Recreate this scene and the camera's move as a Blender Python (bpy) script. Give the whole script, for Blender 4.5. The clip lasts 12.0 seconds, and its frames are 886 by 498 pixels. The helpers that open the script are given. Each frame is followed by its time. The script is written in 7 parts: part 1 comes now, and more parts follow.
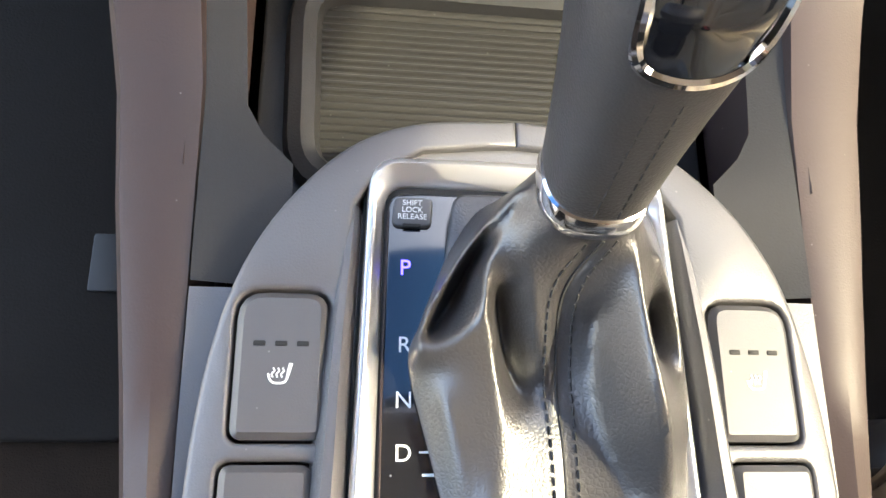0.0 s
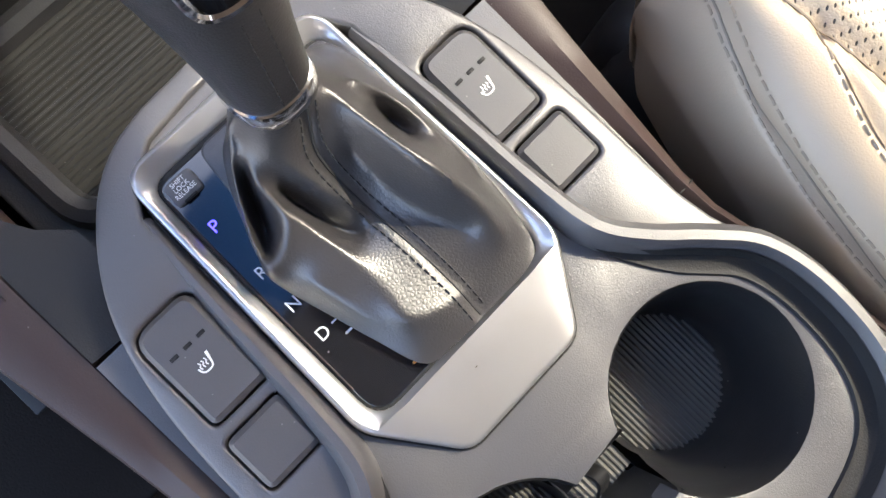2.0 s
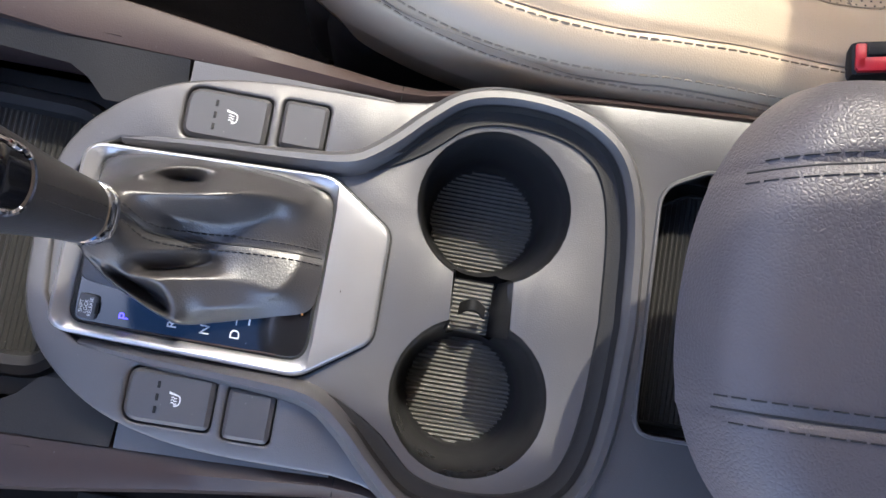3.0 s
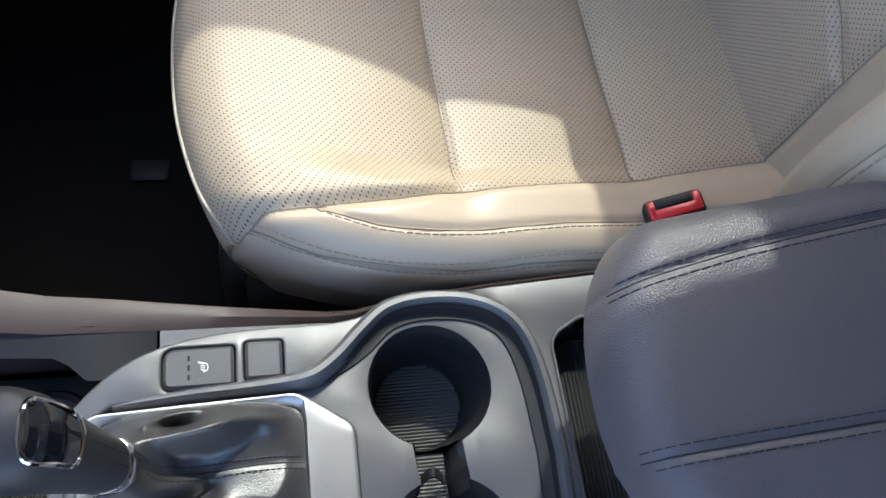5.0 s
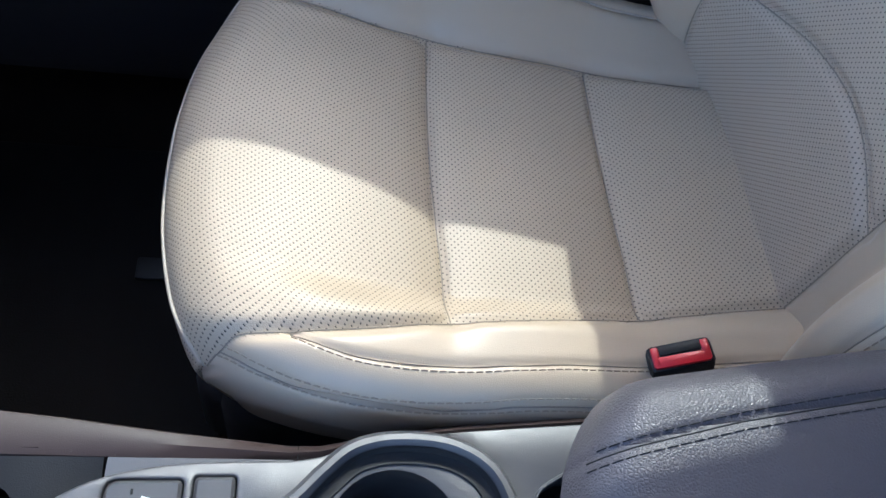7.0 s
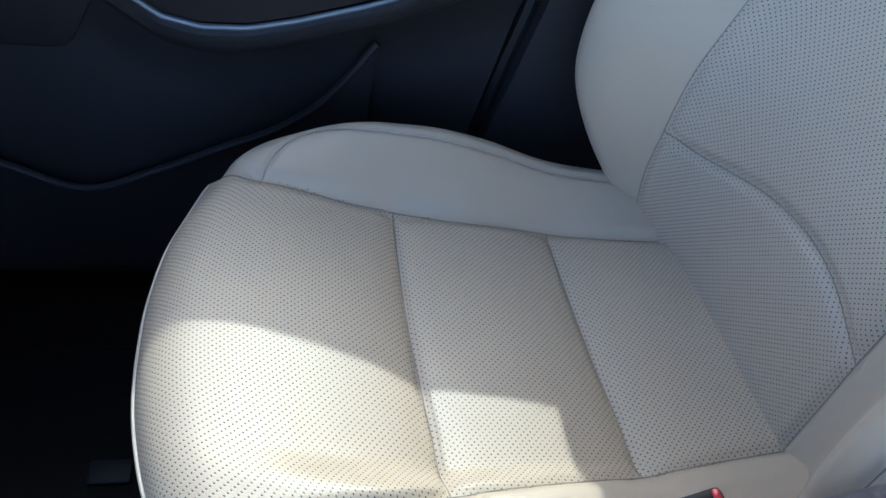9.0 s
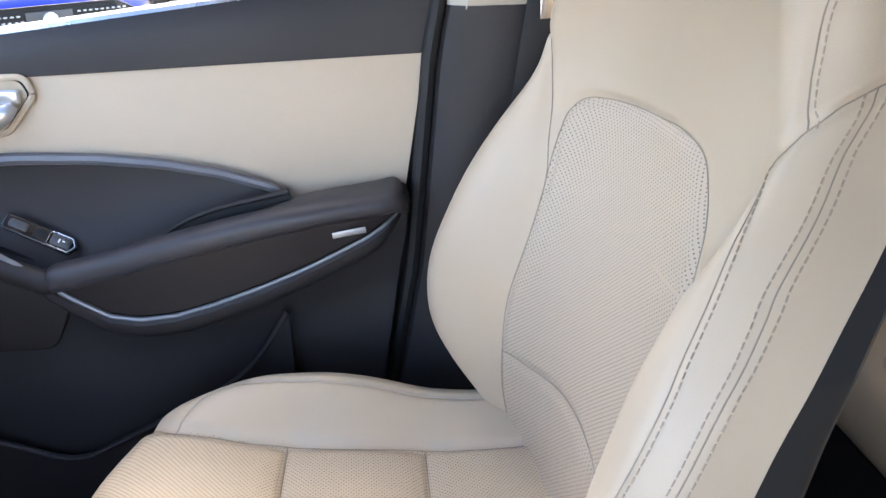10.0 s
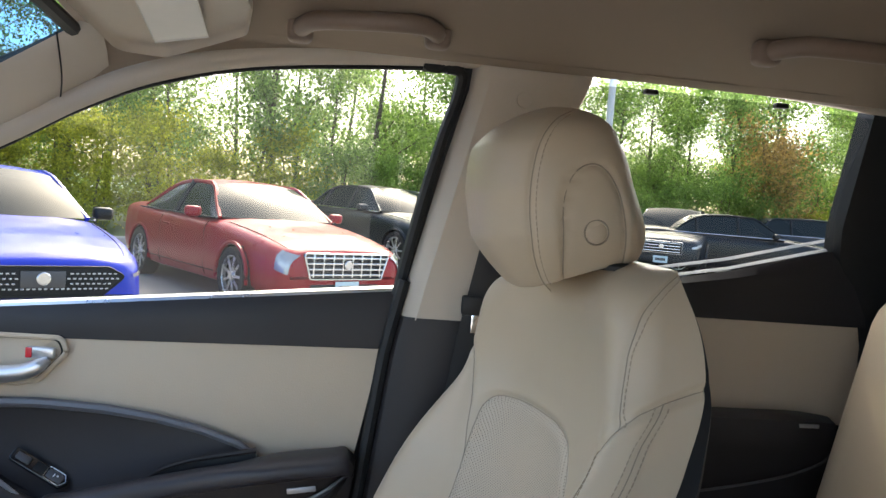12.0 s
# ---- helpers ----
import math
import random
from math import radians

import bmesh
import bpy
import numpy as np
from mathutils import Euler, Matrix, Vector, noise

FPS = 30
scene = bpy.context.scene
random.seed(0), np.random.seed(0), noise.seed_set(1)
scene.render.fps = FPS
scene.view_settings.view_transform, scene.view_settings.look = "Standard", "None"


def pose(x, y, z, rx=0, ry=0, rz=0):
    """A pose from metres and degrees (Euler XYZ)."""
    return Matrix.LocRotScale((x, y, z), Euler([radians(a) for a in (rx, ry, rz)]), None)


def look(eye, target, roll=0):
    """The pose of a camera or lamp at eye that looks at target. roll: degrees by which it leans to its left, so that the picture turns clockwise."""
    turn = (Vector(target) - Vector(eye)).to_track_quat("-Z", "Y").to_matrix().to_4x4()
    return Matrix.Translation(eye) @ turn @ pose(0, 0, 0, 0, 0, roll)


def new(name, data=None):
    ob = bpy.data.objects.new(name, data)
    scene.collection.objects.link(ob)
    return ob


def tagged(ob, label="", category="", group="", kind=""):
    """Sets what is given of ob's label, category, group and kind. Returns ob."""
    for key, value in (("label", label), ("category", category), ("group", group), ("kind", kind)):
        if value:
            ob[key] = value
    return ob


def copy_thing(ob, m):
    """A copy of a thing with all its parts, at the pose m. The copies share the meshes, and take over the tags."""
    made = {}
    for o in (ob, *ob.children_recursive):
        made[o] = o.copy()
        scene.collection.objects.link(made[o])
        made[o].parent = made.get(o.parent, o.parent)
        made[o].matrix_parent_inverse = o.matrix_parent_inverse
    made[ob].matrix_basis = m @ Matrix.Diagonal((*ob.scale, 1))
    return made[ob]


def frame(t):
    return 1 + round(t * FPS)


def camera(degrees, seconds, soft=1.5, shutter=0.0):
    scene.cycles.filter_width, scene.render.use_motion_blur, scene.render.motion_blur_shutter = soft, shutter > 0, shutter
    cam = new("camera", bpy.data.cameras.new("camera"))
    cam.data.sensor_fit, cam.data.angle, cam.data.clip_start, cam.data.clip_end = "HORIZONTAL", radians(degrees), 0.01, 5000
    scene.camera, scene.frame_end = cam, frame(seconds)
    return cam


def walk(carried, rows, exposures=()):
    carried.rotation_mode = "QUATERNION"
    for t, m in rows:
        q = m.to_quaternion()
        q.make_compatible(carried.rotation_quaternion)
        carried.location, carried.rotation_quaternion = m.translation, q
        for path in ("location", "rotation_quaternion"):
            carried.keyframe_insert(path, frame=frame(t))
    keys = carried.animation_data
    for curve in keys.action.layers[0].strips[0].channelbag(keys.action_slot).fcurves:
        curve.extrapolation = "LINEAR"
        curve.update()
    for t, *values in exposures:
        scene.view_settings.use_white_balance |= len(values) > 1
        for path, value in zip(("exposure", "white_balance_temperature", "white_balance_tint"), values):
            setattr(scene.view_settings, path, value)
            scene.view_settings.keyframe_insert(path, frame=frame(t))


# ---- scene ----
cam = camera(60.0, 12.0)
PATH = [
    (0, (-0.057, -0.032, 0.593), (0.195, 0.563, -1.299), 23.9),
    (0.5, (-0.049, -0.052, 0.59), (0.22, 0.491, -1.315), 29.8),
    (1, (-0.046, -0.065, 0.587), (0.247, 0.439, -1.326), 33.9),
    (1.5, (-0.044, -0.051, 0.604), (0.282, 0.217, -1.351), 36.8),
    (2, (-0.03, -0.037, 0.651), (0.287, -0.004, -1.323), 38.5),
    (2.5, (-0.006, -0.062, 0.735), (0.194, -0.255, -1.245), 66.4),
    (2.7, (-0.017, -0.101, 0.752), (0.212, -0.2, -1.232), 39.5),
    (4.3, (-0.031, -0.059, 0.837), (0.353, -0.404, -1.096), 42.2),
    (4.5, (-0.042, -0.066, 0.852), (0.438, -0.41, -1.059), 34.0),
    (5, (-0.083, -0.047, 0.857), (0.753, -0.477, -0.909), 22.0),
    (5.5, (-0.091, -0.032, 0.859), (0.974, -0.503, -0.767), 18.8),
    (6, (-0.107, -0.029, 0.852), (1.039, -0.509, -0.715), 19.2),
    (6.5, (-0.064, -0.084, 0.856), (1.02, -0.454, -0.784), 17.6),
    (6.7, (-0.048, -0.094, 0.853), (1.005, -0.434, -0.813), 17.5),
    (8.5, (-0.051, -0.041, 0.804), (1.263, -0.413, -0.656), 15.0),
    (9, (-0.048, -0.063, 0.824), (1.365, -0.523, -0.515), 13.4),
    (9.5, (-0.11, -0.261, 0.909), (1.531, -0.426, -0.223), -0.9),
    (10, (-0.22, -0.296, 0.926), (1.585, -0.475, 0.084), -1.1),
    (10.5, (-0.285, -0.31, 0.938), (1.619, -0.564, 0.381), 1.8),
    (11, (-0.323, -0.314, 0.97), (1.629, -0.645, 0.688), 3.5),
    (11.5, (-0.379, -0.287, 0.958), (1.597, -0.562, 0.807), 4.5),
    (12, (-0.464, -0.292, 0.986), (1.514, -0.566, 0.866), 4.8),
]
EXPOSURES = [(0, 4.4, 7900, 9), (0.8, 4.15, 7450, 13), (1.5, 3.75, 7050, 14), (2.0, 3.65, 6900, 14), (2.5, 3.4, 6600, 15), (4.5, 3.5, 6450, 18), (5.0, 3.0, 5900, 8), (5.5, 2.95, 5650, 9), (6.5, 2.95, 5500, 10), (8.5, 2.95, 5200, 5), (9.0, 2.95, 5150, 4), (9.6, 4.0, 6450, 11), (10.5, 4.1, 6850, 13), (11.0, 3.55, 6450, 14), (11.5, 3.45, 6500, 9), (12.0, 3.0, 6850, 7)]
walk(cam, [(t, look(eye, target, roll)) for t, eye, target, roll in PATH], exposures=EXPOSURES)


# ---- light and exposure ----
SUN = Vector((1.0, -0.2, 1.06)).normalized()
world = bpy.data.worlds.new("sky")
scene.world = world
world.use_nodes = True
wn = world.node_tree
sky = wn.nodes.new("ShaderNodeTexSky")
sky.sky_type = "NISHITA"
sky.sun_disc = False
sky.air_density, sky.dust_density, sky.ozone_density = 0.8, 4.0, 0.6
sky.sun_elevation = math.asin(SUN.z)
sky.sun_rotation = math.atan2(SUN.x, SUN.y)
wn.links.new(sky.outputs[0], wn.nodes["Background"].inputs[0])
wn.nodes["Background"].inputs[1].default_value = 0.15
lamp = bpy.data.lights.new("sun", "SUN")
lamp.energy, lamp.angle, lamp.color = 0.92, radians(0.55), (1.0, 0.96, 0.82)
sun = new("sun", lamp)
sun.matrix_world = look(SUN * 30, (0, 0, 0))


# ---- materials ----
def nodes(name):
    m = bpy.data.materials.new(name)
    m.use_nodes = True
    t = m.node_tree
    return m, t, t.nodes["Principled BSDF"]


def add(t, kind, **values):
    n = t.nodes.new(kind)
    for k, v in values.items():
        if k in n.inputs:
            n.inputs[k].default_value = v
    return n


def coords(t, uv=False):
    n = t.nodes.new("ShaderNodeTexCoord")
    return n.outputs["UV" if uv else "Object"]


def mixed(t, fac, a, b):
    n = t.nodes.new("ShaderNodeMix")
    n.data_type = "RGBA"
    for sock, v in ((n.inputs[0], fac), (n.inputs[6], a), (n.inputs[7], b)):
        if isinstance(v, (tuple, float, int)):
            sock.default_value = v
        else:
            t.links.new(v, sock)
    return n.outputs[2]


def ranged(t, value, a, b, c, d):
    n = t.nodes.new("ShaderNodeMapRange")
    t.links.new(value, n.inputs[0])
    for i, v in enumerate((a, b, c, d)):
        n.inputs[i + 1].default_value = v
    return n.outputs[0]


def rgb(c, k=1.0):
    return (c[0] * k, c[1] * k, c[2] * k, 1.0)


def surface(name, color, rough=0.5, metal=0.0, grain=900.0, bump=0.15, vary=0.12, stain=9.0, coat=0.0, spec=0.5, cell=False, dust=0.0):
    """A solid surface with grain in its relief, slow changes of tone and of gloss."""
    m, t, p = nodes(name)
    at = coords(t)
    slow = add(t, "ShaderNodeTexNoise", Scale=stain, Detail=5.0, Roughness=0.6)
    t.links.new(at, slow.inputs["Vector"])
    fine = add(t, "ShaderNodeTexVoronoi" if cell else "ShaderNodeTexNoise", Scale=grain)
    t.links.new(at, fine.inputs["Vector"])
    base = mixed(t, slow.outputs[0], rgb(color, 1 - vary), rgb(color, 1 + vary))
    if dust:
        specks = add(t, "ShaderNodeTexVoronoi", Scale=110.0)
        t.links.new(at, specks.inputs["Vector"])
        base = mixed(t, ranged(t, specks.outputs["Distance"], 0.02, 0.045, dust, 0.0), base, (0.6, 0.58, 0.55, 1))
    t.links.new(base, p.inputs["Base Color"])
    t.links.new(ranged(t, slow.outputs[0], 0.3, 0.7, max(rough - 0.07, 0.02), rough + 0.07), p.inputs["Roughness"])
    p.inputs["Metallic"].default_value = metal
    p.inputs["Coat Weight"].default_value = coat
    p.inputs["Coat Roughness"].default_value = 0.05
    p.inputs["Specular IOR Level"].default_value = spec
    if bump:
        b = add(t, "ShaderNodeBump", Strength=bump, Distance=0.0006)
        t.links.new(fine.outputs[0], b.inputs["Height"])
        t.links.new(b.outputs[0], p.inputs["Normal"])
    return m


def leather(name, color, rough=0.42, perforated=False, grain=520.0, bump=0.35, pitch=0.0054, hole=0.118, spec=0.5):
    """Leather with a pebbled grain, soft creases and, if wanted, rows of punched holes laid out by the UV map in metres."""
    m, t, p = nodes(name)
    at = coords(t)
    slow = add(t, "ShaderNodeTexNoise", Scale=7.0, Detail=4.0)
    cells = add(t, "ShaderNodeTexVoronoi", Scale=grain)
    crease = add(t, "ShaderNodeTexNoise", Scale=60.0, Detail=3.0)
    for n in (slow, cells, crease):
        t.links.new(at, n.inputs["Vector"])
    base = mixed(t, slow.outputs[0], rgb(color, 0.9), rgb(color, 1.08))
    height = t.nodes.new("ShaderNodeMath")
    height.operation = "MULTIPLY_ADD"
    t.links.new(crease.outputs[0], height.inputs[0])
    height.inputs[1].default_value = 0.8
    cells.feature = "DISTANCE_TO_EDGE"
    t.links.new(ranged(t, cells.outputs["Distance"], 0.0, 0.30, 0.0, 1.0), height.inputs[2])
    tall = height.outputs[0]
    if perforated:
        uv = coords(t, True)
        near = []
        for shift in (0.0, 0.5):
            mp = t.nodes.new("ShaderNodeMapping")
            mp.inputs["Scale"].default_value = (1 / pitch, 1 / pitch, 1)
            mp.inputs["Location"].default_value = (shift, shift, 0)
            t.links.new(uv, mp.inputs["Vector"])
            last = mp.outputs[0]
            for op, v in (("FRACTION", None), ("SUBTRACT", (0.5, 0.5, 0)), ("LENGTH", None)):
                vm = t.nodes.new("ShaderNodeVectorMath")
                vm.operation = op
                t.links.new(last, vm.inputs[0])
                if v:
                    vm.inputs[1].default_value = v
                last = vm.outputs["Value" if op == "LENGTH" else "Vector"]
            near.append(last)
        least = t.nodes.new("ShaderNodeMath")
        least.operation = "MINIMUM"
        t.links.new(near[0], least.inputs[0])
        t.links.new(near[1], least.inputs[1])
        punched = ranged(t, least.outputs[0], hole * 0.85, hole * 1.12, 1.0, 0.0)
        base = mixed(t, punched, base, rgb((0.03, 0.025, 0.02)))
        deep = t.nodes.new("ShaderNodeMath")
        deep.operation = "MULTIPLY_ADD"
        t.links.new(ranged(t, least.outputs[0], hole * 0.5, hole * 2.2, 1.0, 0.0), deep.inputs[0])
        deep.inputs[1].default_value = -2.0
        t.links.new(tall, deep.inputs[2])
        tall = deep.outputs[0]
    t.links.new(base, p.inputs["Base Color"])
    t.links.new(ranged(t, slow.outputs[0], 0.3, 0.7, rough - 0.06, rough + 0.06), p.inputs["Roughness"])
    p.inputs["Specular IOR Level"].default_value = spec
    b = add(t, "ShaderNodeBump", Strength=bump, Distance=0.0007)
    t.links.new(tall, b.inputs["Height"])
    t.links.new(b.outputs[0], p.inputs["Normal"])
    return m


def pane_material(name, tint=(0.93, 0.97, 0.95), gloss=1.0):
    m = bpy.data.materials.new(name)
    m.use_nodes = True
    t = m.node_tree
    t.nodes.remove(t.nodes["Principled BSDF"])
    clear = add(t, "ShaderNodeBsdfTransparent", Color=rgb(tint))
    shine = add(t, "ShaderNodeBsdfGlossy", Roughness=0.01)
    facing = add(t, "ShaderNodeLayerWeight", Blend=0.5)
    fres = t.nodes.new("ShaderNodeMath")
    fres.operation = "POWER"
    t.links.new(facing.outputs["Facing"], fres.inputs[0])
    fres.inputs[1].default_value = 5.0
    mix = t.nodes.new("ShaderNodeMixShader")
    t.links.new(ranged(t, fres.outputs[0], 0.0, 1.0, 0.04, 1.0), mix.inputs[0])
    t.links.new(clear.outputs[0], mix.inputs[1])
    t.links.new(shine.outputs[0], mix.inputs[2])
    t.links.new(mix.outputs[0], t.nodes["Material Output"].inputs[0])
    return m


def glowing(name, color, power):
    m, t, p = nodes(name)
    p.inputs["Base Color"].default_value = rgb(color)
    p.inputs["Emission Color"].default_value = rgb(color)
    p.inputs["Emission Strength"].default_value = power
    return m


CHARCOAL = surface("charcoal_plastic", (0.078, 0.076, 0.080), 0.41, grain=1500, bump=0.22, dust=0.16, spec=0.85)
BUTTON = surface("button_plastic", (0.060, 0.058, 0.061), 0.46, grain=1800, bump=0.12, dust=0.25, spec=0.85)
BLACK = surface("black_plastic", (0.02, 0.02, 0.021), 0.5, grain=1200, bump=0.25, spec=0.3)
GAP = surface("gap_black", (0.006, 0.006, 0.006), 0.7)
BROWN = surface("brown_trim_plastic", (0.044, 0.029, 0.026), 0.45, grain=1200, bump=0.15, dust=0.2, spec=0.35)
SATIN = surface("satin_silver", (0.62, 0.62, 0.63), 0.3, metal=0.85, grain=2500, bump=0.05, vary=0.05)
SOFTSILVER = surface("soft_silver", (0.42, 0.42, 0.44), 0.42, metal=0.8, grain=2500, bump=0.05, vary=0.05)
DULLSILVER = surface("dull_silver", (0.20, 0.20, 0.21), 0.45, metal=0.5, grain=2500, bump=0.05, vary=0.05)
CUP = surface("cup_black_plastic", (0.018, 0.018, 0.019), 0.32, grain=1200, bump=0.15, dust=0.3)
CHROME = surface("chrome", (0.78, 0.78, 0.8), 0.1, metal=1.0, bump=0, vary=0.03)
PIANO = surface("piano_black", (0.008, 0.009, 0.012), 0.07, bump=0, coat=1.0, vary=0.3, dust=0.3)
# Darker copy of the mat rubber; the cubby's shade is put into its colour.
CUBBYMAT = surface("dark_ribbed_rubber", (0.020, 0.0195, 0.018), 0.6, grain=800, bump=0.2, dust=0.15, spec=0.3)
RUBBER = surface("ribbed_rubber", (0.105, 0.103, 0.096), 0.62, grain=800, bump=0.2, dust=0.6)
BOOT = leather("black_leather", (0.036, 0.034, 0.036), 0.36, grain=650, bump=0.11, spec=0.85)
KNOB = leather("smooth_black_leather", (0.035, 0.034, 0.036), 0.45, grain=900, bump=0.15)
ARMREST = leather("charcoal_leather", (0.096, 0.087, 0.095), 0.44, grain=520, bump=0.28)
BEIGE = leather("beige_leather", (0.52, 0.415, 0.295), 0.40, grain=700, bump=0.1)
PUNCHED = leather("perforated_beige_leather", (0.505, 0.405, 0.285), 0.45, True, grain=700, bump=0.16)
PUNCHED_FINE = leather("finely_perforated_beige_leather", (0.515, 0.415, 0.305), 0.45, True, grain=700, bump=0.14, pitch=0.0050, hole=0.112)
THREAD_DARK = surface("dark_thread", (0.025, 0.025, 0.026), 0.8, bump=0)
THREAD_BEIGE = surface("beige_thread", (0.36, 0.285, 0.205), 0.8, bump=0)
TAUPE = surface("taupe_plastic", (0.24, 0.175, 0.135), 0.5, grain=900, bump=0.2, vary=0.06)
# Darker beige for thin lines that paint the soft shade in the seams.
CREASE = surface("seam_crease", (0.28, 0.23, 0.175), 0.8, bump=0)
PIPING = surface("pale_piping", (0.47, 0.40, 0.31), 0.5, bump=0)
DOORBEIGE = surface("beige_vinyl", (0.56, 0.45, 0.33), 0.55, grain=500, bump=0.3, cell=True, vary=0.06)
PILLARBEIGE = surface("beige_pillar_plastic", (0.55, 0.48, 0.40), 0.5, grain=900, bump=0.2, vary=0.05)
CLOTH = surface("headliner_cloth", (0.31, 0.245, 0.190), 0.95, grain=1100, bump=0.5, vary=0.06)
DOORBLACK = surface("door_charcoal", (0.027, 0.0235, 0.0245), 0.5, grain=700, bump=0.3, cell=True, spec=0.4)
BOWL = surface("dark_brown_soft_plastic", (0.026, 0.020, 0.019), 0.55, grain=900, bump=0.2, spec=0.35)
ARMPAD = leather("charcoal_arm_pad_leather", (0.042, 0.038, 0.042), 0.42, grain=600, bump=0.2)
TRIMGREY = surface("grey_painted_trim", (0.13, 0.125, 0.13), 0.35, grain=2500, bump=0.04, vary=0.04, spec=0.6)
# Near-white and not metal: the strips' bright reflection is put into the colour.
STRIP = surface("bright_strip", (0.80, 0.80, 0.80), 0.3, grain=2500, bump=0.03, vary=0.04)
CARPET = surface("carpet", (0.021, 0.0145, 0.0105), 0.95, grain=700, bump=1.0, vary=0.4, stain=30, spec=0.08)
MATRUBBER = surface("floor_mat_rubber", (0.013, 0.0105, 0.009), 0.8, grain=500, bump=0.6, spec=0.15)
RED = surface("red_button", (0.62, 0.02, 0.03), 0.35, bump=0)
WHITE = surface("white_print", (0.8, 0.8, 0.8), 0.6, bump=0)
BLUELIT = glowing("blue_backlight", (0.06, 0.05, 1.0), 0.5)
AMBERMARK = surface("orange_crumb", (0.75, 0.3, 0.06), 0.6)
GLASS = pane_material("window_glass", (0.49, 0.51, 0.495))
SCREEN = pane_material("windscreen_glass", (0.90, 0.92, 0.91))
# Nearly opaque, so the unseen rear windows let little light in.
PRIVACY = pane_material("dark_rear_glass", (0.07, 0.075, 0.075))
BLUEBAND = pane_material("blue_shade_band", (0.06, 0.17, 0.32))
WEBBING = surface("belt_webbing", (0.02, 0.02, 0.022), 0.7, grain=900, bump=0.5)
LABELWHITE = surface("white_label", (0.8, 0.78, 0.74), 0.6, bump=0)
SEAL = surface("rubber_seal", (0.008, 0.008, 0.009), 0.55, grain=400, bump=0.2)


# ---- geometry helpers ----
def curve_through(pts, n=8, closed=False):
    """A smooth line (Catmull-Rom) through the given points, n steps each."""
    P = np.array(pts, float)
    k = len(P)
    out = []
    for i in range(k if closed else k - 1):
        if closed:
            a, b, c, d = P[(i - 1) % k], P[i], P[(i + 1) % k], P[(i + 2) % k]
        else:
            b, c = P[i], P[i + 1]
            a = P[i - 1] if i else 2 * b - c
            d = P[i + 2] if i + 2 < k else 2 * c - b
        for j in range(n):
            s = j / n
            out.append(0.5 * (2 * b + (c - a) * s + (2 * a - 5 * b + 4 * c - d) * s * s + (3 * b - a - 3 * c + d) * s**3))
    if not closed:
        out.append(P[-1])
    return np.array(out)


def sheet(P, close_u=False, close_v=False, uv=None):
    """Faces over a grid of points P[u, v]."""
    P = np.asarray(P, float)
    nu, nv = P.shape[:2]
    faces = []
    for i in range(nu if close_u else nu - 1):
        for j in range(nv if close_v else nv - 1):
            a, b = (i + 1) % nu, (j + 1) % nv
            faces.append((i * nv + j, a * nv + j, a * nv + b, i * nv + b))
    return P.reshape(-1, 3), faces, None if uv is None else np.asarray(uv).reshape(-1, 2)


def joined(*geos):
    V, F = [], []
    n = 0
    for g in geos:
        V.append(np.asarray(g[0], float).reshape(-1, 3))
        F += [tuple(i + n for i in f) for f in g[1]]
        n += len(V[-1])
    return np.concatenate(V), F, None


def moved(geo, m):
    V = np.asarray(geo[0], float)
    A = np.array(m)
    return V @ A[:3, :3].T + A[:3, 3], geo[1], geo[2] if len(geo) > 2 else None


def tube(pts, r, n=8, closed=False, flat=1.0):
    """A round bar along a line; r is one radius or one for each point; flat squeezes it along z."""
    P = np.asarray(pts, float)
    k = len(P)
    R = np.full(k, r) if np.isscalar(r) else np.asarray(r)
    T = np.gradient(P, axis=0) if not closed else np.roll(P, -1, 0) - np.roll(P, 1, 0)
    T /= np.linalg.norm(T, axis=1)[:, None] + 1e-12
    up = np.array([0.0, 0, 1]) if abs(T[:, 2]).mean() < 0.8 else np.array([0.0, 1, 0])
    S = np.cross(T, up)
    S /= np.linalg.norm(S, axis=1)[:, None] + 1e-12
    U = np.cross(S, T)
    ang = np.arange(n) * 2 * math.pi / n
    G = P[:, None] + R[:, None, None] * (np.cos(ang)[None, :, None] * S[:, None] + flat * np.sin(ang)[None, :, None] * U[:, None])
    V, F, _ = sheet(G, closed, True)
    if not closed:
        F = F + [tuple(range(n)), tuple(range((k - 1) * n, k * n))[::-1]]
    return V, F, None


def from_bmesh(bm):
    bm.verts.index_update()
    g = (np.array([v.co[:] for v in bm.verts]), [tuple(v.index for v in f.verts) for f in bm.faces], None)
    bm.free()
    return g


def rounded(pts, r, n=5):
    """A polygon (x, y) with its corners rounded; r is one radius or one for each corner."""
    P = [Vector(p) for p in pts]
    k = len(P)
    out = []
    for i in range(k):
        rr = r if np.isscalar(r) else r[i]
        a, b, c = P[i - 1], P[i], P[(i + 1) % k]
        u, w = (a - b).normalized(), (c - b).normalized()
        ang = max(u.angle(w), 0.05)
        cut = min(rr / math.tan(ang / 2), 0.49 * min((a - b).length, (c - b).length))
        p, q = b + u * cut, b + w * cut
        for j in range(n + 1):
            s = j / n
            out.append(tuple(p * (1 - s) ** 2 + b * 2 * s * (1 - s) + q * s * s))
    return out


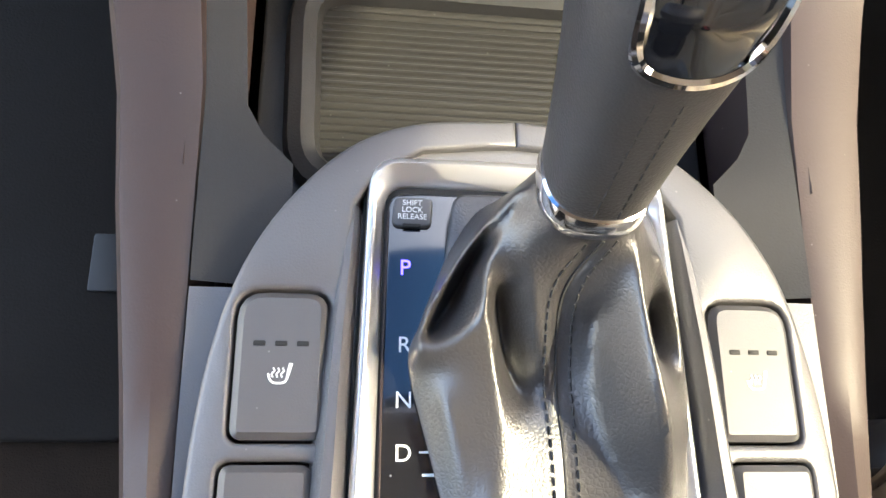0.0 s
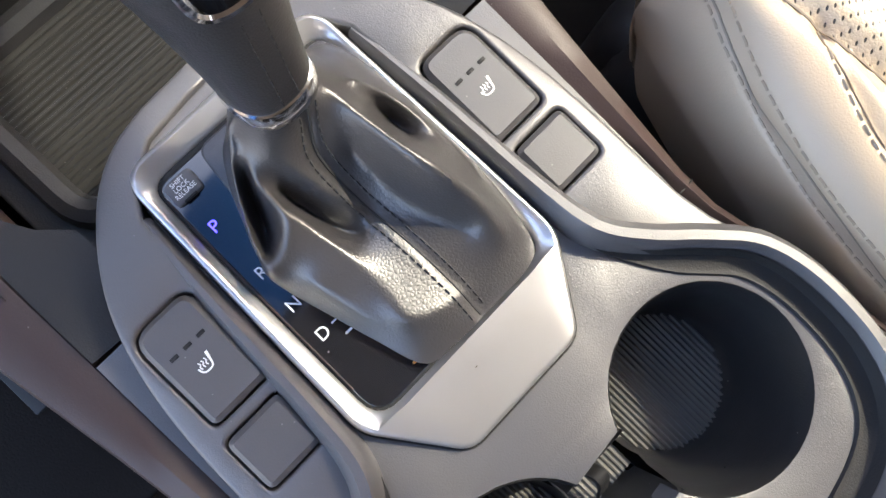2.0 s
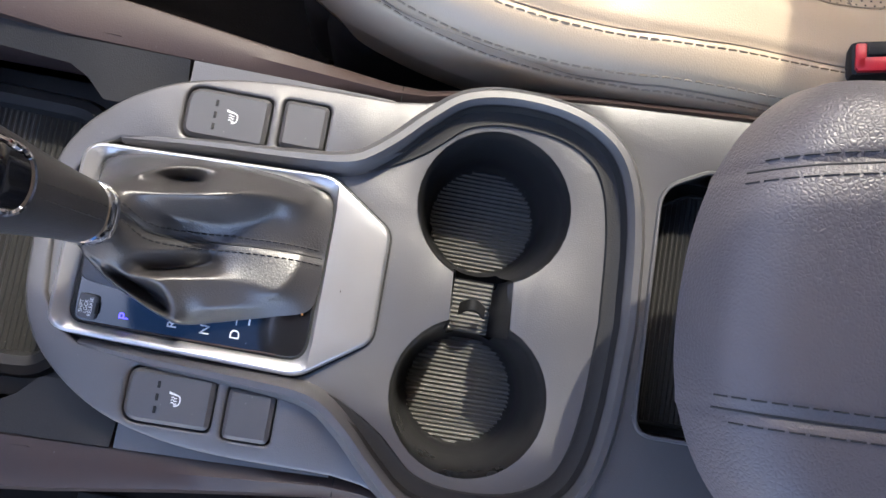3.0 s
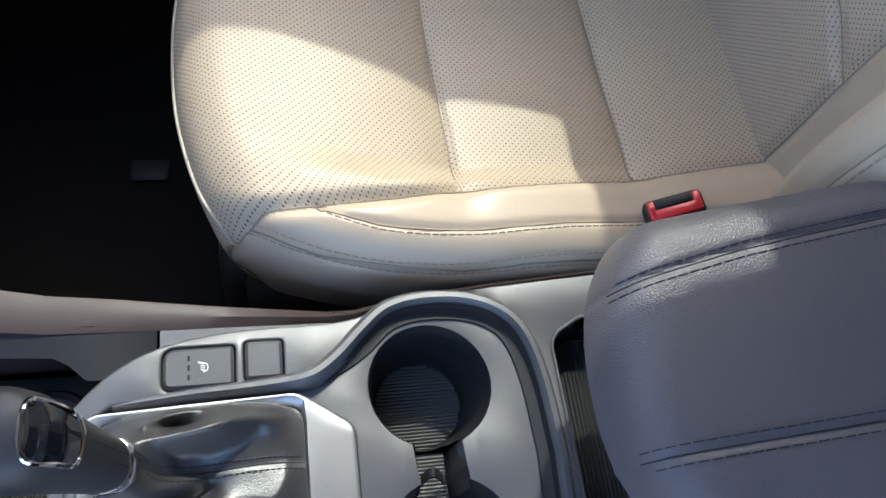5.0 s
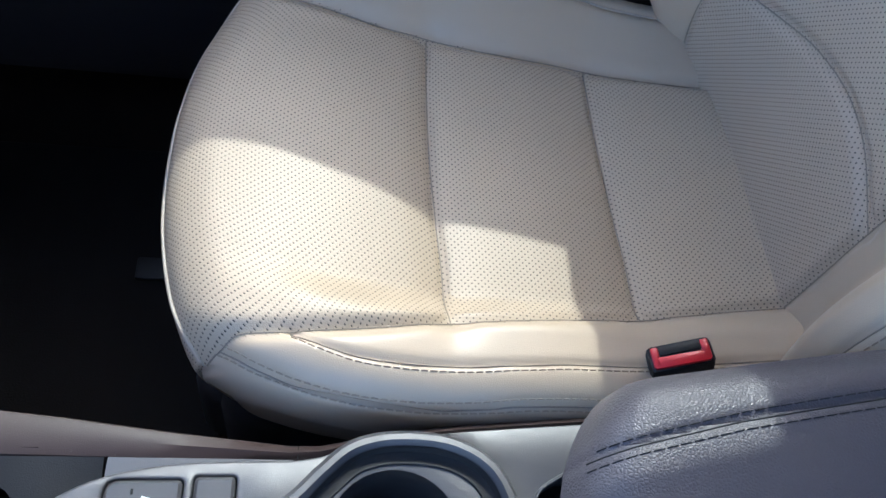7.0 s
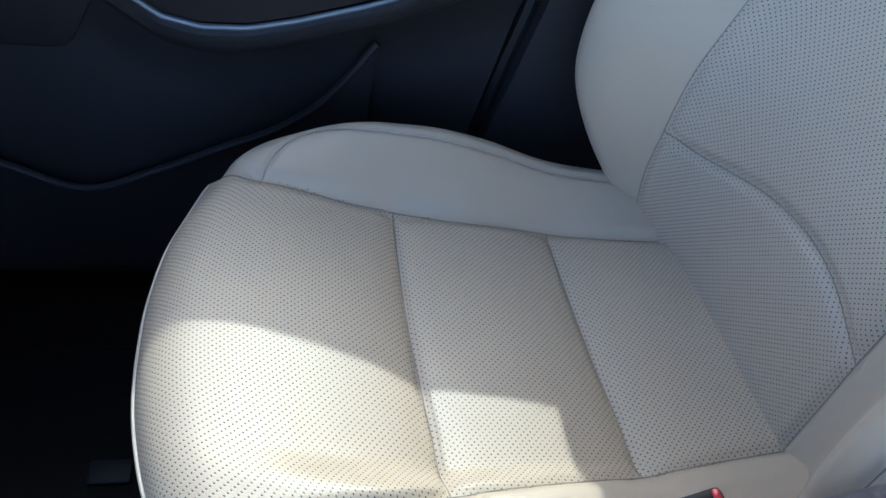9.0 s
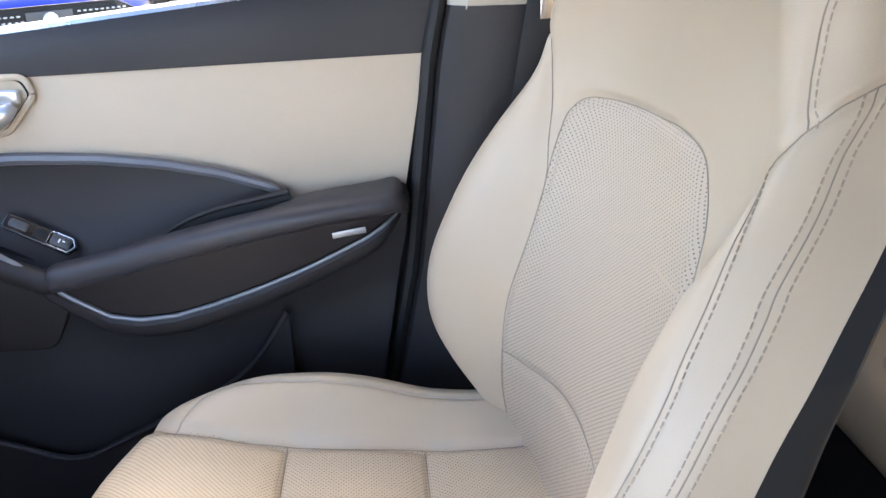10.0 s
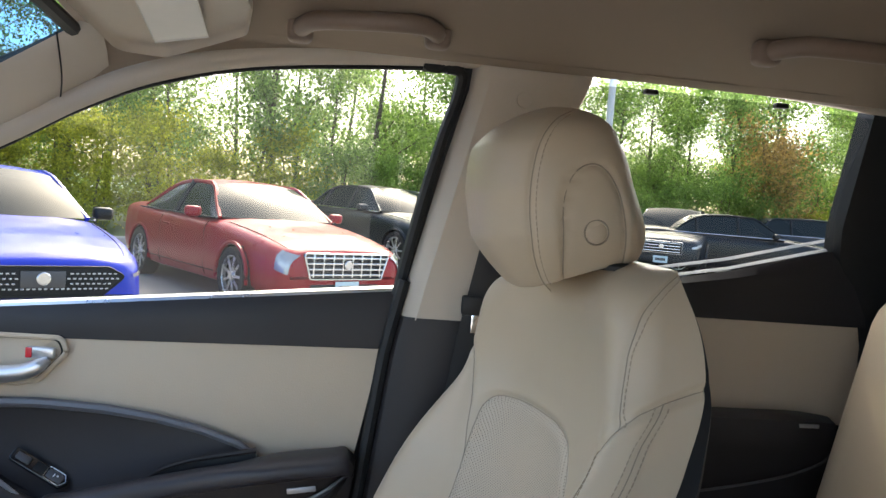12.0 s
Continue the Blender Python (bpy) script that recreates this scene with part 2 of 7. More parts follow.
def inset(poly, d):
    """The polygon shrunk by d."""
    P = np.array(poly, float)
    area = 0.5 * np.sum(P[:, 0] * np.roll(P[:, 1], -1) - np.roll(P[:, 0], -1) * P[:, 1])
    T = np.roll(P, -1, 0) - np.roll(P, 1, 0)
    T /= np.linalg.norm(T, axis=1)[:, None] + 1e-12
    N = np.stack([-T[:, 1], T[:, 0]], 1) * np.sign(area)
    return P + N * d


def slab(outline, z0, z1, edge=0.002, holes=(), steps=3, lift=None):
    """A plate with rounded top edges and holes through it. lift(x, y) raises its points."""
    bm = bmesh.new()
    tops = []
    for ring, sign in [(outline, 1)] + [(h, -1) for h in holes]:
        rows = []
        levels = [(0.0, z0)] + [(edge * (1 - math.cos(a)), z1 - edge + edge * math.sin(a)) for a in np.linspace(0, math.pi / 2, steps + 1)]
        for d, z in levels:
            Q = inset(ring, sign * d)
            rows.append([bm.verts.new((x, y, z)) for x, y in Q])
        k = len(rows[0])
        for a, b in zip(rows, rows[1:]):
            for i in range(k):
                bm.faces.new((a[i], a[(i + 1) % k], b[(i + 1) % k], b[i]))
        for i in range(k):
            tops.append(bm.edges.get((rows[-1][i], rows[-1][(i + 1) % k])))
    bmesh.ops.triangle_fill(bm, use_beauty=True, use_dissolve=False, edges=tops)
    bmesh.ops.recalc_face_normals(bm, faces=bm.faces)
    if lift:
        for v in bm.verts:
            v.co.z += lift(v.co.x, v.co.y)
    return from_bmesh(bm)


def block(center, size, r=0.003, seg=2, m=None):
    """A box with rounded edges."""
    bm = bmesh.new()
    bmesh.ops.create_cube(bm, size=1)
    for v in bm.verts:
        v.co = Vector([v.co[i] * size[i] for i in range(3)])
    if r:
        bmesh.ops.bevel(bm, geom=bm.edges[:], offset=min(r, 0.49 * min(size)), segments=seg, affect="EDGES", profile=0.5)
    bmesh.ops.transform(bm, matrix=Matrix.Translation(center) @ (m or Matrix()), verts=bm.verts)
    return from_bmesh(bm)


def turned(profile, n=24, center=(0, 0, 0)):
    """A body of revolution round z from (radius, height) pairs."""
    ang = np.arange(n) * 2 * math.pi / n
    P = np.array([[(r * math.cos(a) + center[0], r * math.sin(a) + center[1], z + center[2]) for a in ang] for r, z in profile])
    return sheet(P, False, True)


def part(name, geo, material, parent=None, label="", smooth=38.0):
    """One mesh object, linked, under a thing or part."""
    V, F = geo[0], geo[1]
    me = bpy.data.meshes.new(name)
    me.from_pydata([tuple(v) for v in V], [], F)
    if len(geo) > 2 and geo[2] is not None:
        layer = me.uv_layers.new(name="UVMap")
        idx = np.zeros(len(me.loops), dtype=np.int32)
        me.loops.foreach_get("vertex_index", idx)
        layer.data.foreach_set("uv", np.asarray(geo[2])[idx].astype(np.float32).ravel())
    me.materials.append(material)
    if smooth:
        me.polygons.foreach_set("use_smooth", [True] * len(me.polygons))
        me.set_sharp_from_angle(angle=radians(smooth))
    me.update()
    ob = new(name, me)
    if parent:
        ob.parent = parent
        ob.matrix_parent_inverse = parent.matrix_basis.inverted()
    if label:
        ob["label"] = label
    return ob


def thing(name, label, category, at=(0, 0, 0), group="", kind=""):
    e = new(name)
    e.location = at
    e.empty_display_size = 0.05
    return tagged(e, label, category, group, kind)


def stitches(line, length=0.0042, gap=0.0018, r=0.0007, lift=0.0006):
    """Short raised threads along a line, as one geometry."""
    P = np.asarray(line, float)
    seg = np.linalg.norm(np.diff(P, axis=0), axis=1)
    s = np.r_[0, np.cumsum(seg)]
    out = []
    pos = 0.0
    while pos + length < s[-1]:
        q = [np.array([np.interp(pos + length * f, s, P[:, i]) for i in range(3)]) for f in (0, 0.5, 1)]
        q[1] = q[1] + np.array([0, 0, lift])
        out.append(tube(np.array(q), r, 4))
        pos += length + gap
    return joined(*out) if out else None


def seg_dist(X, Y, line):
    """How far each point (X, Y) lies from a polyline."""
    best = np.full(np.shape(X), 1e9)
    for (ax, ay), (bx, by) in zip(line[:-1], line[1:]):
        dx, dy = bx - ax, by - ay
        s = np.clip(((X - ax) * dx + (Y - ay) * dy) / (dx * dx + dy * dy + 1e-12), 0, 1)
        best = np.minimum(best, np.hypot(X - ax - s * dx, Y - ay - s * dy))
    return best


def inside(X, Y, poly):
    """Which of the points lie in a polygon."""
    P = np.array(poly, float)
    hit = np.zeros(np.shape(X), bool)
    for (ax, ay), (bx, by) in zip(P, np.roll(P, -1, 0)):
        cross = (ay > Y) != (by > Y)
        hit ^= cross & (X < (bx - ax) * (Y - ay) / (by - ay + 1e-12) + ax)
    return hit


def split_sheet(G, UV, region):
    """Cuts a grid of points into one geometry for each region number of its faces."""
    nu, nv = G.shape[:2]
    out = {}
    V, UVf = G.reshape(-1, 3), UV.reshape(-1, 2)
    for code in np.unique(region):
        ii, jj = np.nonzero(region == code)
        quads = np.stack([ii * nv + jj, (ii + 1) * nv + jj, (ii + 1) * nv + jj + 1, ii * nv + jj + 1], 1)
        used, inv = np.unique(quads, return_inverse=True)
        out[int(code)] = (V[used], [tuple(q) for q in inv.reshape(-1, 4)], UVf[used])
    return out


def eased(x, xs, ys, w):
    """Like np.interp, with its corners rounded over a width w."""
    g = np.linspace(xs[0] - 4 * w, xs[-1] + 4 * w, 900)
    d = g[1] - g[0]
    n = int(3 * w / d) + 1
    k = np.exp(-0.5 * (np.arange(-n, n + 1) * d / w) ** 2)
    v = np.convolve(np.pad(np.interp(g, xs, ys), n, mode="edge"), k / k.sum(), "valid")
    return np.interp(x, g, v)


def step(e0, e1, x):
    s = np.clip((x - e0) / (e1 - e0), 0, 1)
    return s * s * (3 - 2 * s)


# ---- the car's shell ----


def roof_z(x, y):
    return 1.27 - 0.17 * x * x - 0.10 * max(0.0, y + 0.25) ** 1.5


def make_shell():
    g = []
    for x0, x1 in ((-0.78, 0.78),):
        g.append(block(((x0 + x1) / 2, -0.5, -0.03), (x1 - x0, 3.0, 0.06), 0.01))
    tagged(part("floor", g[0], CARPET), "dark brown carpeted car floor", "floor", kind="structure")
    # headliner with thickness
    xs, ys = np.linspace(-0.67, 0.67, 41), np.linspace(0.075, -1.95, 60)
    low = np.array([[(x, y, roof_z(x, y)) for y in ys] for x in xs])
    high = low + np.array([0, 0, 0.035])
    a, b = sheet(low), sheet(high)
    rim = np.concatenate([low[:, 0], low[-1, 1:], low[-2::-1, -1], low[0, -2:0:-1]])
    rim2 = rim + np.array([0, 0, 0.035])
    tagged(part("ceiling", joined(a, b, sheet(np.stack([rim, rim2]), False, True)), CLOTH), "beige woven cloth headliner of the car", "headliner", kind="structure")
    # roof rails and window frames over both doors
    for side in (1, -1):
        line = curve_through([(0.735, 0.72, 0.76), (0.72, 0.42, 0.90), (0.707, 0.194, 1.024), (0.704, 0.085, 1.089), (0.70, -0.027, 1.139), (0.70, -0.183, 1.176), (0.70, -0.456, 1.203), (0.70, -0.75, 1.212), (0.70, -1.05, 1.206), (0.70, -1.5, 1.16), (0.70, -1.95, 1.05)], 6)
        line[:, 0] *= side
        tagged(part("trim_rail", tube(line + np.array([0, 0, 0.006]), 0.018, 10), PILLARBEIGE), "beige plastic roof rail trim over the doors", "trim", kind="structure")
        edge = np.array([(side * 0.64, y, roof_z(0.64, y) - 0.001) for y in np.clip(line[:, 1] / side * side, -1.95, 0.073)])
        own = (line[:, 1] < 0.30)
        G = np.stack([edge[own], (edge[own] + line[own]) / 2 + np.array([side * 0.008, 0, 0.006]), line[own]])
        tagged(part("trim_roof_side", sheet(G), CLOTH), "beige cloth covered side of the headliner", "headliner", kind="structure")
        # windscreen pillar: a flat wedge between screen and side window
        A = curve_through([(0.755, 0.78, 0.74), (0.735, 0.42, 0.905), (0.712, 0.194, 1.026), (0.716, 0.050, 1.118)], 6)
        B = curve_through([(0.69, 0.86, 0.80), (0.64, 0.45, 0.985), (0.61, 0.16, 1.125), (0.63, 0.045, 1.200)], 6)
        C = (A + B) / 2 + np.array([-0.006, -0.006, -0.006])
        P = np.stack([A, C, B, B + np.array([0.02, 0.02, -0.012]), A + np.array([0.03, 0.02, 0.0])], 0)
        P[..., 0] *= side
        tagged(part("pillar_front", sheet(P, True), PILLARBEIGE), "beige plastic windscreen pillar trim", "pillar", kind="structure")
        joint = np.array([A[-4], C[-4] + np.array([-0.001, -0.002, -0.001]), B[-4]])
        joint[:, 0] *= side
        tagged(part("trim_pillar_joint", tube(curve_through(joint, 4), 0.0012, 5), SEAL), "dark joint between pillar trim and headliner", "trim", kind="structure")
    # windscreen
    P = np.array([[(x, 0.07 + 0.8 * s + 0.02 * (1 - (x / 0.6) ** 2), 1.225 - 0.49 * s - 0.05 * (x / 0.6) ** 2) for s in np.linspace(0, 1, 9)] for x in np.linspace(-0.60, 0.60, 17)])
    P[..., 0] *= 1 + 0.15 * np.linspace(0, 1, 9)[None]
    w = tagged(part("window_windscreen", joined(sheet(P)), SCREEN), "clear laminated windscreen", "windscreen", kind="structure")
    w.visible_shadow = False
    b = tagged(part("window_shade_band", sheet(P[:, :3] - np.array([0, 0.002, 0.003])), BLUEBAND), "blue tinted shade band along the windscreen's top", "windscreen", kind="structure")
    b.visible_shadow = False
    edge = P[:, 0] - np.array([0, 0.004, 0.005])
    tagged(part("trim_windscreen_edge", tube(edge, 0.010, 8), SEAL), "black edge of the windscreen", "trim", kind="structure")
    # dashboard, bulkhead and rear end, plain; the dashboard reaches back, unseen, to shade footwells
    top = [(-0.76, 0.31), (0.76, 0.31), (0.76, 0.95), (-0.76, 0.95)]
    tagged(part("trim_dashboard", slab(rounded(top, 0.05), 0.50, 0.73, 0.03), BLACK), "plain dark dashboard", "dashboard", kind="structure")
    # unseen block, added to keep windscreen light off the cubby
    G = np.array([[(x, y + d, z) for y, z in ((0.185, 0.30), (0.185, 0.425), (0.20, 0.455), (0.30, 0.66), (0.34, 0.72), (0.40, 0.728))] for x, d in ((-0.17, 0.30), (-0.165, 0.02), (-0.155, 0.0), (0.155, 0.0), (0.165, 0.02), (0.17, 0.30))])
    tagged(part("trim_centre_stack", sheet(G), BLACK), "plain dark centre stack under the dashboard", "dashboard", kind="structure")
    tagged(part("wall_bulkhead", block((0, 1.0, 0.31), (1.56, 0.06, 0.82), 0.01), BLACK), "dark bulkhead ahead of the footwells", "bulkhead", kind="structure")
    tagged(part("wall_rear", block((0, -2.0, 0.45), (1.56, 0.06, 0.9), 0.01), BLACK), "dark rear end of the cabin", "wall", kind="structure")
    # driver's side stands open: sill and centre pillar alone
    tagged(part("wall_driver_sill", block((-0.80, -0.5, 0.02), (0.10, 3.0, 0.14), 0.02), DOORBLACK), "dark door sill of the open driver's side", "sill", kind="structure")
    tagged(part("pillar_driver_side", tube(np.array([(-0.74, -0.46, 0.05), (-0.73, -0.50, 0.8), (-0.69, -0.55, 1.0), (-0.63, -0.58, 1.19)]), 0.045, 10), PILLARBEIGE), "beige pillar on the driver's side", "pillar", kind="structure")
    # unseen closed rear door on that side and tailgate, plain, added to dim the rear
    tagged(part("wall_driver_rear", block((-0.80, -1.27, 0.46), (0.06, 1.42, 0.92), 0.01), DOORBLACK), "dark closed rear door of the driver's side", "wall", kind="structure")
    lo, hi = np.array([(-0.80, y, 0.92) for y in np.linspace(-0.56, -1.97, 12)]), np.array([(-0.70, y, 1.20) for y in np.linspace(-0.60, -1.97, 12)])
    tagged(part("window_driver_rear", sheet(np.stack([lo, (lo + hi) / 2 - np.array([0.012, 0, 0]), hi])), PRIVACY), "dark tinted rear side window", "window", kind="structure")
    tagged(part("wall_tailgate", block((0, -1.99, 0.97), (1.5, 0.04, 0.14), 0.01), BLACK), "dark upper tailgate panel", "wall", kind="structure")
    lo, hi = np.array([(x, -1.99, 1.04) for x in np.linspace(-0.72, 0.72, 9)]), np.array([(x, -1.95, 1.24) for x in np.linspace(-0.66, 0.66, 9)])
    tagged(part("window_tailgate", sheet(np.stack([lo, hi])), PRIVACY), "dark tinted tailgate window", "window", kind="structure")


make_shell()


# ---- centre console ----
CONSOLE_R = [(0.0, 0.0895), (0.030, 0.0875), (0.050, 0.081), (0.066, 0.068), (0.083, 0.045), (0.094, 0.018), (0.100, -0.02), (0.1015, -0.084)]
LIP = [(0.0545, 0.055), (0.0575, 0.01), (0.0595, -0.04), (0.063, -0.068), (0.076, -0.087), (0.092, -0.103), (0.1065, -0.121), (0.1125, -0.146), (0.1105, -0.178), (0.100, -0.202), (0.082, -0.216), (0.05, -0.2235), (0.0, -0.2265)]
BEZEL_OUT = [(0.050, 0.073), (0.0545, -0.058), (0.030, -0.0935), (-0.030, -0.0935), (-0.0545, -0.058), (-0.050, 0.073)]
CUP_R, CUP_L, CUP_RAD = (0.0535, -0.147), (-0.0505, -0.149), 0.0425


def keyhole():
    """Outline of the two round holders and the channel between them."""
    pts = []
    a0 = math.asin(0.0165 / CUP_RAD)
    for a in np.linspace(math.pi + a0, 3 * math.pi - a0, 30):
        pts.append((CUP_R[0] + CUP_RAD * math.cos(a), CUP_R[1] + CUP_RAD * math.sin(a)))
    for a in np.linspace(a0, 2 * math.pi - a0, 30):
        pts.append((CUP_L[0] + CUP_RAD * math.cos(a), CUP_L[1] + CUP_RAD * math.sin(a)))
    return pts


def ribbed(outline, z, pitch=0.0026, depth=0.0011, along="y", r=0.0):
    """A corrugated mat cut to an outline."""
    P = np.array(outline)
    (x0, y0), (x1, y1) = P.min(0), P.max(0)
    n = int((x1 - x0 if along == "y" else y1 - y0) / pitch * 4)
    m = 28
    us = np.linspace(x0, x1, n if along == "y" else m)
    vs = np.linspace(y0, y1, m if along == "y" else n)
    X, Y = np.meshgrid(us, vs, indexing="ij")
    w = X if along == "y" else Y
    Z = z + depth * np.clip(1.6 * np.sin(w * 2 * math.pi / pitch), -1, 1) * 0.5
    V, F, _ = sheet(np.stack([X, Y, Z], -1))
    mid = np.array([V[list(f)].mean(0)[:2] for f in F])
    keep = inside(mid[:, 0], mid[:, 1], outline)
    return V, [f for f, k in zip(F, keep) if k], None


def circle(c, r, n=40):
    return [(c[0] + r * math.cos(a), c[1] + r * math.sin(a)) for a in np.arange(n) * 2 * math.pi / n]


def writing(text, size, m, material, parent, name="lettering"):
    cu = bpy.data.curves.new(name, "FONT")
    cu.body, cu.size, cu.extrude = text, size, 0.00012
    cu.align_x, cu.align_y = "CENTER", "CENTER"
    tmp = bpy.data.objects.new(name, cu)
    me = bpy.data.meshes.new_from_object(tmp)
    bpy.data.objects.remove(tmp)
    me.materials.clear()
    me.materials.append(material)
    me.transform(m)
    ob = new(name, me)
    ob.parent = parent
    ob.matrix_parent_inverse = parent.matrix_basis.inverted()
    return ob


def flat_seat_icon(z):
    """The seat heater mark: three wavy strokes over a little seat, drawn with thin bars."""
    bars = []
    for k in range(3):
        x = -0.0022 + 0.0016 * k
        bars.append(tube(curve_through([(x, 0.0026, z), (x + 0.0005, 0.0014, z), (x - 0.0004, 0.0004, z), (x, -0.0008, z)], 4), 0.00033, 5, flat=0.3))
    bars.append(tube(curve_through([(-0.0038, 0.0006, z), (-0.0032, -0.0014, z), (-0.0018, -0.0026, z), (0.0012, -0.0026, z), (0.0024, -0.0016, z), (0.0033, 0.0012, z), (0.0041, 0.0042, z)], 4), 0.00045, 5, flat=0.3))
    bars.append(tube(np.array([(0.0024, -0.0016, z), (0.003, 0.0024, z), (0.0034, 0.0042, z)]), 0.00035, 5, flat=0.3))
    return joined(*bars)


def make_console():
    c = thing("centre_console", "charcoal plastic centre console with silver shifter surround and cup holders", "centre console", (0, -0.1, 0))
    lip = curve_through(LIP, 5)
    lip_full = np.concatenate([lip, (lip * (-1, 1))[::-1][1:]])
    # outer trim plates either side
    right_edge = curve_through(CONSOLE_R, 5)
    for side, name in ((1, "side_plate"), (-1, "side_plate")):
        poly = [tuple(p) for p in right_edge] + [(0.104, -0.10), (0.1095, -0.118)] + [tuple(p) for p in lip[::-1] if -0.113 < p[1] < 0.056] + [(0.048, 0.066), (0.032, 0.0765), (0.010, 0.079), (0.0, 0.0797)]
        poly = [(side * x, y) for x, y in poly]
        if side < 0:
            poly = poly[::-1]

        def swell(x, y):
            d = abs(x)
            return -0.0035 * float(step(0.084, 0.102, d)) - 0.003 * float(step(0.055, 0.088, y))

        holes = []
        for (x0, x1, y0, y1, r) in ((0.0605, 0.0895, -0.0195, 0.0265, (0.004, 0.004, 0.009, 0.007)), (0.0635, 0.0915, -0.0505, -0.0245, (0.004, 0.004, 0.004, 0.004))):
            q = [(x0, y0), (x1, y0), (x1, y1), (x0, y1)]
            q = [(side * x, y) for x, y in q]
            holes.append(rounded(q, r, 4))
        part(name, slab(poly, 0.33, 0.3605, 0.0018, holes, 3, swell), CHARCOAL, c)
        # the two keys sunk in each plate
        for k, (x0, x1, y0, y1, r) in enumerate(((0.0615, 0.0885, -0.0185, 0.0255, (0.0035, 0.0035, 0.0085, 0.0065)), (0.0645, 0.0905, -0.0495, -0.0255, (0.0035, 0.0035, 0.0035, 0.0035)))):
            q = [(side * x, y) for x, y in [(x0, y0), (x1, y0), (x1, y1), (x0, y1)]]
            key = part("heater_button" if k == 0 else "blank_button", slab(rounded(q, r, 4), 0.34, 0.3614, 0.0021, (), 1), BUTTON, c, "seat heater button with three small lamps" if k == 0 else "blank square button")
            if k == 0:
                cx = side * 0.075
                part("seat_icon", moved(flat_seat_icon(0.0), Matrix.Translation((cx, 0.0, 0.3616)) @ Matrix.Scale(0.85, 4)), WHITE, key, "white seat heater symbol")
                for j in (-1, 0, 1):
                    part("indicator_lamp", block((cx + j * 0.0064, 0.0095, 0.3613), (0.0036, 0.0016, 0.0008), 0.0003), GAP, key)
        part("button_well", joined(block((side * 0.076, -0.012, 0.3365), (0.036, 0.088, 0.006), 0.001)), GAP, c)
    # sunken deck with shifter opening and cup holders
    deck = [tuple(p) for p in inset(lip_full[::-1], 0.0012)]
    deck = deck + [(-0.048, 0.066), (-0.032, 0.0765), (-0.010, 0.079), (0.010, 0.079), (0.032, 0.0765), (0.048, 0.066)]
    opening = rounded([(-0.048, -0.062), (0.048, -0.062), (0.047, 0.066), (-0.047, 0.066)], 0.012, 4)
    part("deck", slab(deck, 0.335, 0.3545, 0.0008, [opening, keyhole()], 2), CHARCOAL, c)
    # raised rolled lip round the holders
    k = len(lip_full)
    frac = np.linspace(-1, 1, k)
    rise = np.clip((1.0 - np.abs(frac)) * 4.2, 0, 1) ** 0.8
    prof = [(-0.0065, -0.004), (-0.0050, 0.001), (-0.0032, 0.0075), (-0.0006, 0.0112), (0.0032, 0.0108), (0.0066, 0.0056), (0.0084, -0.004)]
    tang = np.gradient(lip_full, axis=0)
    tang /= np.linalg.norm(tang, axis=1)[:, None]
    nor = np.stack([tang[:, 1], -tang[:, 0]], 1)
    out = np.sign(np.sum(nor * (lip_full - np.array([0, -0.1])), 1))[:, None]
    nor = nor * out
    G = np.array([[(*(lip_full[i] + nor[i] * d * (0.35 + 0.65 * rise[i])), 0.3565 + h * (0.25 + 0.75 * rise[i])) for d, h in prof] for i in range(k)])
    part("rolled_lip", sheet(G), CHARCOAL, c, "raised rounded lip round the cup holders")
    own = range(k // 8, k - k // 8)
    wide = [min(1.0, (i - own[0]) / 9 + 0.05, (own[-1] - i) / 9 + 0.05) for i in own]
    inner = np.array([[(*(lip_full[i] + nor[i] * (-0.0040 + (d + 0.0040) * q)), 0.3562 + (z - 0.3562) * (0.3 + 0.7 * q)) for d, z in ((-0.0040, 0.3635), (-0.0056, 0.3575), (-0.0100, 0.3560), (-0.0128, 0.3562), (-0.0136, 0.3540))] for i, q in zip(own, wide)])
    part("lip_gap", sheet(inner), BLACK, c)
    # silver surround of the shifter
    bz = rounded(BEZEL_OUT, (0.012, 0.02, 0.012, 0.012, 0.02, 0.012), 6)
    hole = rounded([(-0.0465, -0.0605), (0.0465, -0.0605), (0.0445, 0.0635), (-0.0445, 0.0635)], (0.011, 0.011, 0.008, 0.008), 5)

    def dish(x, y):
        lowered = float(step(0.007, 0.0, min(seg_dist(np.array([x]), np.array([y]), hole + hole[:1])[0], 1)))
        return -0.0035 * lowered * (y > -0.062) - 0.0016 * float(step(-0.062, -0.09, y))

    part("shifter_bezel", slab(bz, 0.340, 0.3605, 0.0024, [hole], 4, dish), SATIN, c, "satin silver surround, pointed towards the rear")
    part("bezel_gap", slab([tuple(p) for p in inset(bz, -0.0011)], 0.340, 0.3552, 0.0003), GAP, c)
    # gear display strip
    panel = rounded([(-0.0455, -0.0595), (0.0, -0.0595), (0.0, 0.0615), (-0.0435, 0.0615)], (0.01, 0.001, 0.001, 0.006), 5)
    strip = part("gear_panel", slab(panel, 0.350, 0.3562, 0.0008), PIANO, c, "gloss black gear display strip, slightly dusty")
    for ch, y, mat in (("P", 0.0355, BLUELIT), ("R", 0.0105, WHITE), ("N", -0.0065, WHITE), ("D", -0.0222, WHITE)):
        writing(ch, 0.0072, Matrix.Translation((-0.0378, y, 0.3564)), mat, strip, "gear_letter")
    part("gate_mark", joined(block((-0.0305, -0.0217, 0.3564), (0.005, 0.0007, 0.0003), 0), block((-0.0295, -0.0283, 0.3564), (0.005, 0.0009, 0.0003), 0)), WHITE, strip)
